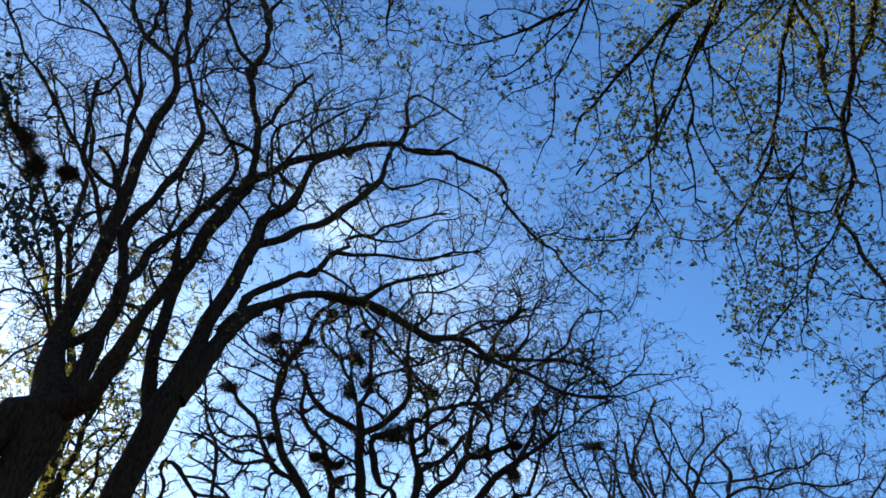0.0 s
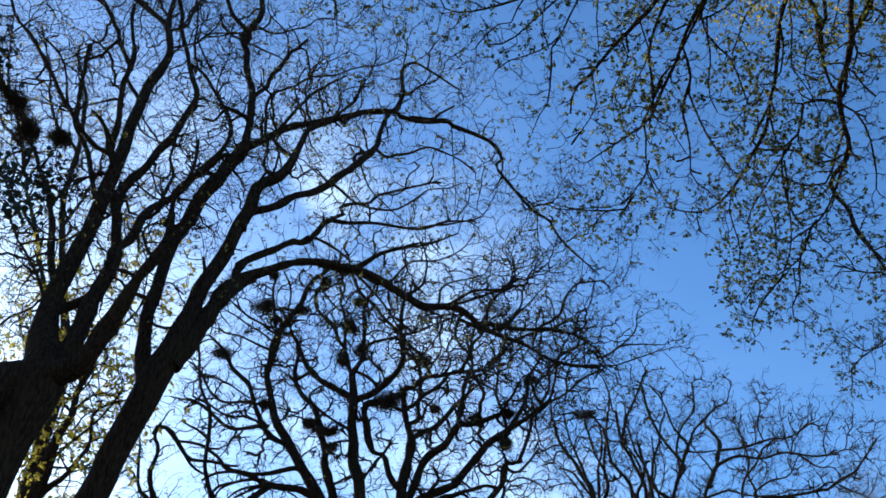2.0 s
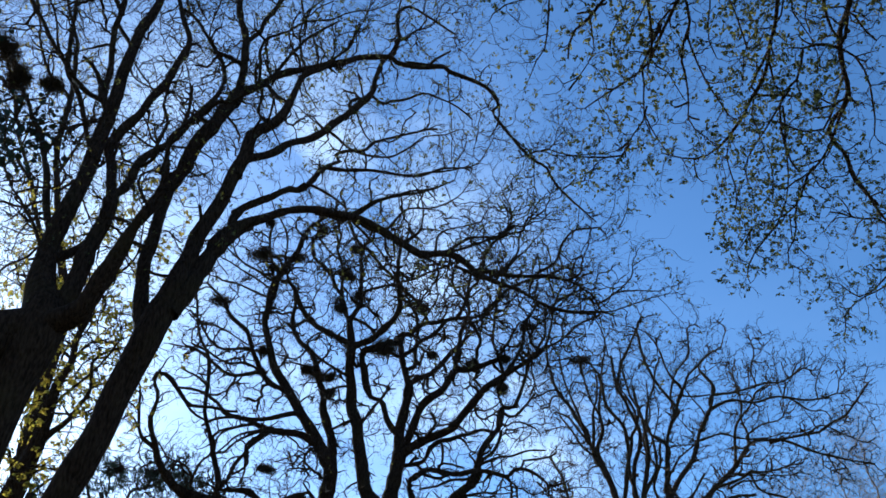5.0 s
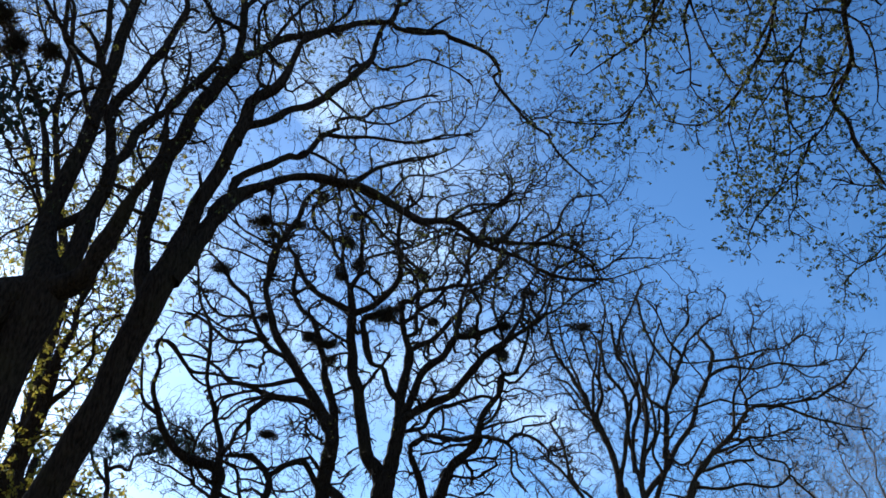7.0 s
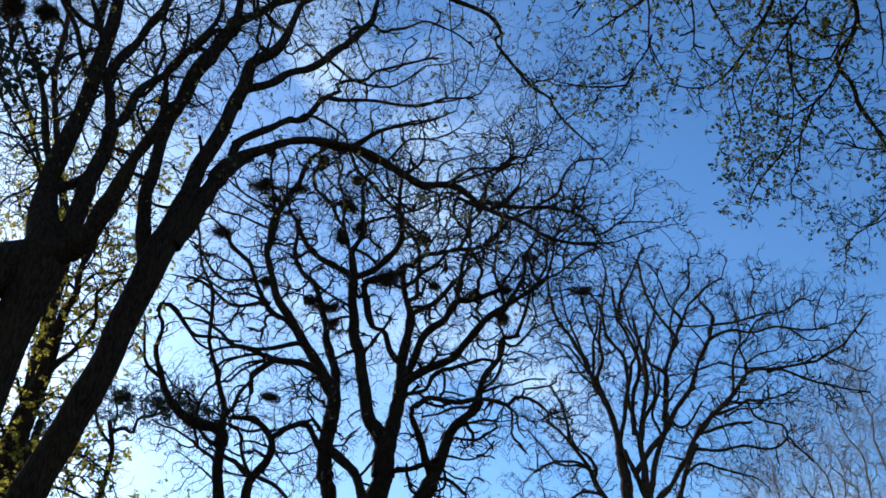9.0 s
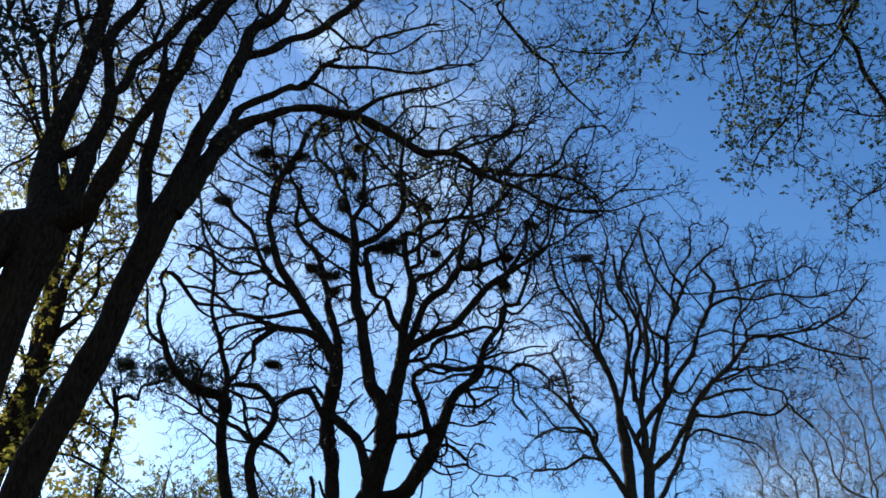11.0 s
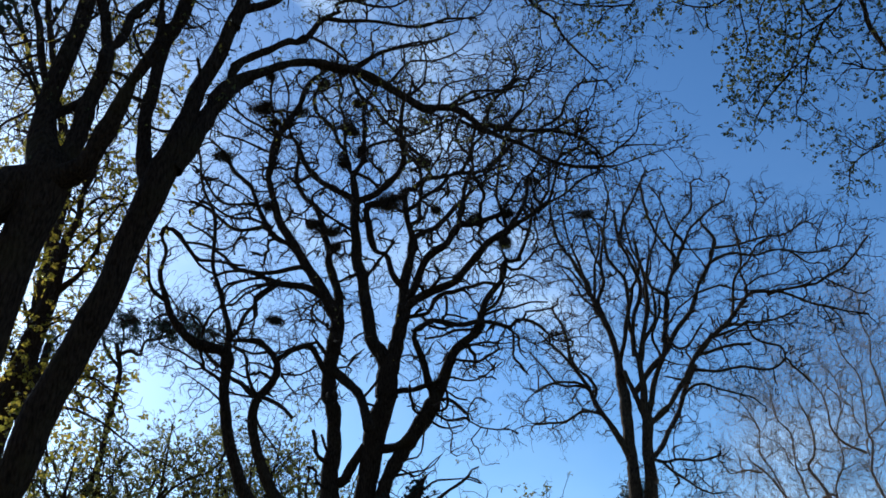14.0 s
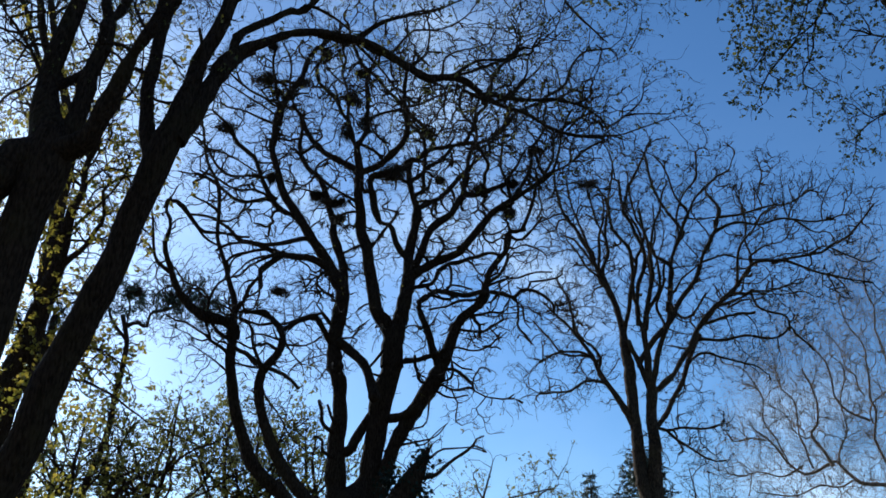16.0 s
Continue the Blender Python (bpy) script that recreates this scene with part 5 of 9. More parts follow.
add(pine_plan, "limb", 0.041, 0.018, (1.37, 0.00, 9.27), (1.33, 0.00, 9.59), (1.47, -0.31, 10.30), (1.40, -0.50, 10.73))
add(pine_plan, "limb", 0.035, 0.016, (2.28, -0.45, 10.23), (2.44, -0.51, 10.26), (3.13, -1.41, 10.36), (3.65, -2.00, 10.36))
pine = tree("pine_tree", (-10.07, 23.00, 0.00), "slender pine with dark needle clumps", 14, pine_plan, BARK_OAK, TWIG_DARK, thin=0.006, fill=(900, 0.4, 0.12))


def needle_clumps(parent, seed, centres, spread, tufts):
    """Flat pads of needles: shoots from each centre, bristling all along."""
    rng = np.random.default_rng(seed)
    spots = clump(rng, centres, spread, tufts * 5 // 4, 0.6) - np.array(parent.location)
    way = unit(rng.normal(size=spots.shape) + np.array([0, 0, 0.7]))
    shoot = np.stack([spots, spots + way * 0.12, spots + way * 0.25], 1)
    n, nr = grow(rng, list(shoot), list(np.full((len(shoot), 3), 0.02)), 60.0, (0.10, 0.2), 0.009, 0.006, 2, 0.9, 0.05, 0.0, start=0.0)
    part("needle_pad", mesh_from("needle_pad", *tubes(n, nr, 3)), NEEDLES, parent, "dark green needles in flat pads", "stuff")


needle_clumps(pine, 3, [(-8.73, 22.50, 10.82), (-8.87, 22.50, 10.23), (-7.37, 22.00, 10.45), (-6.87, 22.00, 10.12), (-6.34, 22.00, 10.12), (-6.69, 22.00, 10.53), (-6.01, 22.00, 9.88), (-7.63, 22.00, 10.12)], 0.33, 42)
tall_pine = tree("pine_tree", (-12.04, 25.00, -0.03), "tall pine with dark flat needle pads", 24, [
    ("trunk", 0.24, 0.12, (0, 0, -0.1), (0.2, 0, 4), (0.1, 0, 8), (0.3, 0, 11)),
    ("limb", 0.06, 0.03, (0.25, 0, 9.6), (0.9, -0.3, 10), (1.5, -0.4, 10.1)),
    ("limb", 0.06, 0.03, (0.25, 0, 10.3), (-0.5, -0.3, 10.7), (-1.2, -0.4, 10.8)),
    ("limb", 0.06, 0.03, (0.28, 0, 10.8), (0.4, 0.3, 11.4), (0.8, 0.4, 11.8)),
], BARK_OAK, TWIG_DARK, thin=0.006, fill=(400, 0.4, 0.12))
needle_clumps(tall_pine, 4, [(-12.86, 25.00, 10.74), (-12.33, 25.00, 10.65), (-11.76, 25.00, 10.83), (-12.19, 25.00, 11.28), (-11.54, 25.00, 11.47)], 0.34, 22)

crooked_plan = []
add(crooked_plan, "trunk", 0.170, 0.026, (0.00, 0.00, -0.10, 0.170), (-1.51, 0.00, 3.16, 0.155), (-2.22, 0.00, 4.34, 0.138), (-2.67, 0.00, 4.79, 0.129), (-2.99, 0.00, 5.21, 0.120), (-3.25, 0.00, 5.88, 0.111), (-3.42, 0.00, 6.56, 0.107), (-3.47, 0.00, 7.03, 0.102), (-3.49, 0.00, 7.51, 0.092), (-3.54, 0.00, 8.00, 0.076), (-3.59, 0.00, 8.56, 0.059), (-3.75, 0.00, 9.01, 0.048), (-3.91, 0.00, 9.41, 0.048), (-4.05, 0.00, 9.81, 0.042), (-4.10, 0.00, 10.35, 0.043), (-4.19, 0.00, 11.06, 0.044), (-4.32, 0.00, 11.34, 0.038), (-4.48, 0.00, 11.63, 0.032), (-4.60, 0.00, 12.22, 0.026), (-4.71, 0.00, 12.75, 0.026))
add(crooked_plan, "limb", 0.127, 0.035, (-3.49, 0.00, 7.52), (-3.53, 0.00, 7.83), (-4.09, -0.16, 7.94), (-4.45, -0.31, 8.22), (-4.69, -0.44, 8.54), (-4.76, -0.56, 8.90), (-4.85, -0.63, 9.12), (-4.91, -0.70, 9.34), (-4.85, -0.81, 9.67), (-4.93, -0.92, 10.01), (-4.82, -1.00, 10.23))
add(crooked_plan, "limb", 0.052, 0.023, (-4.70, -0.46, 8.59), (-4.73, -0.51, 8.76), (-5.03, -0.65, 8.96), (-5.12, -0.80, 9.36), (-5.15, -1.00, 9.87))
add(crooked_plan, "bare_limb", 0.058, 0.030, (-4.93, -0.92, 10.02), (-4.85, -0.98, 10.18), (-4.67, -0.86, 10.17), (-4.51, -0.72, 9.99), (-4.30, -0.53, 9.75), (-4.03, -0.37, 9.74), (-3.70, -0.18, 9.78), (-3.37, 0.00, 9.81))
add(crooked_plan, "bare_limb", 0.035, 0.024, (-4.37, -0.59, 9.83), (-4.31, -0.53, 9.76), (-4.12, -0.25, 9.62), (-3.90, 0.00, 9.57))
add(crooked_plan, "limb", 0.017, 0.006, (-3.54, 0.00, 8.00), (-3.23, 0.03, 8.20), (-2.90, 0.14, 8.24), (-2.63, 0.29, 8.17))
add(crooked_plan, "limb", 0.028, 0.011, (-3.45, 0.00, 6.70), (-3.55, -0.00, 6.85), (-3.73, -0.01, 6.97), (-3.86, -0.01, 7.08), (-3.98, -0.02, 7.14), (-4.22, -0.02, 7.30), (-4.35, -0.03, 7.40))
add(crooked_plan, "limb", 0.046, 0.017, (-3.47, 0.00, 7.03), (-3.52, -0.01, 7.14), (-3.65, -0.02, 7.28), (-3.83, -0.03, 7.41), (-3.93, -0.04, 7.49), (-4.06, -0.05, 7.61), (-4.20, -0.06, 7.67), (-4.45, -0.07, 7.82), (-4.68, -0.08, 7.87), (-4.91, -0.09, 8.01))
add(crooked_plan, "limb", 0.034, 0.029, (-3.94, 0.00, 7.45), (-3.98, -0.08, 7.60), (-4.00, -0.17, 7.75), (-4.04, -0.25, 7.87))
add(crooked_plan, "limb", 0.046, 0.035, (-3.50, 0.00, 7.36), (-3.57, 0.05, 7.46), (-3.71, 0.10, 7.60), (-3.85, 0.15, 7.71), (-4.00, 0.21, 7.93), (-4.15, 0.26, 8.04))
add(crooked_plan, "limb", 0.023, 0.011, (-3.94, 0.00, 7.51), (-4.17, -0.09, 7.44), (-4.33, -0.17, 7.57), (-4.48, -0.26, 7.60), (-4.70, -0.35, 7.69))
add(crooked_plan, "limb", 0.047, 0.036, (-3.54, 0.00, 8.00), (-3.45, 0.00, 8.16), (-3.35, 0.00, 8.31), (-3.26, 0.00, 8.63), (-3.05, 0.00, 8.89), (-3.04, 0.00, 9.08), (-2.90, 0.00, 9.21), (-2.68, 0.00, 9.41))
add(crooked_plan, "limb", 0.030, 0.018, (-3.07, 0.00, 8.86), (-3.09, 0.09, 8.73), (-3.11, 0.19, 8.45), (-3.17, 0.28, 8.29))
add(crooked_plan, "limb", 0.036, 0.024, (-3.72, 0.00, 8.88), (-3.73, -0.06, 9.05), (-3.77, -0.12, 9.22), (-3.59, -0.18, 9.33), (-3.29, -0.23, 9.37), (-2.92, -0.29, 9.40))
add(crooked_plan, "limb", 0.029, 0.024, (-4.06, 0.00, 8.15), (-4.06, 0.01, 8.38), (-3.98, 0.01, 8.70), (-3.77, 0.02, 8.89), (-3.48, 0.02, 8.96), (-3.32, 0.03, 9.16), (-2.97, 0.03, 9.32), (-2.68, 0.04, 9.36))
add(crooked_plan, "limb", 0.023, 0.018, (-4.67, 0.00, 8.37), (-4.40, 0.03, 8.70), (-4.21, 0.05, 8.52), (-4.09, 0.08, 8.41))
add(crooked_plan, "limb", 0.024, 0.018, (-4.07, 0.00, 8.40), (-4.24, -0.08, 8.59), (-4.53, -0.16, 8.69), (-4.66, -0.24, 8.81), (-4.76, -0.32, 8.95))
add(crooked_plan, "limb", 0.024, 0.012, (-5.00, 0.00, 9.28), (-5.16, -0.02, 9.14), (-5.20, -0.04, 8.87), (-5.09, -0.06, 8.60), (-4.92, -0.08, 8.47))
add(crooked_plan, "limb", 0.018, 0.006, (-4.52, 0.00, 8.25), (-4.69, 0.05, 8.58), (-4.59, 0.09, 8.80), (-4.71, 0.14, 9.08))
add(crooked_plan, "limb", 0.018, 0.006, (-4.93, 0.00, 8.69), (-5.07, -0.01, 8.56), (-5.16, -0.02, 8.30), (-5.05, -0.03, 8.09), (-5.16, -0.03, 7.91))
add(crooked_plan, "limb", 0.018, 0.006, (-3.35, 0.00, 8.31), (-3.18, 0.04, 8.39), (-2.99, 0.08, 8.34), (-2.82, 0.12, 8.45), (-2.83, 0.16, 8.69))
tree("crooked_tree", (-0.80, 17.00, 0.00), "slender bare tree with crooked drooping limbs", 15, crooked_plan, BARK_OAK, TWIG_DARK, thin=0.004472, wander=0.8, wiggle=0.8, fill=(5200, 0.42, 0.12), twigs=(3.6, (0.12, 0.35)), out=0.1)

broken_limb_plan = []
add(broken_limb_plan, "trunk", 0.160, 0.033, (0.00, 0.00, -0.10, 0.160), (-2.30, 0.00, 3.07, 0.146), (-3.35, 0.00, 4.18, 0.125), (-3.79, 0.00, 4.70, 0.112), (-4.05, 0.00, 5.16, 0.103), (-4.22, 0.00, 5.62, 0.094), (-4.33, 0.00, 6.11, 0.090), (-4.33, 0.00, 6.49, 0.085), (-4.21, 0.00, 6.71, 0.080), (-4.07, 0.00, 6.91, 0.075), (-4.01, 0.00, 7.16, 0.070), (-4.07, 0.00, 7.39, 0.065), (-4.23, 0.00, 7.59, 0.055), (-4.43, 0.00, 7.68, 0.044), (-4.70, 0.00, 7.72, 0.038), (-4.99, 0.00, 7.72, 0.033))
add(broken_limb_plan, "limb", 0.043, 0.027, (-4.33, -0.00, 6.62), (-4.39, -0.03, 6.81), (-4.49, -0.07, 6.97), (-4.54, -0.10, 7.12), (-4.56, -0.14, 7.28), (-4.64, -0.17, 7.41), (-4.78, -0.21, 7.49), (-4.92, -0.24, 7.57))
add(broken_limb_plan, "limb", 0.038, 0.022, (-4.21, 0.00, 7.58), (-4.28, -0.04, 7.63), (-4.39, -0.07, 7.69), (-4.54, -0.11, 7.67), (-4.81, -0.15, 7.68), (-4.96, -0.18, 7.73))
add(broken_limb_plan, "limb", 0.033, 0.022, (-4.13, 0.00, 7.51), (-4.29, -0.07, 7.42), (-4.46, -0.14, 7.40), (-4.61, -0.20, 7.43), (-4.76, -0.27, 7.49))
add(broken_limb_plan, "limb", 0.049, 0.038, (-4.04, -0.00, 7.32), (-3.89, 0.00, 7.45), (-3.73, 0.00, 7.53), (-3.52, 0.00, 7.60), (-3.36, 0.00, 7.67), (-3.25, 0.00, 7.72), (-3.13, 0.00, 7.57), (-3.07, 0.00, 7.45))
add(broken_limb_plan, "limb", 0.048, 0.033, (-4.32, -0.00, 6.62), (-4.49, 0.06, 6.73), (-4.64, 0.12, 6.86), (-4.81, 0.18, 6.97), (-4.94, 0.24, 7.10), (-5.08, 0.30, 7.15))
add(broken_limb_plan, "limb", 0.027, 0.016, (-4.33, 0.00, 6.58), (-4.58, 0.02, 6.63), (-4.80, 0.04, 6.67), (-4.93, 0.06, 6.73))
add(broken_limb_plan, "limb", 0.027, 0.016, (-4.02, 0.00, 7.14), (-4.15, 0.05, 7.18), (-4.33, 0.10, 7.26), (-4.56, 0.14, 7.29), (-4.72, 0.19, 7.23))
add(broken_limb_plan, "limb", 0.032, 0.027, (-4.05, -0.00, 6.93), (-4.18, -0.03, 7.06), (-4.29, -0.05, 7.10), (-4.36, -0.08, 7.00))
add(broken_limb_plan, "limb", 0.027, 0.016, (-4.01, 0.00, 7.18), (-3.98, 0.03, 7.17), (-3.85, 0.06, 7.07), (-3.66, 0.09, 7.08), (-3.50, 0.11, 7.11), (-3.35, 0.14, 7.21), (-3.25, 0.17, 7.28))
add(broken_limb_plan, "limb", 0.022, 0.011, (-3.92, 0.00, 7.11), (-3.83, -0.04, 6.98), (-3.73, -0.08, 6.85), (-3.55, -0.12, 6.67), (-3.43, -0.16, 6.57), (-3.40, -0.20, 6.65), (-3.43, -0.24, 6.77), (-3.33, -0.28, 6.86))
add(broken_limb_plan, "bare_limb", 0.043, 0.037, (-4.33, -0.00, 6.62), (-4.25, -0.03, 6.59), (-4.07, -0.06, 6.49), (-3.90, -0.09, 6.41), (-3.73, -0.12, 6.29), (-3.59, -0.15, 6.15))
add(broken_limb_plan, "bare_limb", 0.032, 0.022, (-4.21, 0.00, 6.58), (-4.18, 0.06, 6.66), (-4.17, 0.12, 6.71))
add(broken_limb_plan, "limb", 0.027, 0.010, (-4.31, 0.00, 6.31), (-4.22, 0.03, 6.17), (-4.12, 0.05, 5.96), (-3.97, 0.08, 5.80), (-3.86, 0.11, 5.65), (-3.76, 0.13, 5.45), (-3.62, 0.16, 5.21))
add(broken_limb_plan, "bare_limb", 0.027, 0.022, (-4.52, 0.00, 7.04), (-4.45, -0.03, 7.06), (-4.38, -0.05, 7.06))
add(broken_limb_plan, "limb", 0.022, 0.011, (-3.25, 0.00, 7.70), (-3.36, -0.07, 7.83), (-3.30, -0.14, 8.04), (-3.38, -0.22, 8.18), (-3.34, -0.29, 8.33))
add(broken_limb_plan, "limb", 0.017, 0.005, (-3.40, 0.00, 8.33), (-3.51, -0.05, 8.17), (-3.60, -0.11, 8.23), (-3.69, -0.16, 8.09))
add(broken_limb_plan, "limb", 0.016, 0.005, (-4.03, 0.00, 7.39), (-3.92, -0.05, 7.60), (-3.99, -0.10, 7.82), (-3.89, -0.15, 8.01), (-3.97, -0.20, 8.19))
add(broken_limb_plan, "limb", 0.016, 0.005, (-3.73, 0.00, 7.53), (-3.63, -0.05, 7.70), (-3.69, -0.10, 7.88), (-3.58, -0.15, 8.03))
tree("crooked_tree", (0.90, 16.00, 0.00), "crooked bare tree with one broken limb", 16, broken_limb_plan, BARK_OAK, TWIG_DARK, thin=0.004472, wander=0.8, wiggle=0.8, fill=(5200, 0.42, 0.12), twigs=(3.6, (0.12, 0.35)), out=0.1)

nesting_plan = []
add(nesting_plan, "trunk", 0.747, 0.090, (0.00, 0.00, -0.10, 0.747), (-0.20, 0.00, 3.32, 0.679), (-0.26, 0.00, 4.01, 0.652), (-0.30, 0.00, 4.55, 0.610), (-0.05, 0.00, 5.10, 0.277), (0.05, 0.00, 5.85, 0.243), (0.13, 0.00, 6.50, 0.247), (0.23, 0.00, 7.16, 0.276), (0.43, 0.00, 7.85, 0.227), (0.44, 0.00, 8.48, 0.223), (0.26, 0.00, 8.95, 0.177), (0.02, 0.00, 9.27, 0.165), (-0.12, 0.00, 10.02, 0.153), (-0.26, 0.00, 10.79, 0.141), (-0.43, 0.00, 11.50, 0.143), (-0.55, 0.00, 12.39, 0.117), (-0.53, 0.00, 12.98, 0.111), (-0.59, 0.00, 13.49, 0.104), (-0.65, 0.00, 13.89, 0.090))
add(nesting_plan, "limb", 0.299, 0.069, (-0.28, 0.00, 4.25, 0.272), (-0.28, 0.00, 4.32, 0.273), (-0.69, 0.02, 4.86, 0.264), (-0.78, 0.07, 5.87, 0.206), (-0.77, 0.12, 7.20, 0.166), (-0.94, 0.15, 7.89, 0.188), (-0.95, 0.17, 8.47, 0.177), (-0.84, 0.22, 9.73, 0.182), (-1.00, 0.24, 10.16, 0.169), (-1.83, 0.29, 11.59, 0.116), (-2.50, 0.33, 12.60, 0.111), (-2.73, 0.35, 13.26, 0.098), (-2.88, 0.37, 13.89, 0.091), (-2.93, 0.39, 14.52, 0.092), (-2.92, 0.41, 15.08, 0.101), (-2.77, 0.42, 15.56, 0.102), (-2.58, 0.44, 15.94, 0.095), (-2.12, 0.48, 17.28, 0.065), (-1.91, 0.49, 17.57, 0.057), (-1.66, 0.50, 17.82, 0.049))
add(nesting_plan, "limb", 0.152, 0.057, (-0.89, 0.19, 9.02, 0.138), (-0.85, 0.22, 9.76, 0.140), (-0.92, 0.41, 10.66, 0.108), (-1.07, 0.53, 11.19, 0.109), (-1.30, 0.65, 11.74, 0.096), (-1.42, 0.81, 12.48, 0.090), (-1.54, 0.92, 13.06, 0.084), (-1.79, 1.03, 13.56, 0.078), (-2.09, 1.11, 13.82, 0.070), (-2.31, 1.20, 14.26, 0.063), (-2.44, 1.30, 14.76, 0.056), (-2.44, 1.42, 15.46, 0.049), (-2.50, 1.50, 15.90, 0.041))
add(nesting_plan, "bare_limb", 0.125, 0.034, (-0.85, 0.22, 9.76), (-1.17, 0.25, 10.42), (-1.53, 0.09, 10.69), (-1.94, -0.05, 10.71), (-2.34, -0.18, 10.70), (-2.68, -0.31, 10.83), (-3.01, -0.42, 10.88), (-3.34, -0.54, 10.96), (-3.55, -0.64, 11.19), (-3.82, -0.74, 11.29), (-4.15, -0.86, 11.38), (-4.53, -1.00, 11.39))
add(nesting_plan, "bare_limb", 0.099, 0.033, (-1.17, 0.25, 10.42), (-1.54, 0.27, 11.06), (-1.71, 0.08, 11.22), (-2.21, -0.27, 11.04), (-2.63, -0.57, 10.81), (-3.04, -0.88, 10.68), (-3.42, -1.19, 10.44), (-3.65, -1.40, 10.23))
add(nesting_plan, "bare_limb", 0.063, 0.018, (-2.06, -0.09, 10.71), (-2.28, -0.16, 10.71), (-2.47, -0.47, 10.36), (-2.63, -0.84, 9.90), (-2.62, -1.25, 9.30), (-2.78, -1.58, 8.96), (-2.96, -2.00, 8.53))
add(nesting_plan, "bare_limb", 0.049, 0.019, (-2.21, -0.14, 10.71), (-2.42, -0.21, 10.74), (-2.75, -0.79, 10.36), (-2.94, -1.32, 9.90), (-3.01, -1.71, 9.52), (-3.10, -2.00, 9.29))
add(nesting_plan, "bare_limb", 0.049, 0.019, (-2.42, -0.21, 10.74), (-2.63, -0.29, 10.81), (-2.95, -0.58, 10.64), (-3.26, -0.90, 10.31), (-3.38, -1.11, 10.00), (-3.40, -1.40, 9.49))
add(nesting_plan, "bare_limb", 0.033, 0.012, (-2.63, -0.91, 9.80), (-2.63, -1.00, 9.67), (-2.86, -1.42, 9.44), (-2.87, -2.00, 8.83))
add(nesting_plan, "limb", 0.096, 0.064, (-0.86, 0.14, 7.55), (-0.95, 0.17, 8.28), (-1.15, -0.03, 8.65), (-1.28, -0.18, 8.89), (-1.44, -0.31, 9.07), (-1.66, -0.43, 8.97), (-1.92, -0.60, 8.73))
add(nesting_plan, "bare_limb", 0.035, 0.021, (-0.93, 0.23, 9.99), (-1.30, 0.26, 10.63), (-1.56, -0.04, 10.31), (-1.67, -0.29, 10.35), (-1.83, -0.60, 10.33))
add(nesting_plan, "limb", 0.039, 0.028, (-0.85, 0.22, 9.76), (-1.17, 0.25, 10.42), (-1.41, -0.27, 9.91), (-1.21, -0.61, 9.54), (-0.91, -1.00, 9.24))
add(nesting_plan, "limb", 0.079, 0.041, (-1.66, 0.28, 11.27, 0.072), (-2.06, 0.30, 11.90, 0.073), (-2.55, 0.10, 12.08, 0.066), (-2.81, -0.07, 12.44, 0.066), (-3.05, -0.24, 12.84, 0.058), (-3.37, -0.45, 13.30, 0.058), (-3.65, -0.64, 13.70, 0.051), (-3.88, -0.78, 14.02, 0.044), (-4.13, -0.91, 14.24, 0.036), (-4.30, -1.00, 14.41, 0.029))
add(nesting_plan, "limb", 0.064, 0.039, (-2.39, 0.16, 12.02), (-2.58, 0.08, 12.11), (-2.81, -0.06, 12.32), (-3.17, -0.25, 12.21), (-3.61, -0.48, 12.12), (-3.91, -0.68, 12.31), (-4.20, -0.85, 12.44), (-4.45, -1.00, 12.52))
add(nesting_plan, "limb", 0.040, 0.029, (-2.66, 0.03, 12.22), (-2.78, -0.05, 12.39), (-3.16, -0.34, 12.35), (-3.46, -0.60, 12.26), (-3.76, -0.88, 12.31), (-3.99, -1.13, 12.41), (-4.27, -1.40, 12.38))
add(nesting_plan, "limb", 0.040, 0.029, (-2.97, -0.18, 12.70), (-3.08, -0.26, 12.88), (-3.45, -0.53, 12.77), (-3.75, -0.75, 12.66), (-4.00, -0.99, 12.82), (-4.20, -1.28, 13.10), (-4.41, -1.50, 13.24))
add(nesting_plan, "limb", 0.097, 0.062, (-0.54, 0.00, 12.72, 0.088), (-0.56, 0.00, 13.22, 0.089), (-1.07, -0.24, 13.38, 0.081), (-1.42, -0.41, 13.50, 0.073), (-1.71, -0.57, 13.74, 0.066), (-1.91, -0.73, 14.05, 0.058), (-2.07, -0.87, 14.32, 0.051), (-2.25, -1.00, 14.53, 0.044))
add(nesting_plan, "limb", 0.105, 0.062, (-0.54, 0.00, 12.55, 0.095), (-0.54, 0.00, 13.06, 0.096), (-0.09, -0.18, 13.17, 0.088), (0.27, -0.37, 13.33, 0.088), (0.55, -0.54, 13.54, 0.080), (0.65, -0.67, 13.77, 0.073), (0.64, -0.86, 14.15, 0.058), (0.62, -1.03, 14.48, 0.051), (0.68, -1.28, 14.97, 0.051), (0.74, -1.50, 15.41, 0.044))
add(nesting_plan, "limb", 0.081, 0.046, (-0.58, 0.00, 13.39, 0.074), (-0.65, 0.00, 13.89, 0.075), (-0.54, 0.09, 14.15, 0.068), (-0.40, 0.19, 14.46, 0.069), (-0.40, 0.36, 15.14, 0.062), (-0.45, 0.55, 15.89, 0.055), (-0.55, 0.68, 16.44, 0.048), (-0.36, 0.87, 17.17, 0.041), (-0.29, 1.00, 17.74, 0.033))
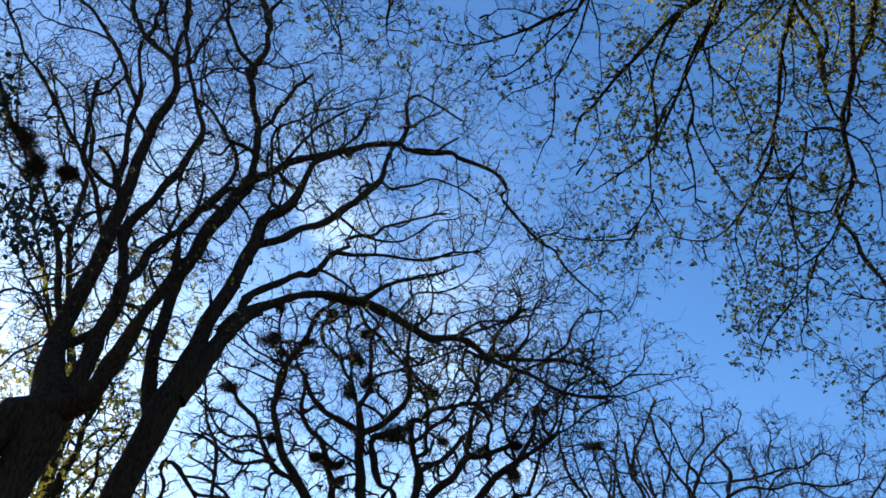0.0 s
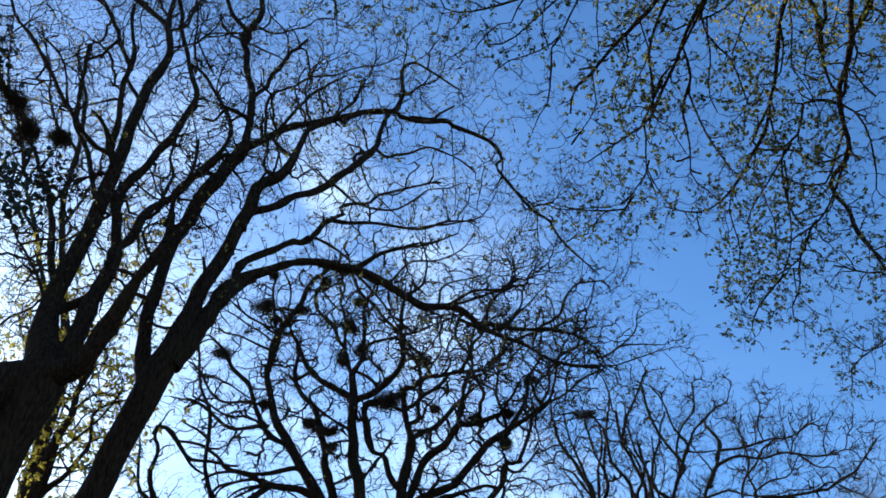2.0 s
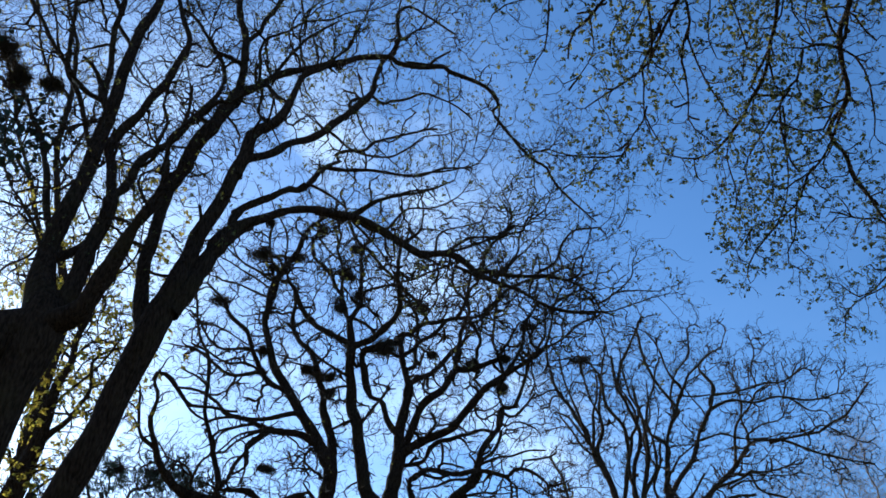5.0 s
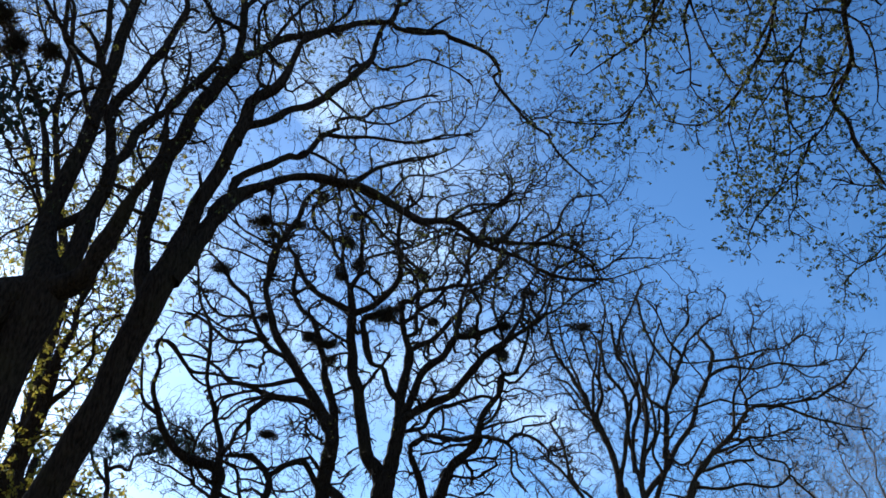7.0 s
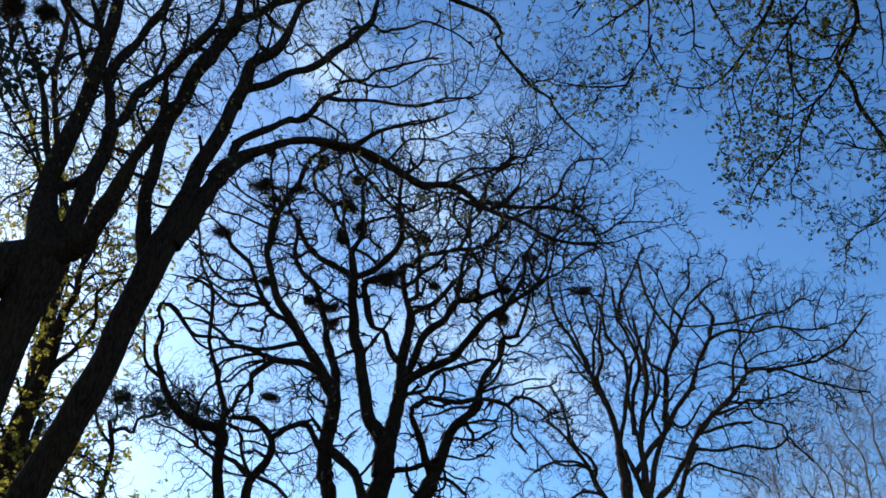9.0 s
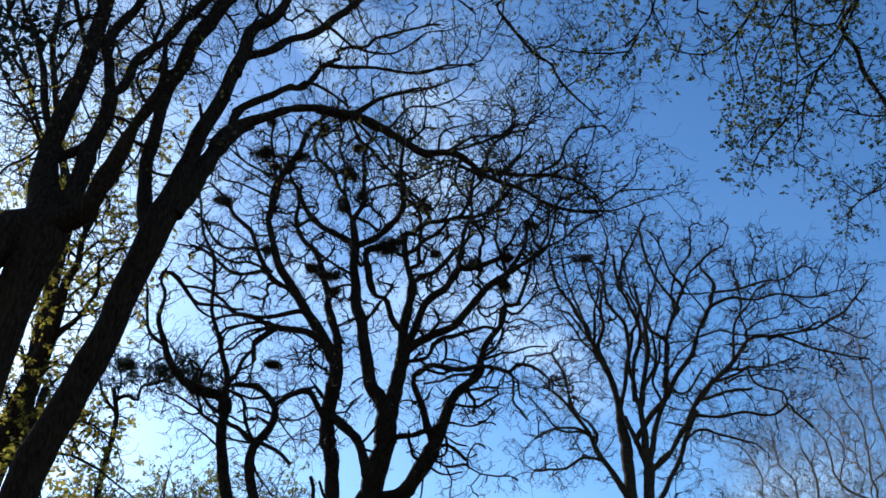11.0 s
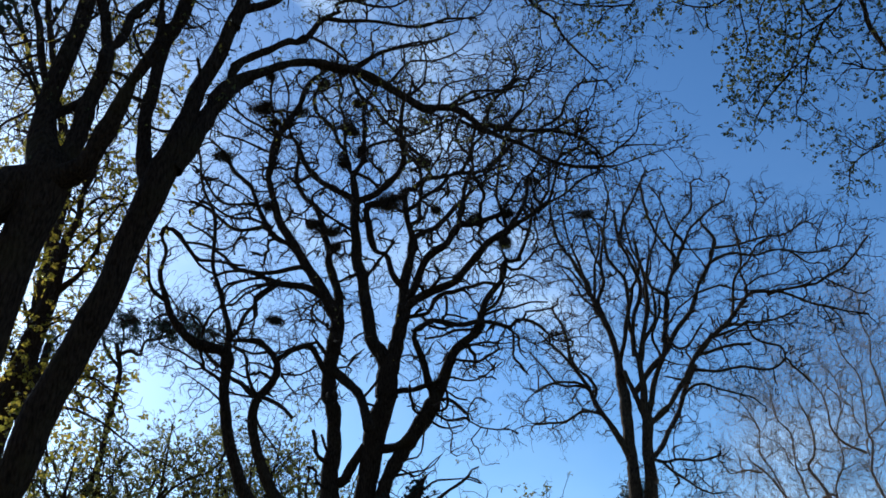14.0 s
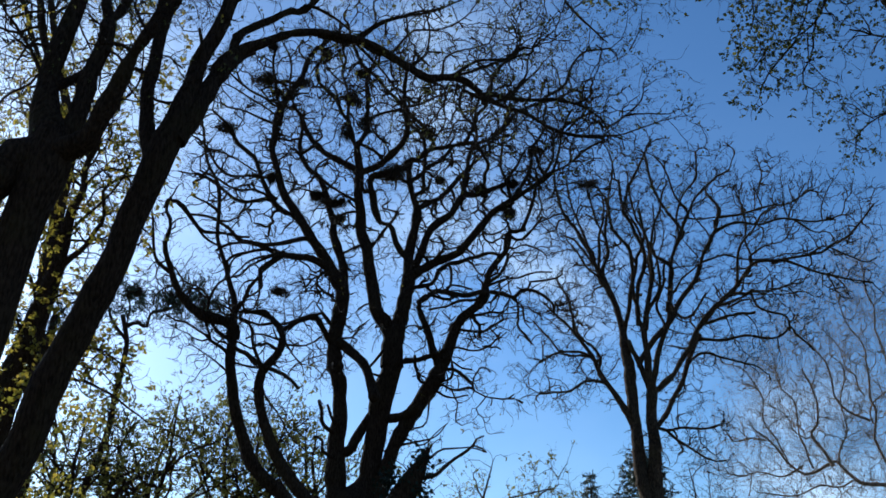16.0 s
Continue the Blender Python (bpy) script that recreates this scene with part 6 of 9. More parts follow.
add(nesting_plan, "limb", 0.065, 0.046, (-0.58, 0.00, 13.39), (-0.65, 0.00, 13.89), (-0.83, 0.15, 14.41), (-0.95, 0.28, 14.91), (-1.14, 0.39, 15.29), (-1.27, 0.50, 15.74), (-1.58, 0.65, 16.23), (-1.90, 0.79, 16.74), (-2.03, 0.88, 17.10), (-1.91, 1.00, 17.57))
add(nesting_plan, "limb", 0.039, 0.039, (-0.07, 0.00, 9.74), (-0.16, 0.00, 10.24), (-0.14, 0.09, 10.55), (-0.20, 0.18, 10.95), (0.05, 0.33, 11.55), (0.43, 0.50, 12.16))
add(nesting_plan, "limb", 0.050, 0.035, (-0.74, 0.08, 14.15), (-0.81, 0.14, 14.36), (-0.94, 0.35, 15.23), (-1.05, 0.57, 16.13), (-1.18, 0.73, 16.83), (-1.12, 0.85, 17.36), (-1.33, 1.00, 18.00))
add(nesting_plan, "limb", 0.057, 0.042, (-0.58, 0.00, 13.39), (-0.65, 0.00, 13.89), (-0.22, 0.00, 13.78), (0.03, 0.00, 13.54))
add(nesting_plan, "limb", 0.047, 0.031, (-0.46, 0.00, 11.72), (-0.52, 0.00, 12.22), (-0.87, 0.00, 12.47), (-1.21, -0.00, 12.69), (-1.48, 0.00, 12.93), (-1.67, 0.00, 13.03))
add(nesting_plan, "limb", 0.040, 0.029, (-0.40, 0.00, 11.39), (-0.48, 0.00, 11.89), (-0.82, -0.17, 11.81), (-1.00, -0.32, 11.61), (-1.07, -0.50, 11.25))
add(nesting_plan, "limb", 0.046, 0.029, (-0.19, 0.00, 10.40), (-0.28, 0.00, 10.90), (-0.52, -0.18, 10.83), (-0.74, -0.41, 10.63), (-0.83, -0.50, 10.56))
add(nesting_plan, "limb", 0.250, 0.095, (0.43, 0.00, 7.85, 0.227), (0.43, 0.00, 8.35, 0.229), (0.60, 0.07, 8.93, 0.192), (0.72, 0.13, 9.55, 0.174), (0.80, 0.18, 10.10, 0.169), (0.78, 0.24, 10.66, 0.143), (0.83, 0.29, 11.24, 0.116), (0.89, 0.34, 11.75, 0.110), (0.95, 0.39, 12.23, 0.111), (0.88, 0.42, 12.62, 0.082), (0.77, 0.46, 13.07, 0.075), (0.70, 0.50, 13.52, 0.068))
add(nesting_plan, "limb", 0.123, 0.029, (0.76, 0.16, 9.86, 0.112), (0.79, 0.19, 10.15, 0.113), (1.02, 0.11, 10.34, 0.113), (1.37, -0.01, 10.50, 0.106), (1.86, -0.16, 10.71, 0.098), (2.29, -0.30, 10.96, 0.091), (2.57, -0.42, 11.29, 0.091), (2.85, -0.55, 11.62, 0.084), (3.13, -0.64, 11.79, 0.077), (3.41, -0.73, 11.92, 0.070), (3.71, -0.83, 12.09, 0.063), (3.97, -0.92, 12.25, 0.056), (4.14, -0.99, 12.43, 0.042), (4.39, -1.07, 12.56, 0.035), (4.80, -1.20, 12.73, 0.028), (5.35, -1.39, 13.10, 0.028), (5.70, -1.50, 13.23, 0.021))
add(nesting_plan, "limb", 0.116, 0.041, (0.79, 0.18, 10.05, 0.105), (0.79, 0.21, 10.34, 0.106), (1.07, 0.13, 10.77, 0.100), (1.25, 0.05, 11.20, 0.100), (1.41, 0.00, 11.50, 0.100), (1.65, -0.05, 11.71, 0.101), (1.88, -0.09, 11.85, 0.093), (2.04, -0.14, 12.12, 0.087), (2.19, -0.19, 12.34, 0.080), (2.52, -0.24, 12.36, 0.072), (2.82, -0.29, 12.48, 0.072), (3.17, -0.35, 12.61, 0.058), (3.28, -0.39, 12.84, 0.043), (3.50, -0.44, 13.07, 0.036), (3.69, -0.50, 13.41, 0.029))
add(nesting_plan, "limb", 0.089, 0.048, (0.91, 0.35, 11.89, 0.081), (0.94, 0.38, 12.18, 0.081), (1.16, 0.51, 12.48, 0.075), (1.50, 0.70, 12.77, 0.075), (1.81, 0.88, 13.13, 0.069), (2.12, 1.09, 13.60, 0.070), (2.30, 1.24, 13.99, 0.063), (2.44, 1.44, 14.58, 0.056), (2.56, 1.66, 15.29, 0.049), (2.57, 1.86, 15.94, 0.042), (2.45, 2.00, 16.37, 0.034))
add(nesting_plan, "limb", 0.064, 0.063, (2.04, -0.14, 12.11), (2.17, -0.18, 12.32), (2.22, 0.12, 12.79), (2.26, 0.50, 13.43))
add(nesting_plan, "limb", 0.083, 0.046, (0.74, 0.48, 13.23, 0.075), (0.70, 0.50, 13.52, 0.076), (0.72, 0.57, 13.77, 0.076), (0.93, 0.63, 13.83, 0.069), (1.11, 0.71, 14.11, 0.070), (1.36, 0.80, 14.38, 0.062), (1.73, 0.92, 14.52, 0.063), (2.21, 1.06, 14.70, 0.055), (2.69, 1.20, 14.88, 0.048), (3.19, 1.35, 15.20, 0.040), (3.62, 1.50, 15.71, 0.033))
add(nesting_plan, "limb", 0.057, 0.046, (0.92, 0.40, 12.37), (0.87, 0.42, 12.66), (1.10, 0.55, 12.89), (1.13, 0.73, 13.48), (1.19, 0.86, 13.91), (1.15, 1.04, 14.52), (1.02, 1.20, 15.07), (0.73, 1.36, 15.52), (0.56, 1.50, 16.00))
add(nesting_plan, "limb", 0.101, 0.091, (0.79, 0.22, 10.44, 0.092), (0.79, 0.25, 10.73, 0.093), (0.48, 0.15, 11.07, 0.079), (0.36, 0.05, 11.52, 0.072), (0.16, 0.00, 11.54, 0.065), (-0.05, -0.05, 11.63, 0.072), (-0.17, -0.12, 11.92, 0.094), (-0.17, -0.21, 12.31, 0.094), (-0.22, -0.28, 12.65, 0.094), (-0.12, -0.33, 12.84, 0.102), (0.28, -0.41, 12.86, 0.087), (0.66, -0.50, 12.96, 0.065))
add(nesting_plan, "limb", 0.066, 0.055, (0.82, 0.44, 12.85), (0.76, 0.47, 13.14), (1.00, 0.56, 13.35), (1.15, 0.67, 13.69), (1.35, 0.76, 13.94), (1.55, 0.85, 14.12), (1.89, 1.00, 14.50))
add(nesting_plan, "limb", 0.074, 0.027, (3.08, -0.62, 11.76), (3.36, -0.71, 11.90), (3.68, -0.36, 12.66), (3.93, -0.02, 13.39), (4.09, 0.26, 14.05), (4.40, 0.65, 14.96), (4.56, 1.00, 15.85))
add(nesting_plan, "limb", 0.032, 0.031, (0.37, 0.05, 11.50), (0.20, 0.01, 11.54), (0.31, 0.00, 11.82), (0.45, 0.00, 12.00))
add(nesting_plan, "limb", 0.052, 0.052, (1.28, 0.77, 14.29), (1.44, 0.83, 14.41), (1.21, 0.85, 14.96), (0.80, 0.88, 15.49), (0.39, 0.90, 15.94), (-0.05, 0.93, 16.48), (-0.48, 0.96, 17.12), (-0.83, 0.98, 17.66), (-1.07, 1.00, 18.21))
add(nesting_plan, "limb", 0.044, 0.034, (0.69, 0.88, 15.60), (0.53, 0.89, 15.78), (1.02, 0.79, 15.86), (1.42, 0.70, 16.03), (1.90, 0.60, 16.15), (2.37, 0.50, 16.31))
add(nesting_plan, "limb", 0.042, 0.032, (-0.40, 0.26, 14.77), (-0.40, 0.32, 14.99), (-0.09, 0.22, 15.03), (0.23, 0.11, 15.06), (0.54, 0.00, 15.03))
add(nesting_plan, "limb", 0.044, 0.034, (2.41, 1.39, 14.44), (2.46, 1.47, 14.69), (2.86, 1.48, 14.83), (3.19, 1.49, 15.12), (3.52, 1.50, 15.26))
add(nesting_plan, "limb", 0.056, 0.025, (3.08, -0.62, 11.76), (3.36, -0.71, 11.90), (3.17, -0.49, 12.94), (3.13, -0.33, 13.72), (3.31, -0.15, 14.53), (3.50, 0.00, 15.27))
add(nesting_plan, "limb", 0.041, 0.029, (0.94, 0.38, 12.18), (0.91, 0.41, 12.47), (1.31, 0.41, 12.53), (1.36, 0.11, 12.08), (1.65, -0.31, 11.66), (1.86, -0.60, 11.62))
add(nesting_plan, "limb", 0.043, 0.024, (3.99, -0.92, 12.27), (4.22, -1.01, 12.47), (4.49, -1.01, 13.13), (4.75, -1.00, 13.81), (4.96, -1.00, 14.41))
add(nesting_plan, "limb", 0.037, 0.022, (2.35, -0.33, 11.03), (2.55, -0.41, 11.27), (2.56, -0.49, 10.94), (2.86, -0.59, 10.79), (3.07, -0.66, 10.91), (3.26, -0.73, 10.78), (3.33, -0.78, 10.58), (3.63, -0.88, 10.68), (3.94, -1.00, 10.44))
add(nesting_plan, "limb", 0.054, 0.039, (1.06, 0.09, 10.36), (1.35, 0.00, 10.49), (1.61, -0.37, 10.77), (1.56, -0.60, 10.97))
add(nesting_plan, "limb", 0.052, 0.034, (2.03, 1.00, 14.63), (2.22, 1.06, 14.71), (2.46, 1.04, 15.41), (2.87, 1.03, 15.87), (3.20, 1.01, 16.44), (3.61, 1.00, 16.63))
add(nesting_plan, "limb", 0.053, 0.035, (3.03, 1.30, 15.10), (3.21, 1.35, 15.22), (3.70, 1.39, 15.83), (4.29, 1.43, 16.24), (4.97, 1.47, 16.47), (5.57, 1.50, 16.79))
add(nesting_plan, "limb", 0.045, 0.034, (2.56, 1.74, 15.53), (2.57, 1.82, 15.79), (2.15, 1.49, 16.19), (2.23, 1.23, 16.60), (2.64, 1.00, 16.63))
add(nesting_plan, "limb", 0.039, 0.032, (3.90, -0.89, 12.21), (4.13, -0.98, 12.42), (4.60, -0.47, 13.98), (5.04, -0.24, 14.56), (5.63, -0.00, 14.99))
add(nesting_plan, "limb", 0.047, 0.025, (-2.90, 0.38, 14.18), (-2.92, 0.40, 14.92), (-3.22, 0.33, 14.99), (-3.52, 0.25, 15.07), (-3.82, 0.17, 15.13), (-4.19, 0.08, 15.14), (-4.42, 0.00, 15.36))
add(nesting_plan, "limb", 0.047, 0.025, (-2.93, 0.40, 14.67), (-2.82, 0.42, 15.40), (-3.09, 0.26, 15.41), (-3.38, 0.06, 15.56), (-3.66, -0.14, 15.72), (-3.94, -0.33, 15.84), (-4.16, -0.50, 15.98))
add(nesting_plan, "limb", 0.041, 0.027, (-2.89, 0.41, 15.16), (-2.63, 0.43, 15.85), (-2.62, 0.21, 16.16), (-2.58, 0.03, 16.42), (-2.63, -0.19, 16.73), (-2.76, -0.40, 16.99))
add(nesting_plan, "limb", 0.034, 0.025, (-2.93, 0.40, 14.67), (-2.82, 0.42, 15.40), (-3.16, 0.19, 15.53), (-3.52, -0.02, 15.57), (-3.80, -0.23, 15.75), (-3.94, -0.40, 16.00))
add(nesting_plan, "limb", 0.062, 0.048, (0.73, 0.13, 9.57), (0.76, 0.16, 9.86), (1.24, 0.07, 9.93), (1.47, 0.00, 10.02), (1.57, -0.08, 10.29), (1.77, -0.14, 10.40), (2.03, -0.21, 10.38), (2.21, -0.27, 10.51), (2.49, -0.34, 10.60), (2.76, -0.42, 10.67), (3.03, -0.50, 10.53))
add(nesting_plan, "bare_limb", 0.042, 0.027, (1.63, -0.10, 10.33), (1.76, -0.13, 10.40), (1.83, -0.36, 9.90), (1.72, -0.52, 9.58), (1.45, -0.70, 9.43))
add(nesting_plan, "limb", 0.035, 0.027, (-2.45, 0.45, 16.31), (-2.21, 0.47, 17.01), (-2.46, 0.20, 17.23), (-2.33, 0.00, 17.42))
add(nesting_plan, "limb", 0.354, 0.039, (-0.27, 0.00, 4.23, 0.322), (-0.28, 0.00, 4.30, 0.322), (0.04, 0.00, 4.31, 0.322), (0.19, -0.06, 4.99, 0.201), (0.45, -0.12, 5.68, 0.159), (0.98, -0.21, 6.73, 0.181), (1.43, -0.28, 7.41, 0.196), (1.63, -0.31, 7.82, 0.165), (1.80, -0.34, 8.22, 0.139), (1.93, -0.37, 8.59, 0.120), (2.10, -0.40, 8.86, 0.107), (2.46, -0.43, 9.11, 0.101), (2.57, -0.44, 9.32, 0.094), (2.67, -0.46, 9.53, 0.095), (2.69, -0.48, 9.82, 0.075), (2.77, -0.50, 10.10, 0.075), (3.15, -0.54, 10.54, 0.062), (3.26, -0.56, 10.83, 0.048), (3.29, -0.58, 11.10, 0.042), (3.23, -0.60, 11.35, 0.028))
add(nesting_plan, "bare_limb", 0.103, 0.114, (0.08, 0.00, 6.04, 0.103), (0.14, 0.00, 6.54, 0.104), (0.72, -0.31, 6.58, 0.109), (1.06, -0.60, 6.71, 0.114))
add(nesting_plan, "limb", 0.108, 0.073, (1.35, -0.27, 7.29, 0.098), (1.55, -0.30, 7.66, 0.098), (1.40, -0.53, 8.02, 0.085), (1.29, -0.76, 8.35, 0.078), (1.17, -0.99, 8.67, 0.072), (1.08, -1.15, 8.90, 0.058), (1.14, -1.26, 9.07, 0.052), (1.36, -1.40, 9.12, 0.052))
add(nesting_plan, "limb", 0.073, 0.063, (0.29, 0.00, 7.36), (0.43, 0.00, 7.85), (0.99, -0.27, 7.89), (1.39, -0.55, 7.97), (1.74, -0.80, 8.04))
add(nesting_plan, "bare_limb", 0.039, 0.032, (1.35, -0.27, 7.29), (1.11, -0.59, 7.37), (1.05, -0.97, 7.60), (1.01, -1.20, 7.73))
add(nesting_plan, "bare_limb", 0.045, 0.032, (1.20, -0.24, 7.06), (1.43, -0.28, 7.41), (1.83, -0.59, 7.45), (1.83, -0.99, 7.64), (1.77, -1.20, 7.73))
add(nesting_plan, "bare_limb", 0.033, 0.019, (1.61, -0.31, 7.79), (1.78, -0.34, 8.18), (2.26, -0.73, 8.02), (2.63, -1.10, 8.01), (2.92, -1.50, 8.17))
add(nesting_plan, "bare_limb", 0.026, 0.019, (2.55, -1.01, 8.01), (2.62, -1.09, 8.01), (2.75, -1.28, 7.87), (2.91, -1.50, 7.79))
add(nesting_plan, "bare_limb", 0.039, 0.018, (1.20, -0.24, 7.06), (1.43, -0.28, 7.41), (1.79, -0.73, 6.93), (1.99, -1.11, 6.75), (2.18, -1.50, 6.75))
add(nesting_plan, "limb", 0.035, 0.027, (1.20, -0.24, 7.06), (1.43, -0.28, 7.41), (1.92, -0.60, 7.13), (2.17, -0.94, 7.08), (2.33, -1.20, 6.93))
add(nesting_plan, "limb", 0.044, 0.027, (1.88, -0.36, 8.45), (2.07, -0.39, 8.82), (2.51, -0.75, 8.84), (2.79, -1.00, 8.86), (3.01, -1.20, 8.74))
add(nesting_plan, "limb", 0.044, 0.027, (1.78, -0.34, 8.18), (1.93, -0.37, 8.58), (2.31, -0.68, 8.48), (2.57, -0.92, 8.42), (2.82, -1.20, 8.51), (3.01, -1.40, 8.53))
add(nesting_plan, "bare_limb", 0.032, 0.012, (0.46, -0.12, 5.69), (0.64, -0.15, 6.07), (1.15, -0.46, 5.88), (1.44, -0.81, 6.03), (1.74, -1.20, 6.21))
add(nesting_plan, "bare_limb", 0.032, 0.019, (0.58, -0.14, 5.95), (0.77, -0.18, 6.33), (1.21, -0.46, 6.45), (1.34, -0.79, 6.74), (1.41, -1.00, 6.91))
add(nesting_plan, "bare_limb", 0.026, 0.019, (1.49, -0.29, 7.54), (1.67, -0.32, 7.92), (2.04, -0.77, 7.61), (2.28, -1.20, 7.41))
add(nesting_plan, "limb", 0.067, 0.039, (2.50, -0.43, 9.18), (2.67, -0.46, 9.56), (3.08, -0.35, 9.55), (3.36, -0.27, 9.49), (3.66, -0.17, 9.72), (4.00, -0.08, 9.69), (4.24, 0.00, 9.54))
add(nesting_plan, "bare_limb", 0.034, 0.021, (3.59, -0.20, 9.67), (3.68, -0.17, 9.72), (3.74, -0.14, 9.93), (4.08, -0.09, 9.98), (4.45, -0.04, 10.15), (4.60, 0.00, 10.40))
add(nesting_plan, "bare_limb", 0.047, 0.021, (2.56, -0.44, 9.30), (2.68, -0.47, 9.70), (2.98, -0.46, 9.85), (3.22, -0.45, 9.90), (3.50, -0.44, 9.88), (3.85, -0.42, 10.02), (4.26, -0.40, 10.12))
add(nesting_plan, "limb", 0.052, 0.039, (2.56, -0.44, 9.30), (2.68, -0.47, 9.70), (2.96, -0.37, 9.98), (3.15, -0.28, 10.35), (3.25, -0.20, 10.69))
add(nesting_plan, "limb", 0.068, 0.039, (3.20, -0.55, 10.67), (3.29, -0.58, 11.08), (3.59, -0.68, 11.11), (3.73, -0.79, 11.40), (3.81, -0.90, 11.72), (3.89, -1.00, 12.01))
add(nesting_plan, "limb", 0.039, 0.029, (3.28, -0.58, 11.01), (3.31, -0.59, 11.08), (3.54, -0.70, 10.84), (3.85, -0.87, 11.07), (4.05, -1.00, 11.31))
add(nesting_plan, "bare_limb", 0.067, 0.058, (2.50, -0.43, 9.18), (2.67, -0.46, 9.56), (2.20, -0.77, 9.31), (1.85, -1.01, 9.28), (1.48, -1.28, 9.19), (1.21, -1.50, 8.97))
add(nesting_plan, "bare_limb", 0.047, 0.026, (2.29, -0.41, 8.99), (2.56, -0.44, 9.30), (2.12, -0.70, 9.19), (1.72, -0.96, 8.91), (1.33, -1.20, 8.84))
add(nesting_plan, "bare_limb", 0.040, 0.019, (1.95, -0.95, 9.29), (1.85, -1.02, 9.28), (1.78, -1.16, 9.46), (2.04, -1.33, 9.39), (2.30, -1.50, 9.22))
add(nesting_plan, "bare_limb", 0.114, 0.126, (-0.92, 0.15, 7.79, 0.114), (-0.94, 0.18, 8.53, 0.116), (-0.49, -0.08, 8.15, 0.114), (-0.18, -0.36, 7.71, 0.111), (-0.02, -0.58, 7.30, 0.116), (0.10, -0.80, 6.92, 0.126))
add(nesting_plan, "bare_limb", 0.033, 0.032, (0.21, 0.00, 7.04), (0.33, 0.00, 7.52), (-0.06, 0.00, 7.68), (0.09, -0.38, 7.84), (0.27, -0.80, 8.00))
add(nesting_plan, "bare_limb", 0.057, 0.044, (-0.73, 0.05, 5.35), (-0.77, 0.08, 6.08), (-1.00, -0.33, 6.29), (-1.04, -0.74, 6.57), (-1.09, -1.00, 6.75))
add(nesting_plan, "bare_limb", 0.045, 0.031, (-0.75, 0.06, 5.59), (-0.76, 0.09, 6.33), (-0.92, -0.44, 6.55), (-0.90, -1.00, 6.66))
add(nesting_plan, "bare_limb", 0.050, 0.031, (-0.69, 0.02, 4.85), (-0.75, 0.06, 5.59), (-1.00, -0.44, 5.76), (-1.01, -0.73, 5.92), (-1.15, -1.00, 5.97))
add(nesting_plan, "bare_limb", 0.151, 0.117, (-0.71, 0.04, 5.10, 0.151), (-0.77, 0.07, 5.84, 0.154), (-0.47, 0.05, 5.90, 0.129), (-0.25, 0.03, 6.24, 0.116), (-0.03, 0.00, 6.66, 0.117))
add(nesting_plan, "limb", 0.037, 0.028, (-0.92, 0.15, 7.79), (-0.94, 0.18, 8.53), (-0.48, 0.10, 8.58), (-0.35, 0.00, 8.87))
add(nesting_plan, "limb", 0.034, 0.022, (-2.85, 0.41, 15.04), (-3.26, 0.35, 15.42), (-3.68, 0.35, 15.69), (-4.09, 0.34, 15.97), (-4.41, 0.36, 16.18))
add(nesting_plan, "limb", 0.034, 0.034, (-2.85, 0.38, 15.43), (-3.02, 0.17, 16.04), (-3.08, 0.02, 16.50), (-3.04, -0.11, 16.94))
add(nesting_plan, "limb", 0.028, 0.028, (-1.87, 1.01, 17.54), (-1.68, 1.28, 17.34), (-1.45, 1.50, 17.23), (-1.26, 1.71, 17.14))
add(nesting_plan, "limb", 0.026, 0.011, (-1.13, 0.66, 16.59), (-1.02, 0.67, 16.88), (-0.79, 0.71, 17.11), (-0.55, 0.74, 17.34))
add(nesting_plan, "limb", 0.026, 0.011, (0.12, 0.92, 16.28), (0.28, 0.69, 16.61), (0.21, 0.47, 16.93), (0.13, 0.24, 17.25))
add(nesting_plan, "limb", 0.026, 0.011, (1.18, 0.77, 15.89), (1.10, 0.60, 16.15), (1.34, 0.49, 16.27), (1.64, 0.39, 16.39))
add(nesting_plan, "limb", 0.024, 0.020, (-3.15, -0.30, 12.97), (-3.49, -0.49, 13.11), (-3.83, -0.68, 13.25), (-3.99, -0.80, 13.26))
add(nesting_plan, "limb", 0.026, 0.011, (-2.31, 1.20, 14.26), (-2.42, 1.22, 14.21), (-2.59, 1.02, 14.37), (-2.72, 0.82, 14.52), (-2.81, 0.62, 14.67))
add(nesting_plan, "limb", 0.034, 0.021, (-1.86, 1.05, 13.62), (-1.92, 1.07, 13.58), (-2.13, 1.01, 13.37), (-2.41, 0.88, 13.30), (-2.62, 0.72, 13.30))
add(nesting_plan, "limb", 0.034, 0.021, (-1.52, 0.91, 12.99), (-1.71, 0.91, 12.97), (-1.92, 0.86, 12.94), (-2.22, 0.77, 12.98), (-2.43, 0.68, 13.01))
add(nesting_plan, "limb", 0.017, 0.010, (-0.54, -0.00, 12.56), (-0.73, -0.10, 12.83), (-0.84, -0.20, 13.11), (-1.06, -0.24, 13.26), (-1.21, -0.28, 13.40))
add(nesting_plan, "limb", 0.043, 0.021, (2.30, 1.24, 13.99), (2.36, 1.25, 13.96), (2.67, 1.05, 14.11), (2.98, 0.84, 14.26), (3.28, 0.64, 14.40), (3.58, 0.46, 14.48))
add(nesting_plan, "limb", 0.031, 0.020, (4.19, -0.92, 12.62), (4.12, -0.95, 12.68), (4.06, -1.00, 12.89), (4.20, -1.08, 13.17), (4.49, -1.13, 13.39), (4.57, -1.21, 13.67))
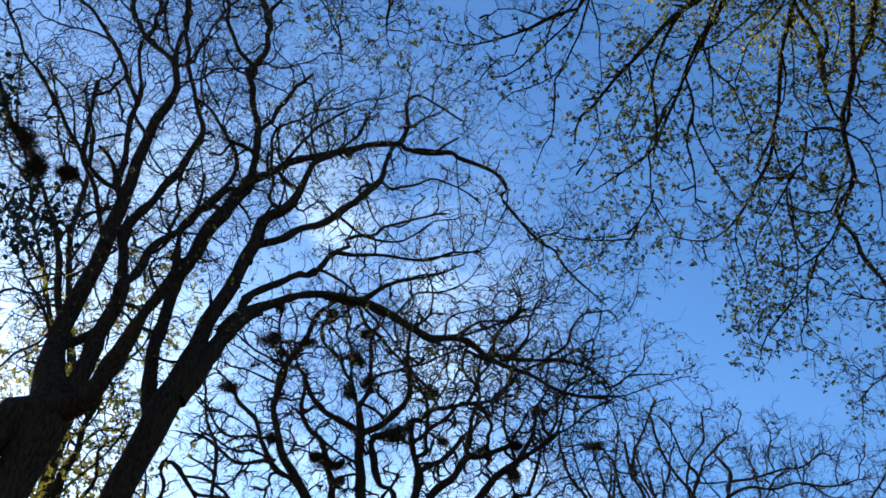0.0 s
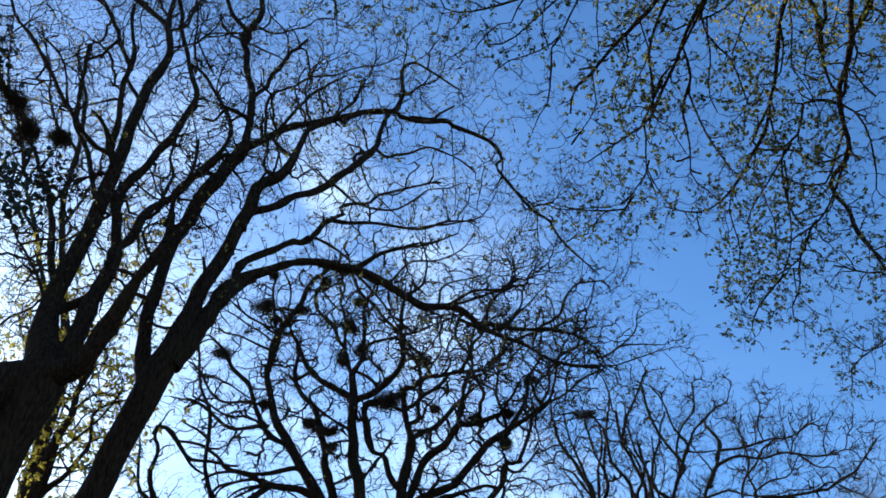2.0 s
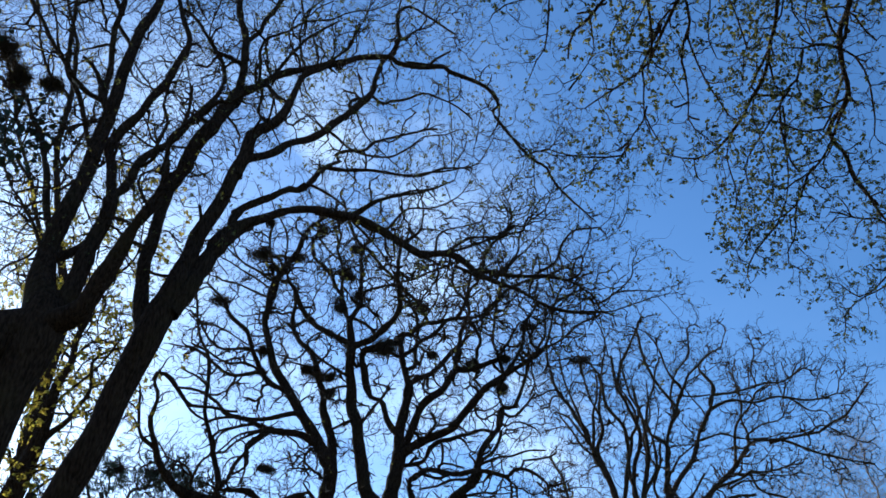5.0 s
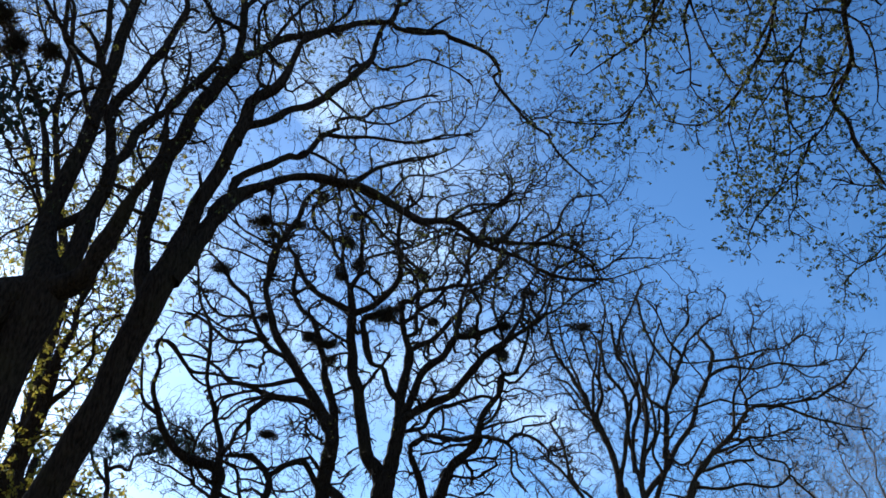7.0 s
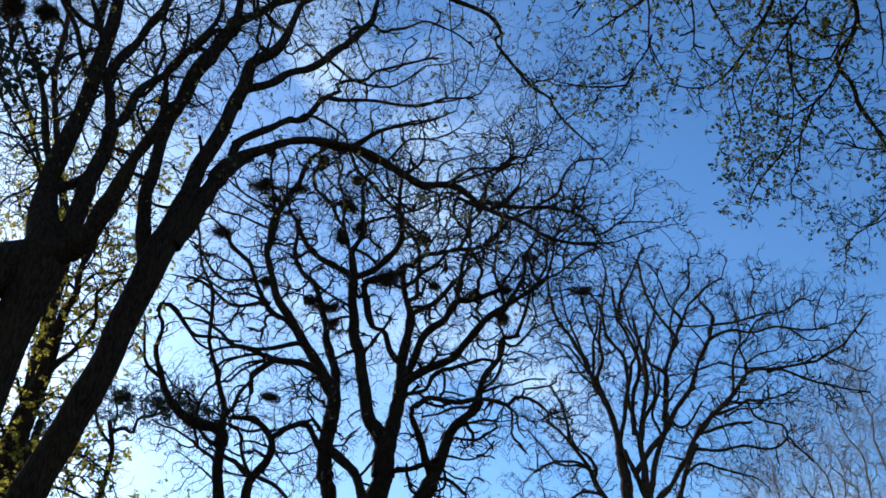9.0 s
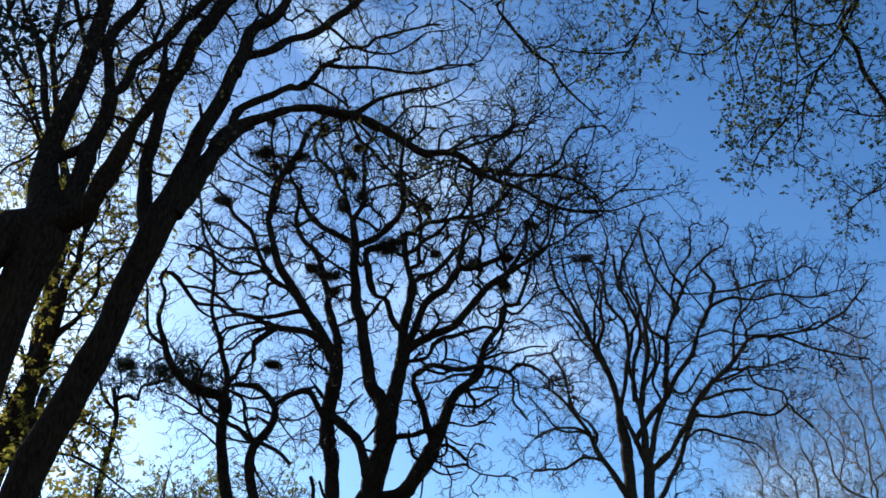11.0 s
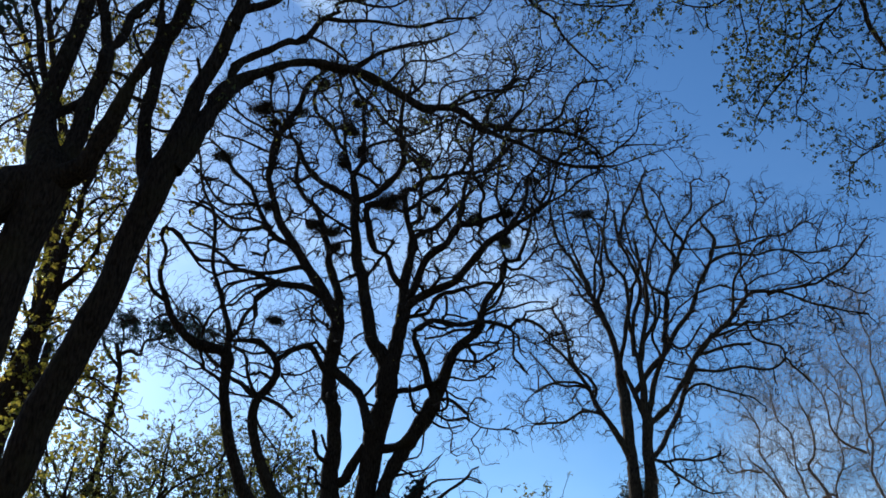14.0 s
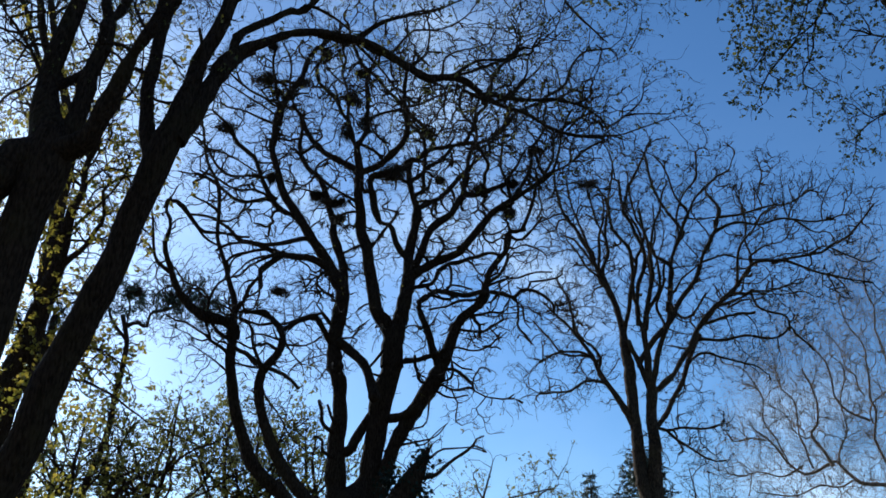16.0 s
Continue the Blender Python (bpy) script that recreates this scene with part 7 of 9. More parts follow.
add(nesting_plan, "limb", 0.053, 0.022, (2.91, 1.03, 15.94), (2.74, 0.97, 16.06), (3.03, 0.69, 16.60), (3.35, 0.50, 16.95), (3.59, 0.34, 17.23), (3.75, 0.21, 17.43), (3.74, 0.06, 17.70), (3.58, -0.10, 17.98))
add(nesting_plan, "limb", 0.035, 0.022, (3.03, 0.69, 16.60), (2.78, 0.51, 16.77), (2.62, 0.36, 16.85))
add(nesting_plan, "limb", 0.026, 0.011, (3.73, 0.23, 17.40), (3.79, 0.25, 17.36), (4.16, 0.40, 17.41), (4.51, 0.57, 17.41))
add(nesting_plan, "limb", 0.036, 0.024, (2.57, 1.86, 15.94), (2.65, 1.86, 15.94), (2.65, 1.68, 16.31), (2.40, 1.56, 16.53))
add(nesting_plan, "limb", 0.034, 0.021, (1.30, 0.78, 14.31), (1.27, 0.76, 14.35), (1.50, 0.56, 14.63), (1.73, 0.35, 14.95), (1.66, 0.13, 15.26))
add(nesting_plan, "limb", 0.034, 0.022, (1.73, 0.92, 14.52), (1.97, 0.76, 14.85), (1.89, 0.59, 15.20), (2.13, 0.42, 15.55))
add(nesting_plan, "limb", 0.032, 0.021, (0.63, -0.67, 13.77), (0.92, -0.70, 14.00), (1.21, -0.68, 14.10), (1.43, -0.74, 14.41))
add(nesting_plan, "limb", 0.024, 0.020, (0.27, -0.37, 13.33), (0.20, -0.66, 13.60), (-0.01, -0.88, 13.72), (-0.07, -1.09, 13.83))
add(nesting_plan, "limb", 0.025, 0.022, (0.35, 0.07, 15.04), (0.19, 0.11, 15.34), (-0.13, 0.21, 15.50), (-0.38, 0.41, 15.45))
add(nesting_plan, "limb", 0.033, 0.021, (0.75, 0.46, 13.07), (0.46, 0.22, 13.02), (0.40, 0.11, 12.70))
add(nesting_plan, "limb", 0.024, 0.021, (-0.43, 0.00, 11.50), (-0.73, 0.05, 11.68), (-0.81, 0.04, 12.00))
add(nesting_plan, "limb", 0.023, 0.010, (-0.26, 0.00, 10.79), (-0.05, 0.17, 10.71), (0.15, 0.24, 10.82), (0.29, 0.25, 11.06))
add(nesting_plan, "limb", 0.023, 0.010, (-0.12, 0.00, 10.02), (-0.35, -0.31, 10.11), (-0.46, -0.50, 9.96))
add(nesting_plan, "limb", 0.024, 0.021, (-1.83, 0.29, 11.59), (-1.64, 0.34, 11.83), (-1.44, 0.47, 11.89))
add(nesting_plan, "limb", 0.024, 0.021, (-2.50, 0.33, 12.60), (-2.27, 0.18, 12.82), (-2.34, 0.01, 13.07), (-2.47, -0.09, 13.18))
add(nesting_plan, "limb", 0.033, 0.021, (-1.42, 0.81, 12.48), (-1.22, 0.72, 12.78), (-0.99, 0.72, 12.86))
add(nesting_plan, "limb", 0.025, 0.021, (-1.54, 0.92, 13.06), (-1.30, 0.61, 13.15), (-1.12, 0.27, 13.30))
add(nesting_plan, "limb", 0.031, 0.020, (2.57, -0.42, 11.29), (2.77, -0.50, 11.10), (3.04, -0.66, 11.09), (3.24, -0.88, 11.21))
add(nesting_plan, "limb", 0.032, 0.020, (1.88, -0.09, 11.85), (1.65, -0.32, 11.97), (1.58, -0.58, 12.16))
add(nesting_plan, "limb", 0.024, 0.021, (1.41, 0.00, 11.50), (1.15, 0.17, 11.66), (1.07, 0.29, 11.96))
add(nesting_plan, "limb", 0.031, 0.020, (4.11, -0.99, 12.43), (4.03, -0.89, 11.99), (4.09, -0.83, 11.63), (3.94, -0.81, 11.33))
add(nesting_plan, "limb", 0.023, 0.020, (4.39, -1.07, 12.56), (4.47, -0.80, 12.28), (4.35, -0.57, 12.09))
add(nesting_plan, "limb", 0.031, 0.020, (4.80, -1.20, 12.73), (4.75, -1.21, 13.09), (4.91, -1.24, 13.49), (5.15, -1.24, 13.83))
add(nesting_plan, "limb", 0.024, 0.021, (0.89, 0.34, 11.75), (1.14, 0.54, 11.68), (1.28, 0.76, 11.54), (1.58, 0.93, 11.54))
add(nesting_plan, "limb", 0.023, 0.010, (0.63, 0.09, 9.09), (0.49, 0.06, 9.15), (0.76, -0.10, 9.31), (0.97, -0.15, 9.22))
add(nesting_plan, "bare_limb", 0.038, 0.016, (0.32, -0.20, 5.81), (0.57, -0.20, 5.90), (0.79, -0.20, 5.96), (1.14, -0.20, 6.06), (1.36, -0.20, 6.12), (1.56, -0.20, 6.26), (1.69, -0.20, 6.40))
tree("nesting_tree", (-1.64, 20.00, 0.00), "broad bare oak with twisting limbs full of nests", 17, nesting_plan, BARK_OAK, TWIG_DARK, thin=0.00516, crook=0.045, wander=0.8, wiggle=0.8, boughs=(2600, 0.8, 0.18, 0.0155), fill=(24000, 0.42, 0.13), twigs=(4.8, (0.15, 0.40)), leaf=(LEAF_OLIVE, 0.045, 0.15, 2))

bare_plan = []
add(bare_plan, "trunk", 0.431, 0.038, (0.00, 0.00, -0.10, 0.431), (0.04, 0.00, 3.76, 0.392), (0.05, 0.00, 4.86, 0.366), (0.05, 0.00, 5.83, 0.304), (0.14, 0.00, 6.32, 0.255), (0.19, -0.06, 7.33, 0.190), (0.20, -0.11, 8.19, 0.175), (0.24, -0.16, 9.07, 0.159), (0.23, -0.20, 9.79, 0.125), (0.24, -0.24, 10.52, 0.099), (0.26, -0.27, 11.08, 0.091), (0.38, -0.31, 11.84, 0.073), (0.51, -0.35, 12.52, 0.074), (0.64, -0.39, 13.21, 0.065), (0.64, -0.43, 14.01, 0.057), (0.51, -0.46, 14.73, 0.048), (0.39, -0.50, 15.46, 0.038))
add(bare_plan, "limb", 0.229, 0.053, (0.05, 0.00, 5.51, 0.218), (0.05, 0.00, 5.61, 0.219), (-0.19, 0.04, 6.33, 0.204), (-0.26, 0.09, 7.36, 0.199), (-0.30, 0.12, 8.16, 0.185), (-0.29, 0.17, 9.16, 0.188), (-0.27, 0.20, 9.91, 0.181), (-0.32, 0.23, 10.64, 0.156), (-0.40, 0.26, 11.43, 0.121), (-0.52, 0.29, 12.07, 0.103), (-0.72, 0.32, 12.85, 0.095), (-0.95, 0.34, 13.32, 0.086), (-1.10, 0.36, 13.79, 0.077), (-1.29, 0.39, 14.35, 0.078), (-1.54, 0.41, 14.90, 0.069), (-1.81, 0.43, 15.28, 0.059), (-2.02, 0.45, 15.73, 0.050), (-2.17, 0.47, 16.42, 0.050), (-2.29, 0.50, 17.17, 0.041))
add(bare_plan, "limb", 0.049, 0.038, (-0.70, 0.32, 12.79), (-0.95, 0.35, 13.35), (-1.24, 0.26, 13.70), (-1.53, 0.15, 14.18), (-1.86, 0.06, 14.56), (-2.13, 0.00, 14.68))
add(bare_plan, "limb", 0.109, 0.035, (-0.27, 0.09, 7.51, 0.104), (-0.30, 0.12, 8.12, 0.105), (-0.49, -0.02, 8.64, 0.097), (-0.77, -0.13, 9.00, 0.088), (-1.11, -0.26, 9.40, 0.080), (-1.37, -0.36, 9.74, 0.080), (-1.60, -0.49, 10.23, 0.062), (-1.87, -0.61, 10.68, 0.062), (-2.08, -0.69, 10.93, 0.054), (-2.39, -0.79, 11.27, 0.045), (-2.71, -0.89, 11.52, 0.036), (-3.07, -1.00, 11.86, 0.027))
add(bare_plan, "limb", 0.065, 0.046, (-1.23, -0.31, 9.57), (-1.39, -0.37, 9.79), (-1.31, -0.57, 10.04), (-1.46, -0.76, 10.27), (-1.76, -1.00, 10.49))
add(bare_plan, "limb", 0.056, 0.033, (-0.95, -0.20, 9.22), (-1.12, -0.26, 9.42), (-1.51, -0.56, 9.46), (-1.91, -0.83, 9.32), (-2.42, -1.23, 8.94), (-2.90, -1.59, 8.72), (-3.44, -2.00, 8.61))
add(bare_plan, "limb", 0.046, 0.034, (-1.46, -0.41, 9.95), (-1.58, -0.48, 10.19), (-2.10, -0.78, 10.25), (-2.76, -1.13, 10.19), (-3.34, -1.50, 9.71))
add(bare_plan, "limb", 0.047, 0.035, (-1.91, -0.62, 10.73), (-2.08, -0.69, 10.94), (-2.19, -0.81, 11.65), (-2.35, -0.91, 12.19), (-2.61, -1.00, 12.64))
add(bare_plan, "limb", 0.096, 0.049, (-0.30, 0.22, 10.37), (-0.36, 0.25, 10.98), (-0.26, 0.03, 11.77), (-0.13, -0.11, 12.31), (0.03, -0.30, 13.04), (-0.05, -0.51, 13.87), (-0.50, -0.73, 14.60), (-0.80, -1.00, 15.63))
add(bare_plan, "limb", 0.074, 0.030, (-0.70, 0.32, 12.79), (-0.95, 0.35, 13.35), (-0.78, 0.81, 15.03), (-0.43, 1.15, 16.32), (-0.68, 1.50, 17.69))
add(bare_plan, "bare_limb", 0.105, 0.082, (0.22, -0.14, 8.70), (0.24, -0.17, 9.20), (0.08, -0.11, 9.81), (-0.09, -0.05, 10.39), (-0.25, 0.00, 10.89))
add(bare_plan, "limb", 0.085, 0.049, (0.02, -0.09, 10.01, 0.081), (-0.01, -0.08, 10.12, 0.081), (0.36, -0.19, 10.71, 0.090), (0.75, -0.29, 11.17, 0.100), (1.14, -0.38, 11.62, 0.091), (1.45, -0.48, 12.17, 0.082), (1.86, -0.59, 12.72, 0.074), (2.18, -0.68, 13.28, 0.065), (2.51, -0.80, 13.94, 0.056), (2.79, -0.91, 14.62, 0.047), (2.94, -1.00, 15.24, 0.038))
add(bare_plan, "limb", 0.120, 0.038, (0.22, -0.14, 8.70, 0.114), (0.24, -0.17, 9.20, 0.115), (0.44, -0.24, 9.77, 0.098), (0.64, -0.33, 10.49, 0.090), (0.81, -0.39, 11.04, 0.081), (0.96, -0.45, 11.63, 0.082), (1.08, -0.53, 12.34, 0.064), (1.21, -0.61, 13.11, 0.056), (1.53, -0.73, 14.18, 0.056), (1.83, -0.81, 14.98, 0.047), (2.39, -0.91, 15.78, 0.038), (3.03, -1.00, 16.45, 0.029))
add(bare_plan, "limb", 0.085, 0.052, (0.24, -0.23, 10.20), (0.25, -0.25, 10.70), (0.07, -0.16, 11.41), (0.06, -0.10, 11.92), (0.26, 0.03, 12.98), (0.50, 0.16, 14.07), (0.32, 0.29, 15.21), (0.04, 0.37, 15.87), (0.02, 0.50, 17.13))
add(bare_plan, "limb", 0.065, 0.026, (2.56, -0.82, 14.07), (2.68, -0.86, 14.35), (3.18, -1.00, 14.51), (3.85, -1.19, 14.43), (4.54, -1.40, 14.54), (5.12, -1.57, 14.53), (5.83, -1.79, 14.34), (6.49, -2.00, 14.47))
add(bare_plan, "limb", 0.059, 0.029, (2.87, -0.95, 14.94), (2.94, -1.00, 15.24), (2.79, -0.53, 16.32), (3.86, 0.00, 17.30))
add(bare_plan, "limb", 0.064, 0.029, (1.14, -0.57, 12.71), (1.22, -0.62, 13.13), (0.62, -0.57, 14.15), (1.05, -0.53, 15.44), (1.46, -0.50, 16.56))
add(bare_plan, "limb", 0.092, 0.038, (0.22, -0.13, 8.54, 0.088), (0.24, -0.16, 9.04, 0.088), (0.68, -0.18, 9.42, 0.089), (1.08, -0.20, 9.88, 0.080), (1.50, -0.22, 10.43, 0.081), (1.85, -0.24, 11.01, 0.082), (2.07, -0.26, 11.37, 0.073), (2.47, -0.28, 11.76, 0.073), (2.89, -0.29, 12.20, 0.065), (3.42, -0.32, 12.79, 0.065), (4.01, -0.34, 13.39, 0.056), (5.30, -0.39, 13.62, 0.047), (6.33, -0.42, 13.97, 0.047), (7.32, -0.45, 14.46, 0.038), (8.41, -0.50, 15.64, 0.029))
add(bare_plan, "bare_limb", 0.061, 0.055, (0.22, -0.13, 8.54), (0.24, -0.16, 9.04), (0.82, -0.12, 9.44), (1.34, -0.07, 10.11), (1.75, -0.03, 10.74), (1.99, 0.00, 11.14))
add(bare_plan, "limb", 0.082, 0.074, (0.19, -0.07, 7.54), (0.20, -0.10, 8.04), (0.63, 0.05, 8.47), (1.00, 0.21, 8.91), (1.40, 0.44, 9.61), (1.71, 0.63, 10.23), (2.02, 0.82, 10.88), (2.36, 1.00, 11.45))
add(bare_plan, "limb", 0.066, 0.049, (1.66, -0.23, 10.70), (1.97, -0.25, 11.20), (2.41, -0.10, 11.53), (3.15, 0.16, 11.82), (4.14, 0.50, 12.09))
add(bare_plan, "limb", 0.060, 0.036, (2.16, 0.90, 11.12), (2.28, 0.96, 11.32), (2.92, 0.89, 11.29), (3.47, 0.83, 11.33), (4.77, 0.68, 11.26), (5.36, 0.61, 11.59), (5.89, 0.50, 10.77))
add(bare_plan, "limb", 0.065, 0.027, (3.01, -0.30, 12.33), (3.40, -0.32, 12.76), (3.60, -0.58, 13.94), (4.21, -0.79, 14.67), (4.82, -1.00, 15.41))
add(bare_plan, "limb", 0.057, 0.029, (2.20, -0.26, 11.50), (2.61, -0.28, 11.91), (4.05, 0.25, 12.66), (5.20, 0.66, 13.04), (6.15, 1.00, 13.39))
add(bare_plan, "limb", 0.059, 0.025, (4.67, -0.37, 13.50), (5.24, -0.38, 13.60), (5.76, -0.86, 13.00), (6.37, -1.40, 12.57), (7.00, -2.00, 12.12))
add(bare_plan, "limb", 0.048, 0.035, (1.64, 0.59, 10.09), (1.74, 0.65, 10.30), (2.07, 0.50, 10.61), (2.43, 0.39, 10.63), (2.80, 0.25, 10.40), (3.50, 0.00, 10.13))
add(bare_plan, "limb", 0.064, 0.033, (0.19, -0.07, 7.54), (0.20, -0.10, 8.04), (0.67, -0.30, 7.93), (0.99, -0.45, 8.02), (1.51, -0.71, 7.92), (2.11, -1.00, 7.97))
add(bare_plan, "limb", 0.055, 0.021, (0.48, -0.22, 7.98), (0.60, -0.27, 7.95), (0.83, -0.52, 7.57), (1.22, -0.84, 7.25), (1.60, -1.16, 6.93), (1.92, -1.40, 6.80))
add(bare_plan, "limb", 0.037, 0.022, (0.20, -0.09, 7.81), (0.20, -0.10, 7.94), (0.25, -0.63, 7.46), (0.20, -1.00, 7.13))
add(bare_plan, "limb", 0.081, 0.030, (-0.65, 0.31, 12.59), (-0.87, 0.34, 13.16), (-0.66, 0.49, 14.22), (-0.61, 0.61, 15.15), (-0.41, 0.74, 16.11), (-0.21, 0.86, 17.10), (0.01, 1.00, 18.24))
add(bare_plan, "limb", 0.054, 0.029, (-0.64, 0.53, 14.59), (-0.62, 0.57, 14.88), (-0.91, 0.38, 15.48), (-1.10, 0.20, 16.05), (-1.18, -0.00, 16.73))
add(bare_plan, "limb", 0.051, 0.027, (-0.65, 0.31, 12.59), (-0.87, 0.34, 13.16), (-1.40, 0.02, 13.49), (-1.79, -0.31, 14.07), (-2.12, -0.50, 14.29))
add(bare_plan, "limb", 0.036, 0.018, (2.43, -0.77, 13.79), (2.56, -0.82, 14.07), (2.23, -1.08, 14.53), (2.05, -1.30, 15.04), (2.41, -1.50, 15.36))
add(bare_plan, "limb", 0.051, 0.029, (2.76, -0.89, 14.54), (2.85, -0.94, 14.84), (3.68, -0.84, 15.07), (4.41, -0.75, 15.33), (5.15, -0.66, 15.55), (5.78, -0.58, 15.74), (6.38, -0.50, 16.23))
add(bare_plan, "limb", 0.029, 0.019, (4.23, -0.77, 15.27), (4.43, -0.75, 15.34), (4.49, -0.67, 16.03), (4.70, -0.57, 16.86), (4.73, -0.50, 17.51))
add(bare_plan, "limb", 0.058, 0.029, (3.01, -0.30, 12.33), (3.40, -0.32, 12.76), (3.83, -0.26, 13.26), (4.07, -0.21, 13.80), (3.98, -0.14, 14.57), (4.08, -0.06, 15.47), (4.06, 0.00, 16.17))
add(bare_plan, "limb", 0.044, 0.018, (3.99, -0.23, 13.63), (4.07, -0.21, 13.82), (4.57, -0.30, 14.18), (5.14, -0.39, 14.34), (5.58, -0.50, 14.92))
add(bare_plan, "limb", 0.037, 0.018, (5.97, -0.41, 13.85), (6.51, -0.43, 14.06), (7.06, -0.67, 13.59), (7.48, -0.86, 13.30), (7.85, -1.00, 13.44))
add(bare_plan, "limb", 0.043, 0.018, (2.10, -0.66, 13.14), (2.25, -0.71, 13.42), (3.20, -0.54, 13.65), (4.20, -0.36, 13.73), (5.44, -0.15, 13.93), (6.31, 0.00, 14.21))
add(bare_plan, "limb", 0.036, 0.017, (4.91, -1.51, 14.53), (5.12, -1.57, 14.53), (5.70, -1.54, 14.10), (6.16, -1.52, 14.07), (6.34, -1.50, 13.75))
add(bare_plan, "limb", 0.042, 0.018, (1.97, -0.25, 11.20), (2.34, -0.27, 11.63), (3.24, 0.09, 12.60), (4.31, 0.44, 12.74), (5.40, 0.79, 12.84), (6.10, 1.00, 13.07))
add(bare_plan, "limb", 0.056, 0.026, (-1.43, -0.39, 9.87), (-1.54, -0.45, 10.11), (-2.26, -0.63, 10.21), (-2.96, -0.84, 10.69), (-3.40, -1.00, 11.20))
add(bare_plan, "limb", 0.048, 0.027, (-1.86, -0.60, 10.66), (-2.03, -0.67, 10.87), (-2.13, -0.39, 11.81), (-2.25, -0.19, 12.48), (-2.47, 0.00, 13.07))
add(bare_plan, "limb", 0.059, 0.029, (1.75, -0.79, 14.76), (1.94, -0.83, 15.14), (1.48, -0.89, 15.79), (1.36, -0.95, 16.53), (1.03, -1.00, 17.17))
add(bare_plan, "limb", 0.067, 0.036, (0.27, -0.28, 11.20), (0.35, -0.31, 11.69), (0.64, -0.52, 12.35), (0.77, -0.78, 13.24), (0.51, -1.00, 13.95))
add(bare_plan, "limb", 0.057, 0.036, (0.72, -0.36, 10.77), (0.84, -0.40, 11.18), (0.61, -0.44, 11.89), (0.83, -0.47, 12.67), (1.03, -0.50, 13.36))
add(bare_plan, "limb", 0.062, 0.039, (0.16, 0.33, 15.59), (0.04, 0.37, 15.93), (0.47, 0.22, 16.97), (0.83, 0.10, 17.82), (1.18, 0.00, 18.47))
add(bare_plan, "limb", 0.059, 0.038, (1.50, -0.72, 14.09), (1.65, -0.76, 14.49), (1.10, -0.87, 15.70), (0.77, -0.92, 16.32), (0.66, -1.00, 17.39))
add(bare_plan, "limb", 0.058, 0.035, (0.98, -0.47, 11.73), (1.05, -0.51, 12.15), (1.27, -0.88, 11.43), (1.58, -1.08, 11.45), (1.97, -1.50, 11.95))
add(bare_plan, "limb", 0.078, 0.030, (0.08, -0.16, 11.38), (0.07, -0.12, 11.74), (0.13, 0.14, 13.02), (0.41, 0.32, 13.93), (0.66, 0.45, 14.64), (0.63, 0.62, 15.60), (0.45, 0.81, 16.60), (0.49, 1.00, 17.76))
add(bare_plan, "limb", 0.053, 0.029, (0.53, 0.38, 14.28), (0.64, 0.44, 14.59), (0.52, 0.46, 15.30), (0.23, 0.48, 15.98), (-0.01, 0.50, 16.55))
add(bare_plan, "limb", 0.064, 0.027, (0.27, -0.28, 11.20), (0.35, -0.31, 11.69), (0.57, -0.37, 12.81), (0.62, -0.41, 13.81), (0.89, -0.46, 14.63), (0.88, -0.50, 15.57))
add(bare_plan, "limb", 0.057, 0.029, (0.98, -0.47, 11.73), (1.05, -0.51, 12.15), (1.30, -0.51, 13.36), (1.61, -0.51, 14.39), (1.74, -0.50, 15.24), (2.04, -0.50, 16.12), (2.56, -0.50, 16.78), (2.58, -0.50, 17.70))
add(bare_plan, "limb", 0.061, 0.025, (-1.10, 0.36, 13.79), (-1.14, 0.38, 13.75), (-1.39, 0.03, 14.44), (-1.69, -0.28, 15.03), (-1.92, -0.55, 15.54), (-2.06, -0.82, 16.05), (-2.12, -1.05, 16.47))
add(bare_plan, "limb", 0.040, 0.025, (1.83, -0.81, 14.98), (1.75, -0.81, 14.98), (2.36, -0.78, 14.93), (2.84, -0.79, 14.99))
add(bare_plan, "limb", 0.028, 0.012, (5.91, -1.82, 14.36), (5.91, -1.78, 14.28), (5.85, -1.91, 14.72), (5.97, -2.00, 15.09), (6.18, -2.10, 15.45), (6.40, -2.12, 15.65))
add(bare_plan, "limb", 0.020, 0.012, (7.86, -0.48, 15.05), (8.00, -0.39, 14.87), (7.81, -0.73, 15.13), (7.62, -1.06, 15.38))
add(bare_plan, "limb", 0.029, 0.012, (4.96, -1.53, 14.55), (5.08, -1.64, 14.97), (5.39, -1.72, 15.34), (5.70, -1.81, 15.72))
add(bare_plan, "limb", 0.019, 0.012, (5.02, -1.59, 14.76), (4.88, -1.60, 14.78), (4.85, -1.74, 15.44), (4.81, -1.84, 16.02))
add(bare_plan, "limb", 0.020, 0.013, (4.91, 0.56, 12.94), (4.86, 0.38, 13.33), (4.94, 0.69, 12.94), (5.24, 0.92, 12.73), (5.58, 1.16, 12.51))
add(bare_plan, "limb", 0.040, 0.036, (4.05, 0.25, 12.66), (4.29, 0.34, 12.19), (4.72, 0.31, 11.98), (5.05, 0.28, 11.77), (5.15, 0.33, 11.39))
add(bare_plan, "limb", 0.039, 0.025, (3.15, -0.08, 12.19), (3.13, -0.02, 12.05), (3.63, 0.01, 12.26), (4.14, 0.07, 12.39), (4.46, 0.10, 12.60), (4.60, 0.04, 12.98))
add(bare_plan, "limb", 0.029, 0.012, (2.68, -0.27, 11.95), (2.91, -0.21, 11.49), (3.14, -0.10, 10.95), (3.27, -0.08, 10.57))
add(bare_plan, "limb", 0.029, 0.012, (3.69, 0.32, 11.98), (4.04, 0.44, 11.53), (4.19, 0.60, 11.00))
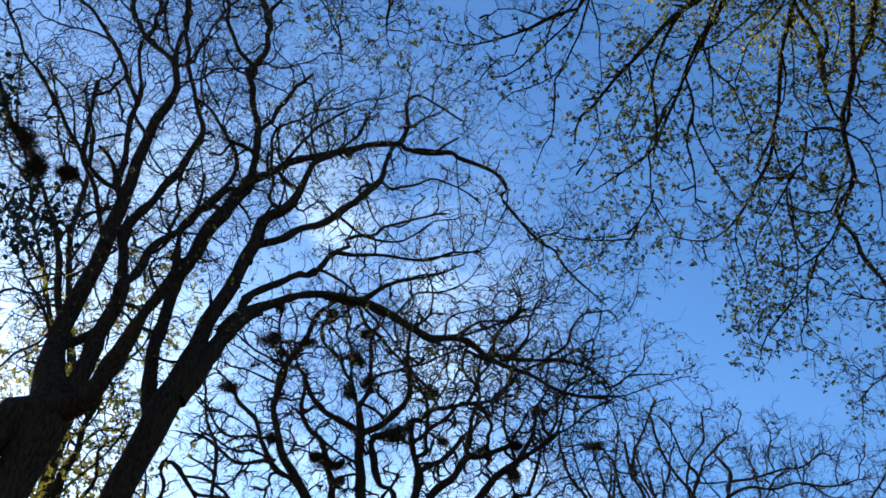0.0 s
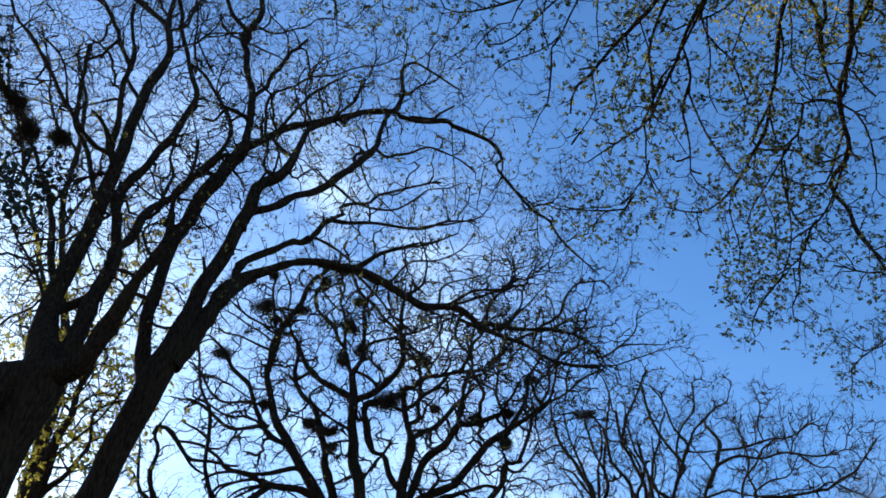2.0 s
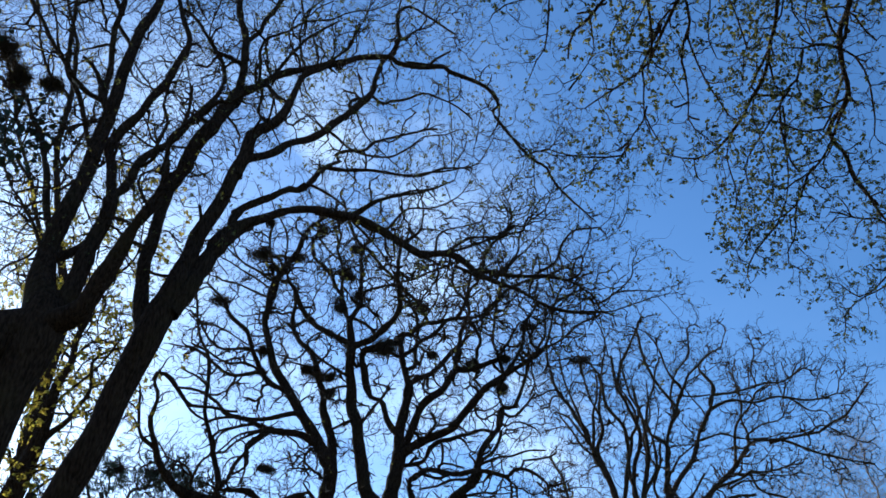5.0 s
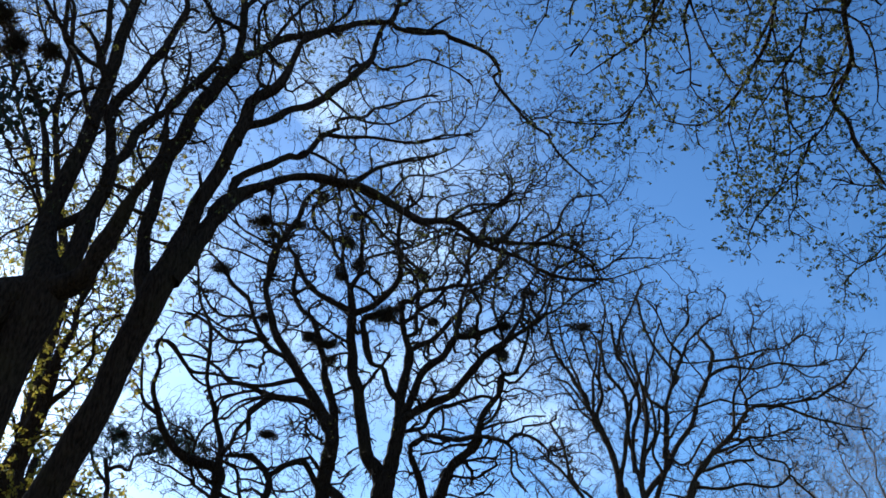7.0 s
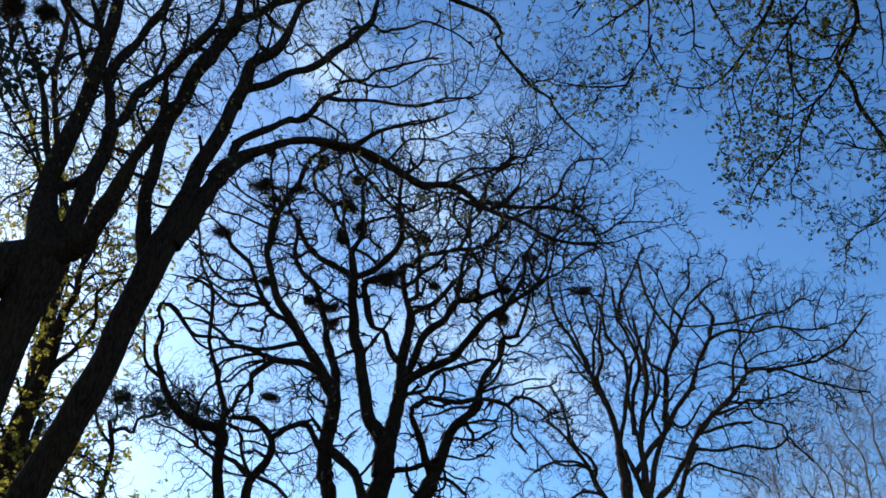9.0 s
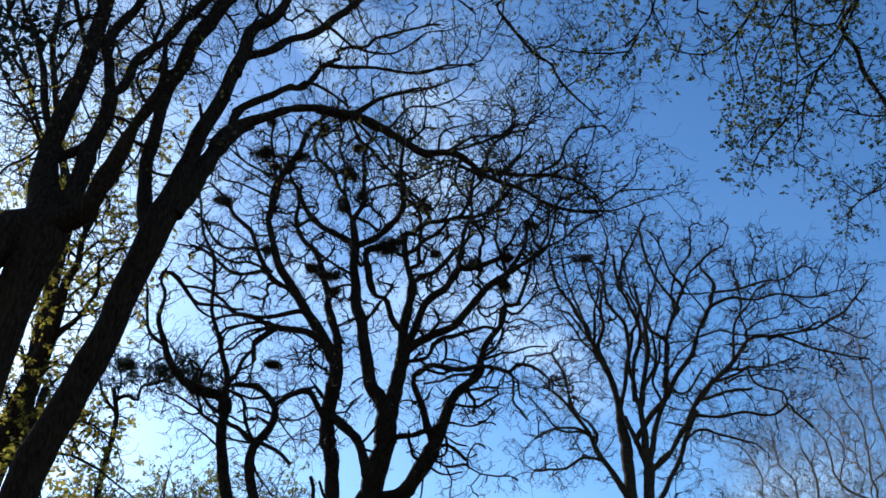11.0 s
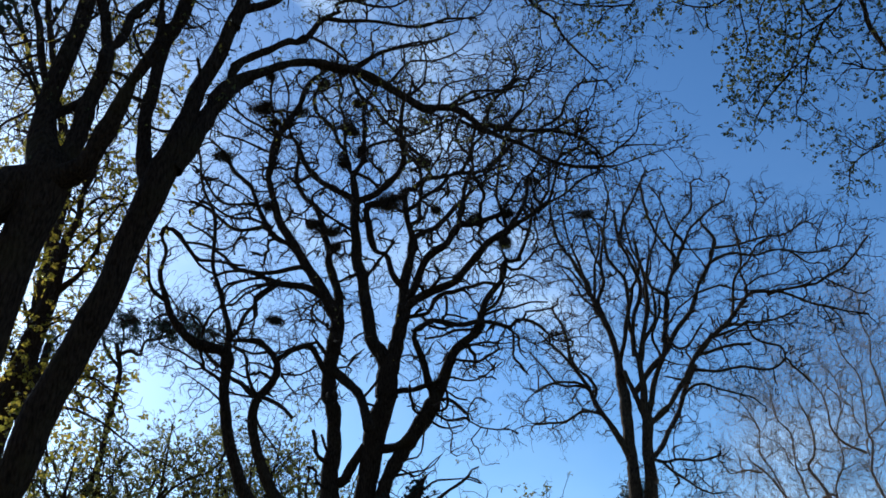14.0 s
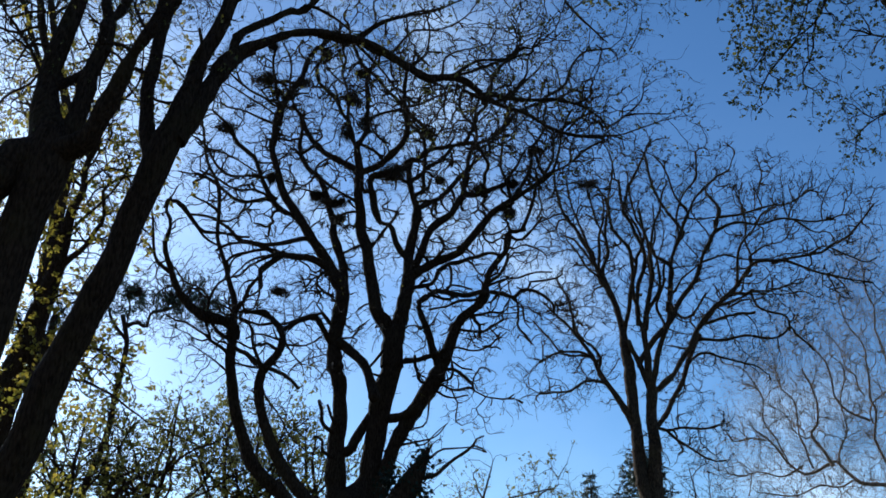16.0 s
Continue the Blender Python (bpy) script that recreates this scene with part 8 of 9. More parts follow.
add(bare_plan, "limb", 0.029, 0.012, (1.16, -0.61, 13.11), (1.54, -0.65, 13.29), (1.92, -0.64, 13.34), (2.30, -0.63, 13.41))
add(bare_plan, "limb", 0.039, 0.025, (1.08, -0.53, 12.34), (1.28, -0.53, 12.34), (1.59, -0.60, 12.81), (1.91, -0.59, 13.12), (2.13, -0.54, 13.34))
add(bare_plan, "limb", 0.028, 0.012, (1.14, -0.38, 11.62), (1.58, -0.35, 11.44), (2.02, -0.48, 11.58), (2.46, -0.64, 11.81))
add(bare_plan, "limb", 0.028, 0.012, (0.83, -0.40, 11.11), (0.90, -0.40, 11.13), (1.41, -0.15, 11.08), (1.93, 0.02, 11.22))
add(bare_plan, "limb", 0.028, 0.012, (-2.13, -0.39, 11.81), (-1.58, -0.41, 11.90), (-1.21, -0.38, 11.85), (-0.93, -0.23, 11.58))
add(bare_plan, "limb", 0.028, 0.012, (-2.24, -0.74, 11.10), (-2.40, -0.67, 10.94), (-2.67, -0.84, 11.16), (-3.04, -1.01, 11.38), (-3.31, -1.11, 11.44))
add(bare_plan, "limb", 0.028, 0.012, (-1.87, -0.61, 10.68), (-1.62, -0.85, 10.97), (-1.46, -1.05, 11.18))
add(bare_plan, "limb", 0.029, 0.012, (0.66, -0.39, 13.21), (0.82, -0.80, 13.84), (0.93, -1.13, 14.30), (0.83, -1.46, 14.75))
add(bare_plan, "limb", 0.030, 0.012, (-0.95, 0.34, 13.32), (-0.55, 0.07, 13.41), (-0.21, -0.21, 13.49))
add(bare_plan, "limb", 0.029, 0.012, (2.18, -0.68, 13.28), (1.76, -1.07, 13.71), (1.44, -1.39, 13.97))
add(bare_plan, "limb", 0.029, 0.012, (3.40, -0.32, 12.77), (3.91, -0.29, 12.84), (4.39, -0.31, 13.04), (4.79, -0.41, 13.40))
add(bare_plan, "limb", 0.029, 0.012, (4.11, -1.25, 14.44), (4.30, -0.84, 14.13), (4.10, -0.49, 13.98))
add(bare_plan, "limb", 0.029, 0.012, (6.33, -0.42, 13.97), (6.03, -0.71, 14.19), (5.78, -0.98, 14.37))
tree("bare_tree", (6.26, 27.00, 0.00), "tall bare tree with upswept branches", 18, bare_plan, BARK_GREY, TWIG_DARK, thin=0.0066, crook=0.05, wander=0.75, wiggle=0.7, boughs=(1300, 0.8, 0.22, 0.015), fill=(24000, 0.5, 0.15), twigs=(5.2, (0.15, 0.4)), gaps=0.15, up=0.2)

pale_plan = []
add(pale_plan, "trunk", 0.446, 0.277, (0.00, 0.00, -0.10, 0.446), (0.53, 0.00, 5.73, 0.362), (0.93, 0.00, 9.25, 0.311), (0.95, 0.00, 11.61, 0.277))
add(pale_plan, "limb", 0.107, 0.041, (0.72, -0.00, 7.35), (0.11, 0.02, 7.77), (-0.57, 0.05, 7.95), (-1.41, 0.07, 8.02), (-2.02, 0.10, 8.36), (-2.51, 0.12, 8.71), (-3.33, 0.14, 8.60), (-4.29, 0.17, 8.95), (-5.08, 0.19, 9.76), (-5.37, 0.22, 10.12))
add(pale_plan, "limb", 0.078, 0.034, (-2.57, 0.00, 8.68), (-2.94, -0.04, 9.25), (-3.25, -0.08, 9.88), (-3.00, -0.13, 10.39), (-3.04, -0.17, 11.57), (-3.22, -0.21, 12.66))
add(pale_plan, "limb", 0.069, 0.027, (0.30, 0.00, 7.68), (-0.15, 0.04, 8.13), (-0.37, 0.08, 8.81), (-0.55, 0.12, 10.45), (-0.64, 0.15, 11.66), (-0.07, 0.19, 13.16), (-0.65, 0.23, 14.45), (-0.90, 0.27, 16.32))
add(pale_plan, "limb", 0.056, 0.026, (-0.70, 0.00, 10.54), (-1.49, 0.07, 11.15), (-1.94, 0.13, 12.39), (-2.62, 0.20, 13.79), (-3.00, 0.27, 14.33))
add(pale_plan, "limb", 0.064, 0.027, (0.87, 0.00, 10.66), (0.44, -0.06, 11.60), (0.29, -0.12, 13.06), (0.44, -0.19, 14.56), (0.22, -0.25, 16.11), (0.28, -0.31, 17.16))
add(pale_plan, "limb", 0.046, 0.025, (-2.06, 0.00, 8.35), (-2.07, -0.02, 9.25), (-1.60, -0.03, 10.17), (-1.75, -0.05, 11.24), (-1.43, -0.07, 12.33), (-1.85, -0.08, 13.32))
add(pale_plan, "limb", 0.047, 0.025, (-3.39, 0.00, 8.57), (-3.59, -0.00, 9.37), (-3.84, -0.00, 9.95), (-3.76, -0.00, 11.13), (-4.23, -0.00, 11.86), (-4.27, -0.01, 13.09))
add(pale_plan, "limb", 0.039, 0.025, (-4.36, 0.00, 8.91), (-4.61, -0.08, 9.70), (-5.15, -0.17, 10.57), (-5.12, -0.25, 11.55), (-5.56, -0.33, 12.37))
add(pale_plan, "limb", 0.039, 0.025, (-5.15, 0.00, 9.72), (-5.71, -0.02, 9.90), (-6.44, -0.04, 9.71), (-6.75, -0.05, 10.05))
add(pale_plan, "limb", 0.039, 0.025, (-3.83, 0.00, 8.66), (-4.54, 0.07, 8.36), (-5.39, 0.14, 8.60), (-6.34, 0.21, 8.27), (-6.75, 0.28, 8.44))
add(pale_plan, "limb", 0.039, 0.024, (-1.44, 0.00, 8.01), (-2.45, -0.07, 7.67), (-3.35, -0.14, 7.83), (-4.57, -0.20, 7.42), (-5.91, -0.27, 7.59))
add(pale_plan, "limb", 0.039, 0.025, (-0.60, 0.00, 10.42), (-0.25, 0.02, 11.26), (0.55, 0.05, 11.87), (0.95, 0.07, 13.12))
add(pale_plan, "limb", 0.031, 0.016, (-3.22, 0.00, 9.90), (-3.93, -0.09, 10.28), (-4.20, -0.18, 10.97), (-4.89, -0.27, 11.25))
add(pale_plan, "limb", 0.032, 0.017, (-0.71, 0.00, 11.61), (-0.89, 0.01, 12.48), (-1.41, 0.03, 12.85), (-1.45, 0.04, 13.87), (-1.91, 0.06, 14.65))
tree("pale_tree", (18.39, 36.00, 0.00), "bare tree with fine reddish twigs, sunlight put into its pale colours", 19, pale_plan, BARK_SUNLIT, TWIG_SUNLIT, thin=0.0058, stoutest=0.018, crook=0.15, gaps=0.3, wander=0.5, wiggle=0.4, boughs=(1200, 1.1, 0.3, 0.009), fill=(40000, 0.65, 0.2), twigs=(4.4, (0.4, 1.1)), up=0.5, out=0.2)

snapped_plan = []
add(snapped_plan, "trunk", 0.385, 0.018, (0.00, 0.00, -0.10, 0.385), (1.13, 0.00, 3.78, 0.350), (1.41, 0.00, 4.55, 0.297), (1.60, 0.00, 4.90, 0.251), (1.79, 0.00, 5.21, 0.181), (1.92, 0.00, 5.47, 0.109), (2.01, 0.00, 5.66, 0.055), (2.11, 0.00, 5.80, 0.018))
add(snapped_plan, "bare_limb", 0.054, 0.018, (1.65, 0.00, 4.98, 0.054), (1.71, 0.00, 5.08, 0.054), (2.15, -0.07, 5.08, 0.048), (2.35, -0.13, 5.25, 0.042), (2.53, -0.19, 5.42, 0.036), (2.77, -0.26, 5.58, 0.036), (2.95, -0.31, 5.69, 0.030), (2.99, -0.34, 5.81, 0.024), (3.20, -0.40, 5.89, 0.018))
add(snapped_plan, "bare_limb", 0.030, 0.012, (1.87, 0.00, 5.39, 0.030), (1.93, 0.00, 5.49, 0.030), (2.17, -0.06, 5.55, 0.030), (2.35, -0.13, 5.65, 0.024), (2.68, -0.23, 5.65, 0.018), (2.96, -0.32, 5.66, 0.018), (3.22, -0.40, 5.55, 0.012))
add(snapped_plan, "bare_limb", 0.024, 0.018, (2.86, -0.29, 5.64), (2.95, -0.31, 5.69), (3.13, -0.36, 5.63), (3.25, -0.40, 5.55))
broken = tree("broken_tree", (-2.34, 19.00, 0.00), "snapped leaning trunk wrapped in ivy with dead branches", 21, snapped_plan, BARK_OAK, TWIG_DARK, thin=0.007, fill=(40, 0.4, 0.12))
ivy(broken, 7, 0.08, [(-1.18, 18.95, 5.0), (-1.05, 18.95, 5.12), (-0.48, 19.00, 5.3), (-0.40, 19.00, 5.5), (-0.55, 18.9, 4.6), (-0.42, 18.9, 4.75), (-1.00, 19.00, 4.75), (-0.86, 19.00, 4.92), (-0.70, 19.00, 4.81), (-0.59, 19.00, 5.04), (-1.12, 19.00, 4.57)], 0.13, 80)

overhang_plan = []
add(overhang_plan, "trunk", 0.45, 0.3, (0, 0, -0.1), (0, 0.2, 4), (-0.2, 0.5, 8))
add(overhang_plan, "limb", 0.100, 0.006, (-0.20, 0.40, 8.10, 0.100), (-2.00, 4.40, 9.42, 0.070), (-3.48, 7.67, 9.60, 0.025), (-3.60, 7.97, 9.47, 0.020), (-3.68, 8.06, 9.42, 0.017), (-3.91, 8.08, 9.34, 0.017), (-4.09, 8.16, 9.27, 0.014), (-4.26, 8.21, 9.20, 0.014), (-4.49, 8.24, 9.12, 0.011), (-4.78, 8.22, 9.01, 0.009), (-4.96, 8.15, 8.95, 0.008), (-5.03, 7.98, 8.90, 0.006))
add(overhang_plan, "limb", 0.017, 0.009, (-3.40, 7.50, 9.59), (-3.59, 7.96, 9.47), (-3.67, 8.15, 9.39), (-3.79, 8.24, 9.31), (-3.96, 8.34, 9.21), (-4.13, 8.44, 9.11), (-4.33, 8.54, 9.00), (-4.55, 8.52, 8.90))
add(overhang_plan, "limb", 0.017, 0.006, (-3.40, 7.50, 9.59), (-3.59, 7.96, 9.47), (-3.61, 8.21, 9.32), (-3.66, 8.38, 9.22), (-3.74, 8.52, 9.12), (-3.86, 8.60, 9.03), (-4.07, 8.65, 8.91), (-4.31, 8.63, 8.79), (-4.46, 8.68, 8.70))
add(overhang_plan, "limb", 0.015, 0.006, (-3.79, 8.55, 9.09), (-3.86, 8.60, 9.03), (-3.85, 8.75, 8.94), (-3.82, 8.91, 8.83), (-3.84, 9.09, 8.71), (-3.92, 9.20, 8.62), (-4.04, 9.34, 8.50))
add(overhang_plan, "limb", 0.011, 0.006, (-3.53, 7.81, 9.54), (-3.87, 8.08, 9.35), (-3.95, 8.24, 9.16), (-3.96, 8.35, 8.98), (-3.94, 8.46, 8.80))
add(overhang_plan, "limb", 0.012, 0.006, (-3.71, 8.06, 9.41), (-4.18, 8.18, 9.23), (-4.28, 8.37, 9.10), (-4.49, 8.34, 8.97), (-4.66, 8.46, 8.80))
add(overhang_plan, "limb", 0.011, 0.006, (-3.53, 7.81, 9.54), (-3.87, 8.08, 9.35), (-4.15, 8.01, 9.27), (-4.45, 7.92, 9.18), (-4.67, 8.00, 9.10))
add(overhang_plan, "limb", 0.011, 0.006, (-3.40, 7.50, 9.59), (-3.59, 7.96, 9.47), (-3.50, 8.20, 9.31), (-3.47, 8.44, 9.16), (-3.38, 8.68, 9.00))
add(overhang_plan, "limb", 0.100, 0.009, (-0.20, 0.40, 8.00, 0.100), (-1.31, 4.26, 9.27, 0.070), (-2.23, 7.42, 9.40, 0.035), (-2.50, 7.81, 9.22, 0.028), (-2.71, 7.97, 9.13, 0.025), (-2.87, 8.06, 9.06, 0.022), (-3.18, 8.36, 8.91, 0.020), (-3.34, 8.55, 8.83, 0.017), (-3.49, 8.77, 8.74, 0.015), (-3.64, 8.90, 8.67, 0.012), (-3.65, 9.15, 8.60, 0.009))
add(overhang_plan, "limb", 0.019, 0.011, (-2.36, 7.62, 9.31, 0.019), (-2.69, 7.96, 9.14, 0.020), (-2.83, 8.20, 8.97, 0.017), (-2.91, 8.39, 8.81, 0.017), (-2.92, 8.52, 8.70, 0.014), (-2.86, 8.69, 8.56, 0.014), (-2.84, 8.87, 8.42, 0.014), (-2.89, 9.01, 8.30, 0.011))
add(overhang_plan, "limb", 0.011, 0.006, (-2.83, 8.04, 9.08), (-3.18, 8.36, 8.91), (-3.12, 8.52, 8.80), (-3.22, 8.71, 8.66), (-3.28, 8.82, 8.58), (-3.26, 8.94, 8.50))
add(overhang_plan, "limb", 0.011, 0.006, (-2.69, 7.96, 9.14), (-3.06, 8.25, 8.97), (-2.96, 8.41, 8.84), (-2.99, 8.59, 8.70), (-3.11, 8.75, 8.54), (-3.17, 8.93, 8.40))
add(overhang_plan, "limb", 0.009, 0.006, (-3.18, 8.36, 8.91), (-3.47, 8.74, 8.75), (-3.41, 9.01, 8.67), (-3.50, 9.25, 8.58), (-3.67, 9.42, 8.50))
add(overhang_plan, "limb", 0.100, 0.006, (-0.20, 0.40, 8.00, 0.100), (-1.28, 4.23, 9.32, 0.070), (-2.16, 7.36, 9.50, 0.041), (-2.29, 7.79, 9.30, 0.031), (-2.33, 8.05, 9.19, 0.026), (-2.41, 8.20, 9.12, 0.023), (-2.48, 8.33, 9.06, 0.023), (-2.54, 8.52, 8.98, 0.020), (-2.60, 8.68, 8.91, 0.020), (-2.70, 8.87, 8.83, 0.018), (-2.74, 9.11, 8.74, 0.018), (-2.79, 9.32, 8.67, 0.015), (-3.00, 9.44, 8.58, 0.012), (-3.23, 9.56, 8.48, 0.009), (-3.42, 9.67, 8.40, 0.006))
add(overhang_plan, "limb", 0.015, 0.006, (-2.70, 8.89, 8.83), (-2.84, 9.35, 8.65), (-2.78, 9.46, 8.55), (-2.75, 9.71, 8.42), (-2.55, 9.98, 8.25), (-2.50, 10.08, 8.20))
add(overhang_plan, "limb", 0.012, 0.006, (-2.75, 9.67, 8.44), (-2.73, 9.73, 8.41), (-2.87, 10.09, 8.29), (-2.98, 10.36, 8.20))
add(overhang_plan, "limb", 0.017, 0.009, (-2.37, 8.13, 9.15), (-2.57, 8.59, 8.95), (-2.46, 8.71, 8.86), (-2.42, 8.97, 8.76), (-2.28, 9.16, 8.67), (-2.13, 9.38, 8.56), (-1.99, 9.55, 8.48), (-1.87, 9.73, 8.40))
add(overhang_plan, "limb", 0.015, 0.006, (-2.43, 8.90, 8.79), (-2.41, 8.98, 8.75), (-2.49, 9.07, 8.70), (-2.42, 9.33, 8.59), (-2.37, 9.56, 8.49), (-2.31, 9.84, 8.38), (-2.15, 9.94, 8.30), (-1.95, 10.04, 8.20))
add(overhang_plan, "limb", 0.014, 0.009, (-2.26, 7.66, 9.36), (-2.37, 8.13, 9.15), (-2.33, 8.38, 8.99), (-2.25, 8.48, 8.89), (-2.11, 8.57, 8.77), (-1.98, 8.74, 8.63), (-1.88, 8.90, 8.50))
add(overhang_plan, "limb", 0.011, 0.006, (-2.35, 8.26, 9.07), (-2.34, 8.33, 9.02), (-2.28, 8.56, 8.85), (-2.27, 8.83, 8.65), (-2.17, 9.01, 8.50))
add(overhang_plan, "limb", 0.012, 0.006, (-2.63, 8.74, 8.89), (-2.77, 9.21, 8.71), (-2.60, 9.26, 8.60), (-2.48, 9.40, 8.49), (-2.39, 9.52, 8.40))
add(overhang_plan, "limb", 0.100, 0.006, (-0.20, 0.40, 7.94, 0.100), (-0.89, 4.19, 9.35, 0.070), (-1.45, 7.30, 9.60, 0.036), (-1.51, 7.78, 9.38, 0.028), (-1.52, 8.09, 9.25, 0.026), (-1.55, 8.38, 9.13, 0.023), (-1.53, 8.68, 9.02, 0.024), (-1.48, 8.97, 8.91, 0.021), (-1.48, 9.15, 8.85, 0.018), (-1.47, 9.34, 8.78, 0.018), (-1.52, 9.58, 8.69, 0.019), (-1.57, 9.71, 8.64, 0.016), (-1.58, 9.91, 8.58, 0.016), (-1.69, 10.13, 8.49, 0.016), (-1.76, 10.26, 8.44, 0.013), (-1.98, 10.36, 8.35, 0.010), (-2.27, 10.30, 8.27, 0.010), (-2.51, 10.15, 8.20, 0.006))
add(overhang_plan, "limb", 0.012, 0.006, (-1.47, 9.31, 8.79), (-1.58, 9.84, 8.60), (-1.44, 10.12, 8.47), (-1.33, 10.30, 8.35), (-1.21, 10.47, 8.23), (-1.15, 10.70, 8.10))
add(overhang_plan, "limb", 0.012, 0.007, (-1.55, 9.66, 8.66), (-1.71, 10.17, 8.48), (-1.74, 10.38, 8.32), (-1.64, 10.60, 8.18), (-1.54, 10.89, 8.00))
add(overhang_plan, "limb", 0.015, 0.012, (-1.48, 9.13, 8.86), (-1.55, 9.66, 8.66), (-1.27, 9.69, 8.65), (-1.08, 9.70, 8.64), (-0.85, 9.86, 8.62), (-0.63, 9.78, 8.61), (-0.57, 9.68, 8.60))
add(overhang_plan, "limb", 0.014, 0.006, (-1.48, 7.52, 9.50), (-1.52, 8.05, 9.27), (-1.43, 8.39, 9.10), (-1.37, 8.64, 8.97), (-1.32, 8.80, 8.88), (-1.21, 8.92, 8.81), (-1.07, 9.10, 8.70), (-1.01, 9.29, 8.60))
add(overhang_plan, "limb", 0.012, 0.006, (-1.55, 8.41, 9.12), (-1.49, 8.95, 8.92), (-1.71, 9.01, 8.86), (-1.78, 9.26, 8.78), (-1.69, 9.59, 8.70))
add(overhang_plan, "limb", 0.022, 0.009, (-1.42, 7.16, 9.59), (-1.50, 7.70, 9.42), (-1.60, 8.00, 9.32), (-1.73, 8.17, 9.23), (-1.89, 8.32, 9.15), (-1.94, 8.50, 9.07), (-2.00, 8.67, 9.00))
add(overhang_plan, "limb", 0.021, 0.009, (-2.02, 6.84, 9.47), (-2.16, 7.35, 9.50), (-1.75, 7.78, 9.38), (-1.90, 8.02, 9.30), (-2.11, 8.15, 9.25), (-2.26, 8.29, 9.20), (-2.48, 8.39, 9.14), (-2.64, 8.46, 9.10))
add(overhang_plan, "limb", 0.100, 0.015, (-0.20, 0.40, 7.95, 0.100), (-0.92, 4.22, 9.41, 0.070), (-1.51, 7.35, 9.70, 0.028), (-1.44, 7.93, 9.48, 0.023), (-1.37, 8.06, 9.42, 0.023), (-1.21, 8.28, 9.34, 0.023), (-1.10, 8.47, 9.26, 0.024), (-1.02, 8.67, 9.20, 0.021), (-0.95, 8.88, 9.13, 0.018), (-0.82, 9.09, 9.05, 0.015), (-0.69, 9.21, 9.00, 0.015))
add(overhang_plan, "limb", 0.020, 0.017, (-1.50, 7.44, 9.67), (-1.45, 7.89, 9.49), (-1.26, 8.07, 9.38), (-1.16, 8.18, 9.29), (-1.10, 8.31, 9.21), (-1.13, 8.47, 9.10))
add(overhang_plan, "limb", 0.015, 0.009, (-1.13, 8.41, 9.29), (-0.96, 8.84, 9.14), (-0.84, 8.78, 9.05), (-0.72, 8.82, 8.98), (-0.55, 8.97, 8.87), (-0.43, 9.04, 8.80))
add(overhang_plan, "limb", 0.015, 0.006, (-1.30, 8.16, 9.39), (-1.07, 8.55, 9.24), (-1.18, 8.80, 9.07), (-1.09, 9.04, 8.90))
add(overhang_plan, "limb", 0.100, 0.017, (-0.20, 0.40, 7.92, 0.100), (-0.65, 4.25, 9.45, 0.070), (-1.02, 7.40, 9.80, 0.039), (-0.87, 8.01, 9.55, 0.029), (-0.78, 8.28, 9.44, 0.029), (-0.70, 8.61, 9.32, 0.030), (-0.65, 8.91, 9.21, 0.030), (-0.66, 9.15, 9.13, 0.031), (-0.63, 9.33, 9.06, 0.031), (-0.53, 9.59, 8.98, 0.028), (-0.40, 9.85, 8.89, 0.029), (-0.42, 10.06, 8.83, 0.029), (-0.47, 10.23, 8.77, 0.029), (-0.42, 10.42, 8.71, 0.026), (-0.21, 10.61, 8.63, 0.023), (-0.10, 10.79, 8.58, 0.023), (0.09, 11.01, 8.50, 0.020), (0.38, 11.24, 8.40, 0.017))
add(overhang_plan, "limb", 0.019, 0.010, (-0.40, 9.85, 8.89), (-0.42, 10.41, 8.71), (-0.49, 10.51, 8.58), (-0.64, 10.60, 8.40), (-0.84, 10.62, 8.25), (-1.03, 10.62, 8.10))
add(overhang_plan, "limb", 0.016, 0.007, (-0.62, 10.59, 8.43), (-0.67, 10.61, 8.38), (-0.66, 10.94, 8.30), (-0.70, 11.18, 8.24), (-0.91, 11.35, 8.16), (-1.19, 11.33, 8.08), (-1.28, 11.65, 8.00))
add(overhang_plan, "limb", 0.014, 0.007, (-0.84, 11.29, 8.18), (-0.90, 11.34, 8.16), (-0.99, 11.62, 8.07), (-1.06, 11.96, 7.97), (-0.99, 12.23, 7.90))
add(overhang_plan, "limb", 0.013, 0.007, (-0.69, 11.10, 8.26), (-0.70, 11.18, 8.24), (-0.61, 11.46, 8.12), (-0.63, 11.76, 8.00), (-0.46, 11.92, 7.90))
add(overhang_plan, "limb", 0.024, 0.010, (-0.68, 8.76, 9.27), (-0.63, 9.32, 9.07), (-0.80, 9.28, 9.00), (-1.03, 9.22, 8.91), (-1.13, 9.24, 8.86), (-1.10, 9.44, 8.76), (-1.14, 9.56, 8.69), (-1.25, 9.67, 8.61), (-1.20, 9.90, 8.49), (-1.11, 10.14, 8.37), (-1.02, 10.32, 8.28), (-0.90, 10.44, 8.20))
add(overhang_plan, "limb", 0.012, 0.007, (-1.23, 9.76, 8.56), (-1.20, 9.88, 8.50), (-1.14, 10.16, 8.38), (-1.04, 10.48, 8.25), (-0.97, 10.83, 8.12), (-0.98, 11.15, 8.00))
add(overhang_plan, "limb", 0.016, 0.009, (-0.49, 9.68, 8.95), (-0.47, 10.23, 8.77), (-0.66, 10.23, 8.66), (-1.02, 10.03, 8.48), (-1.41, 9.73, 8.30))
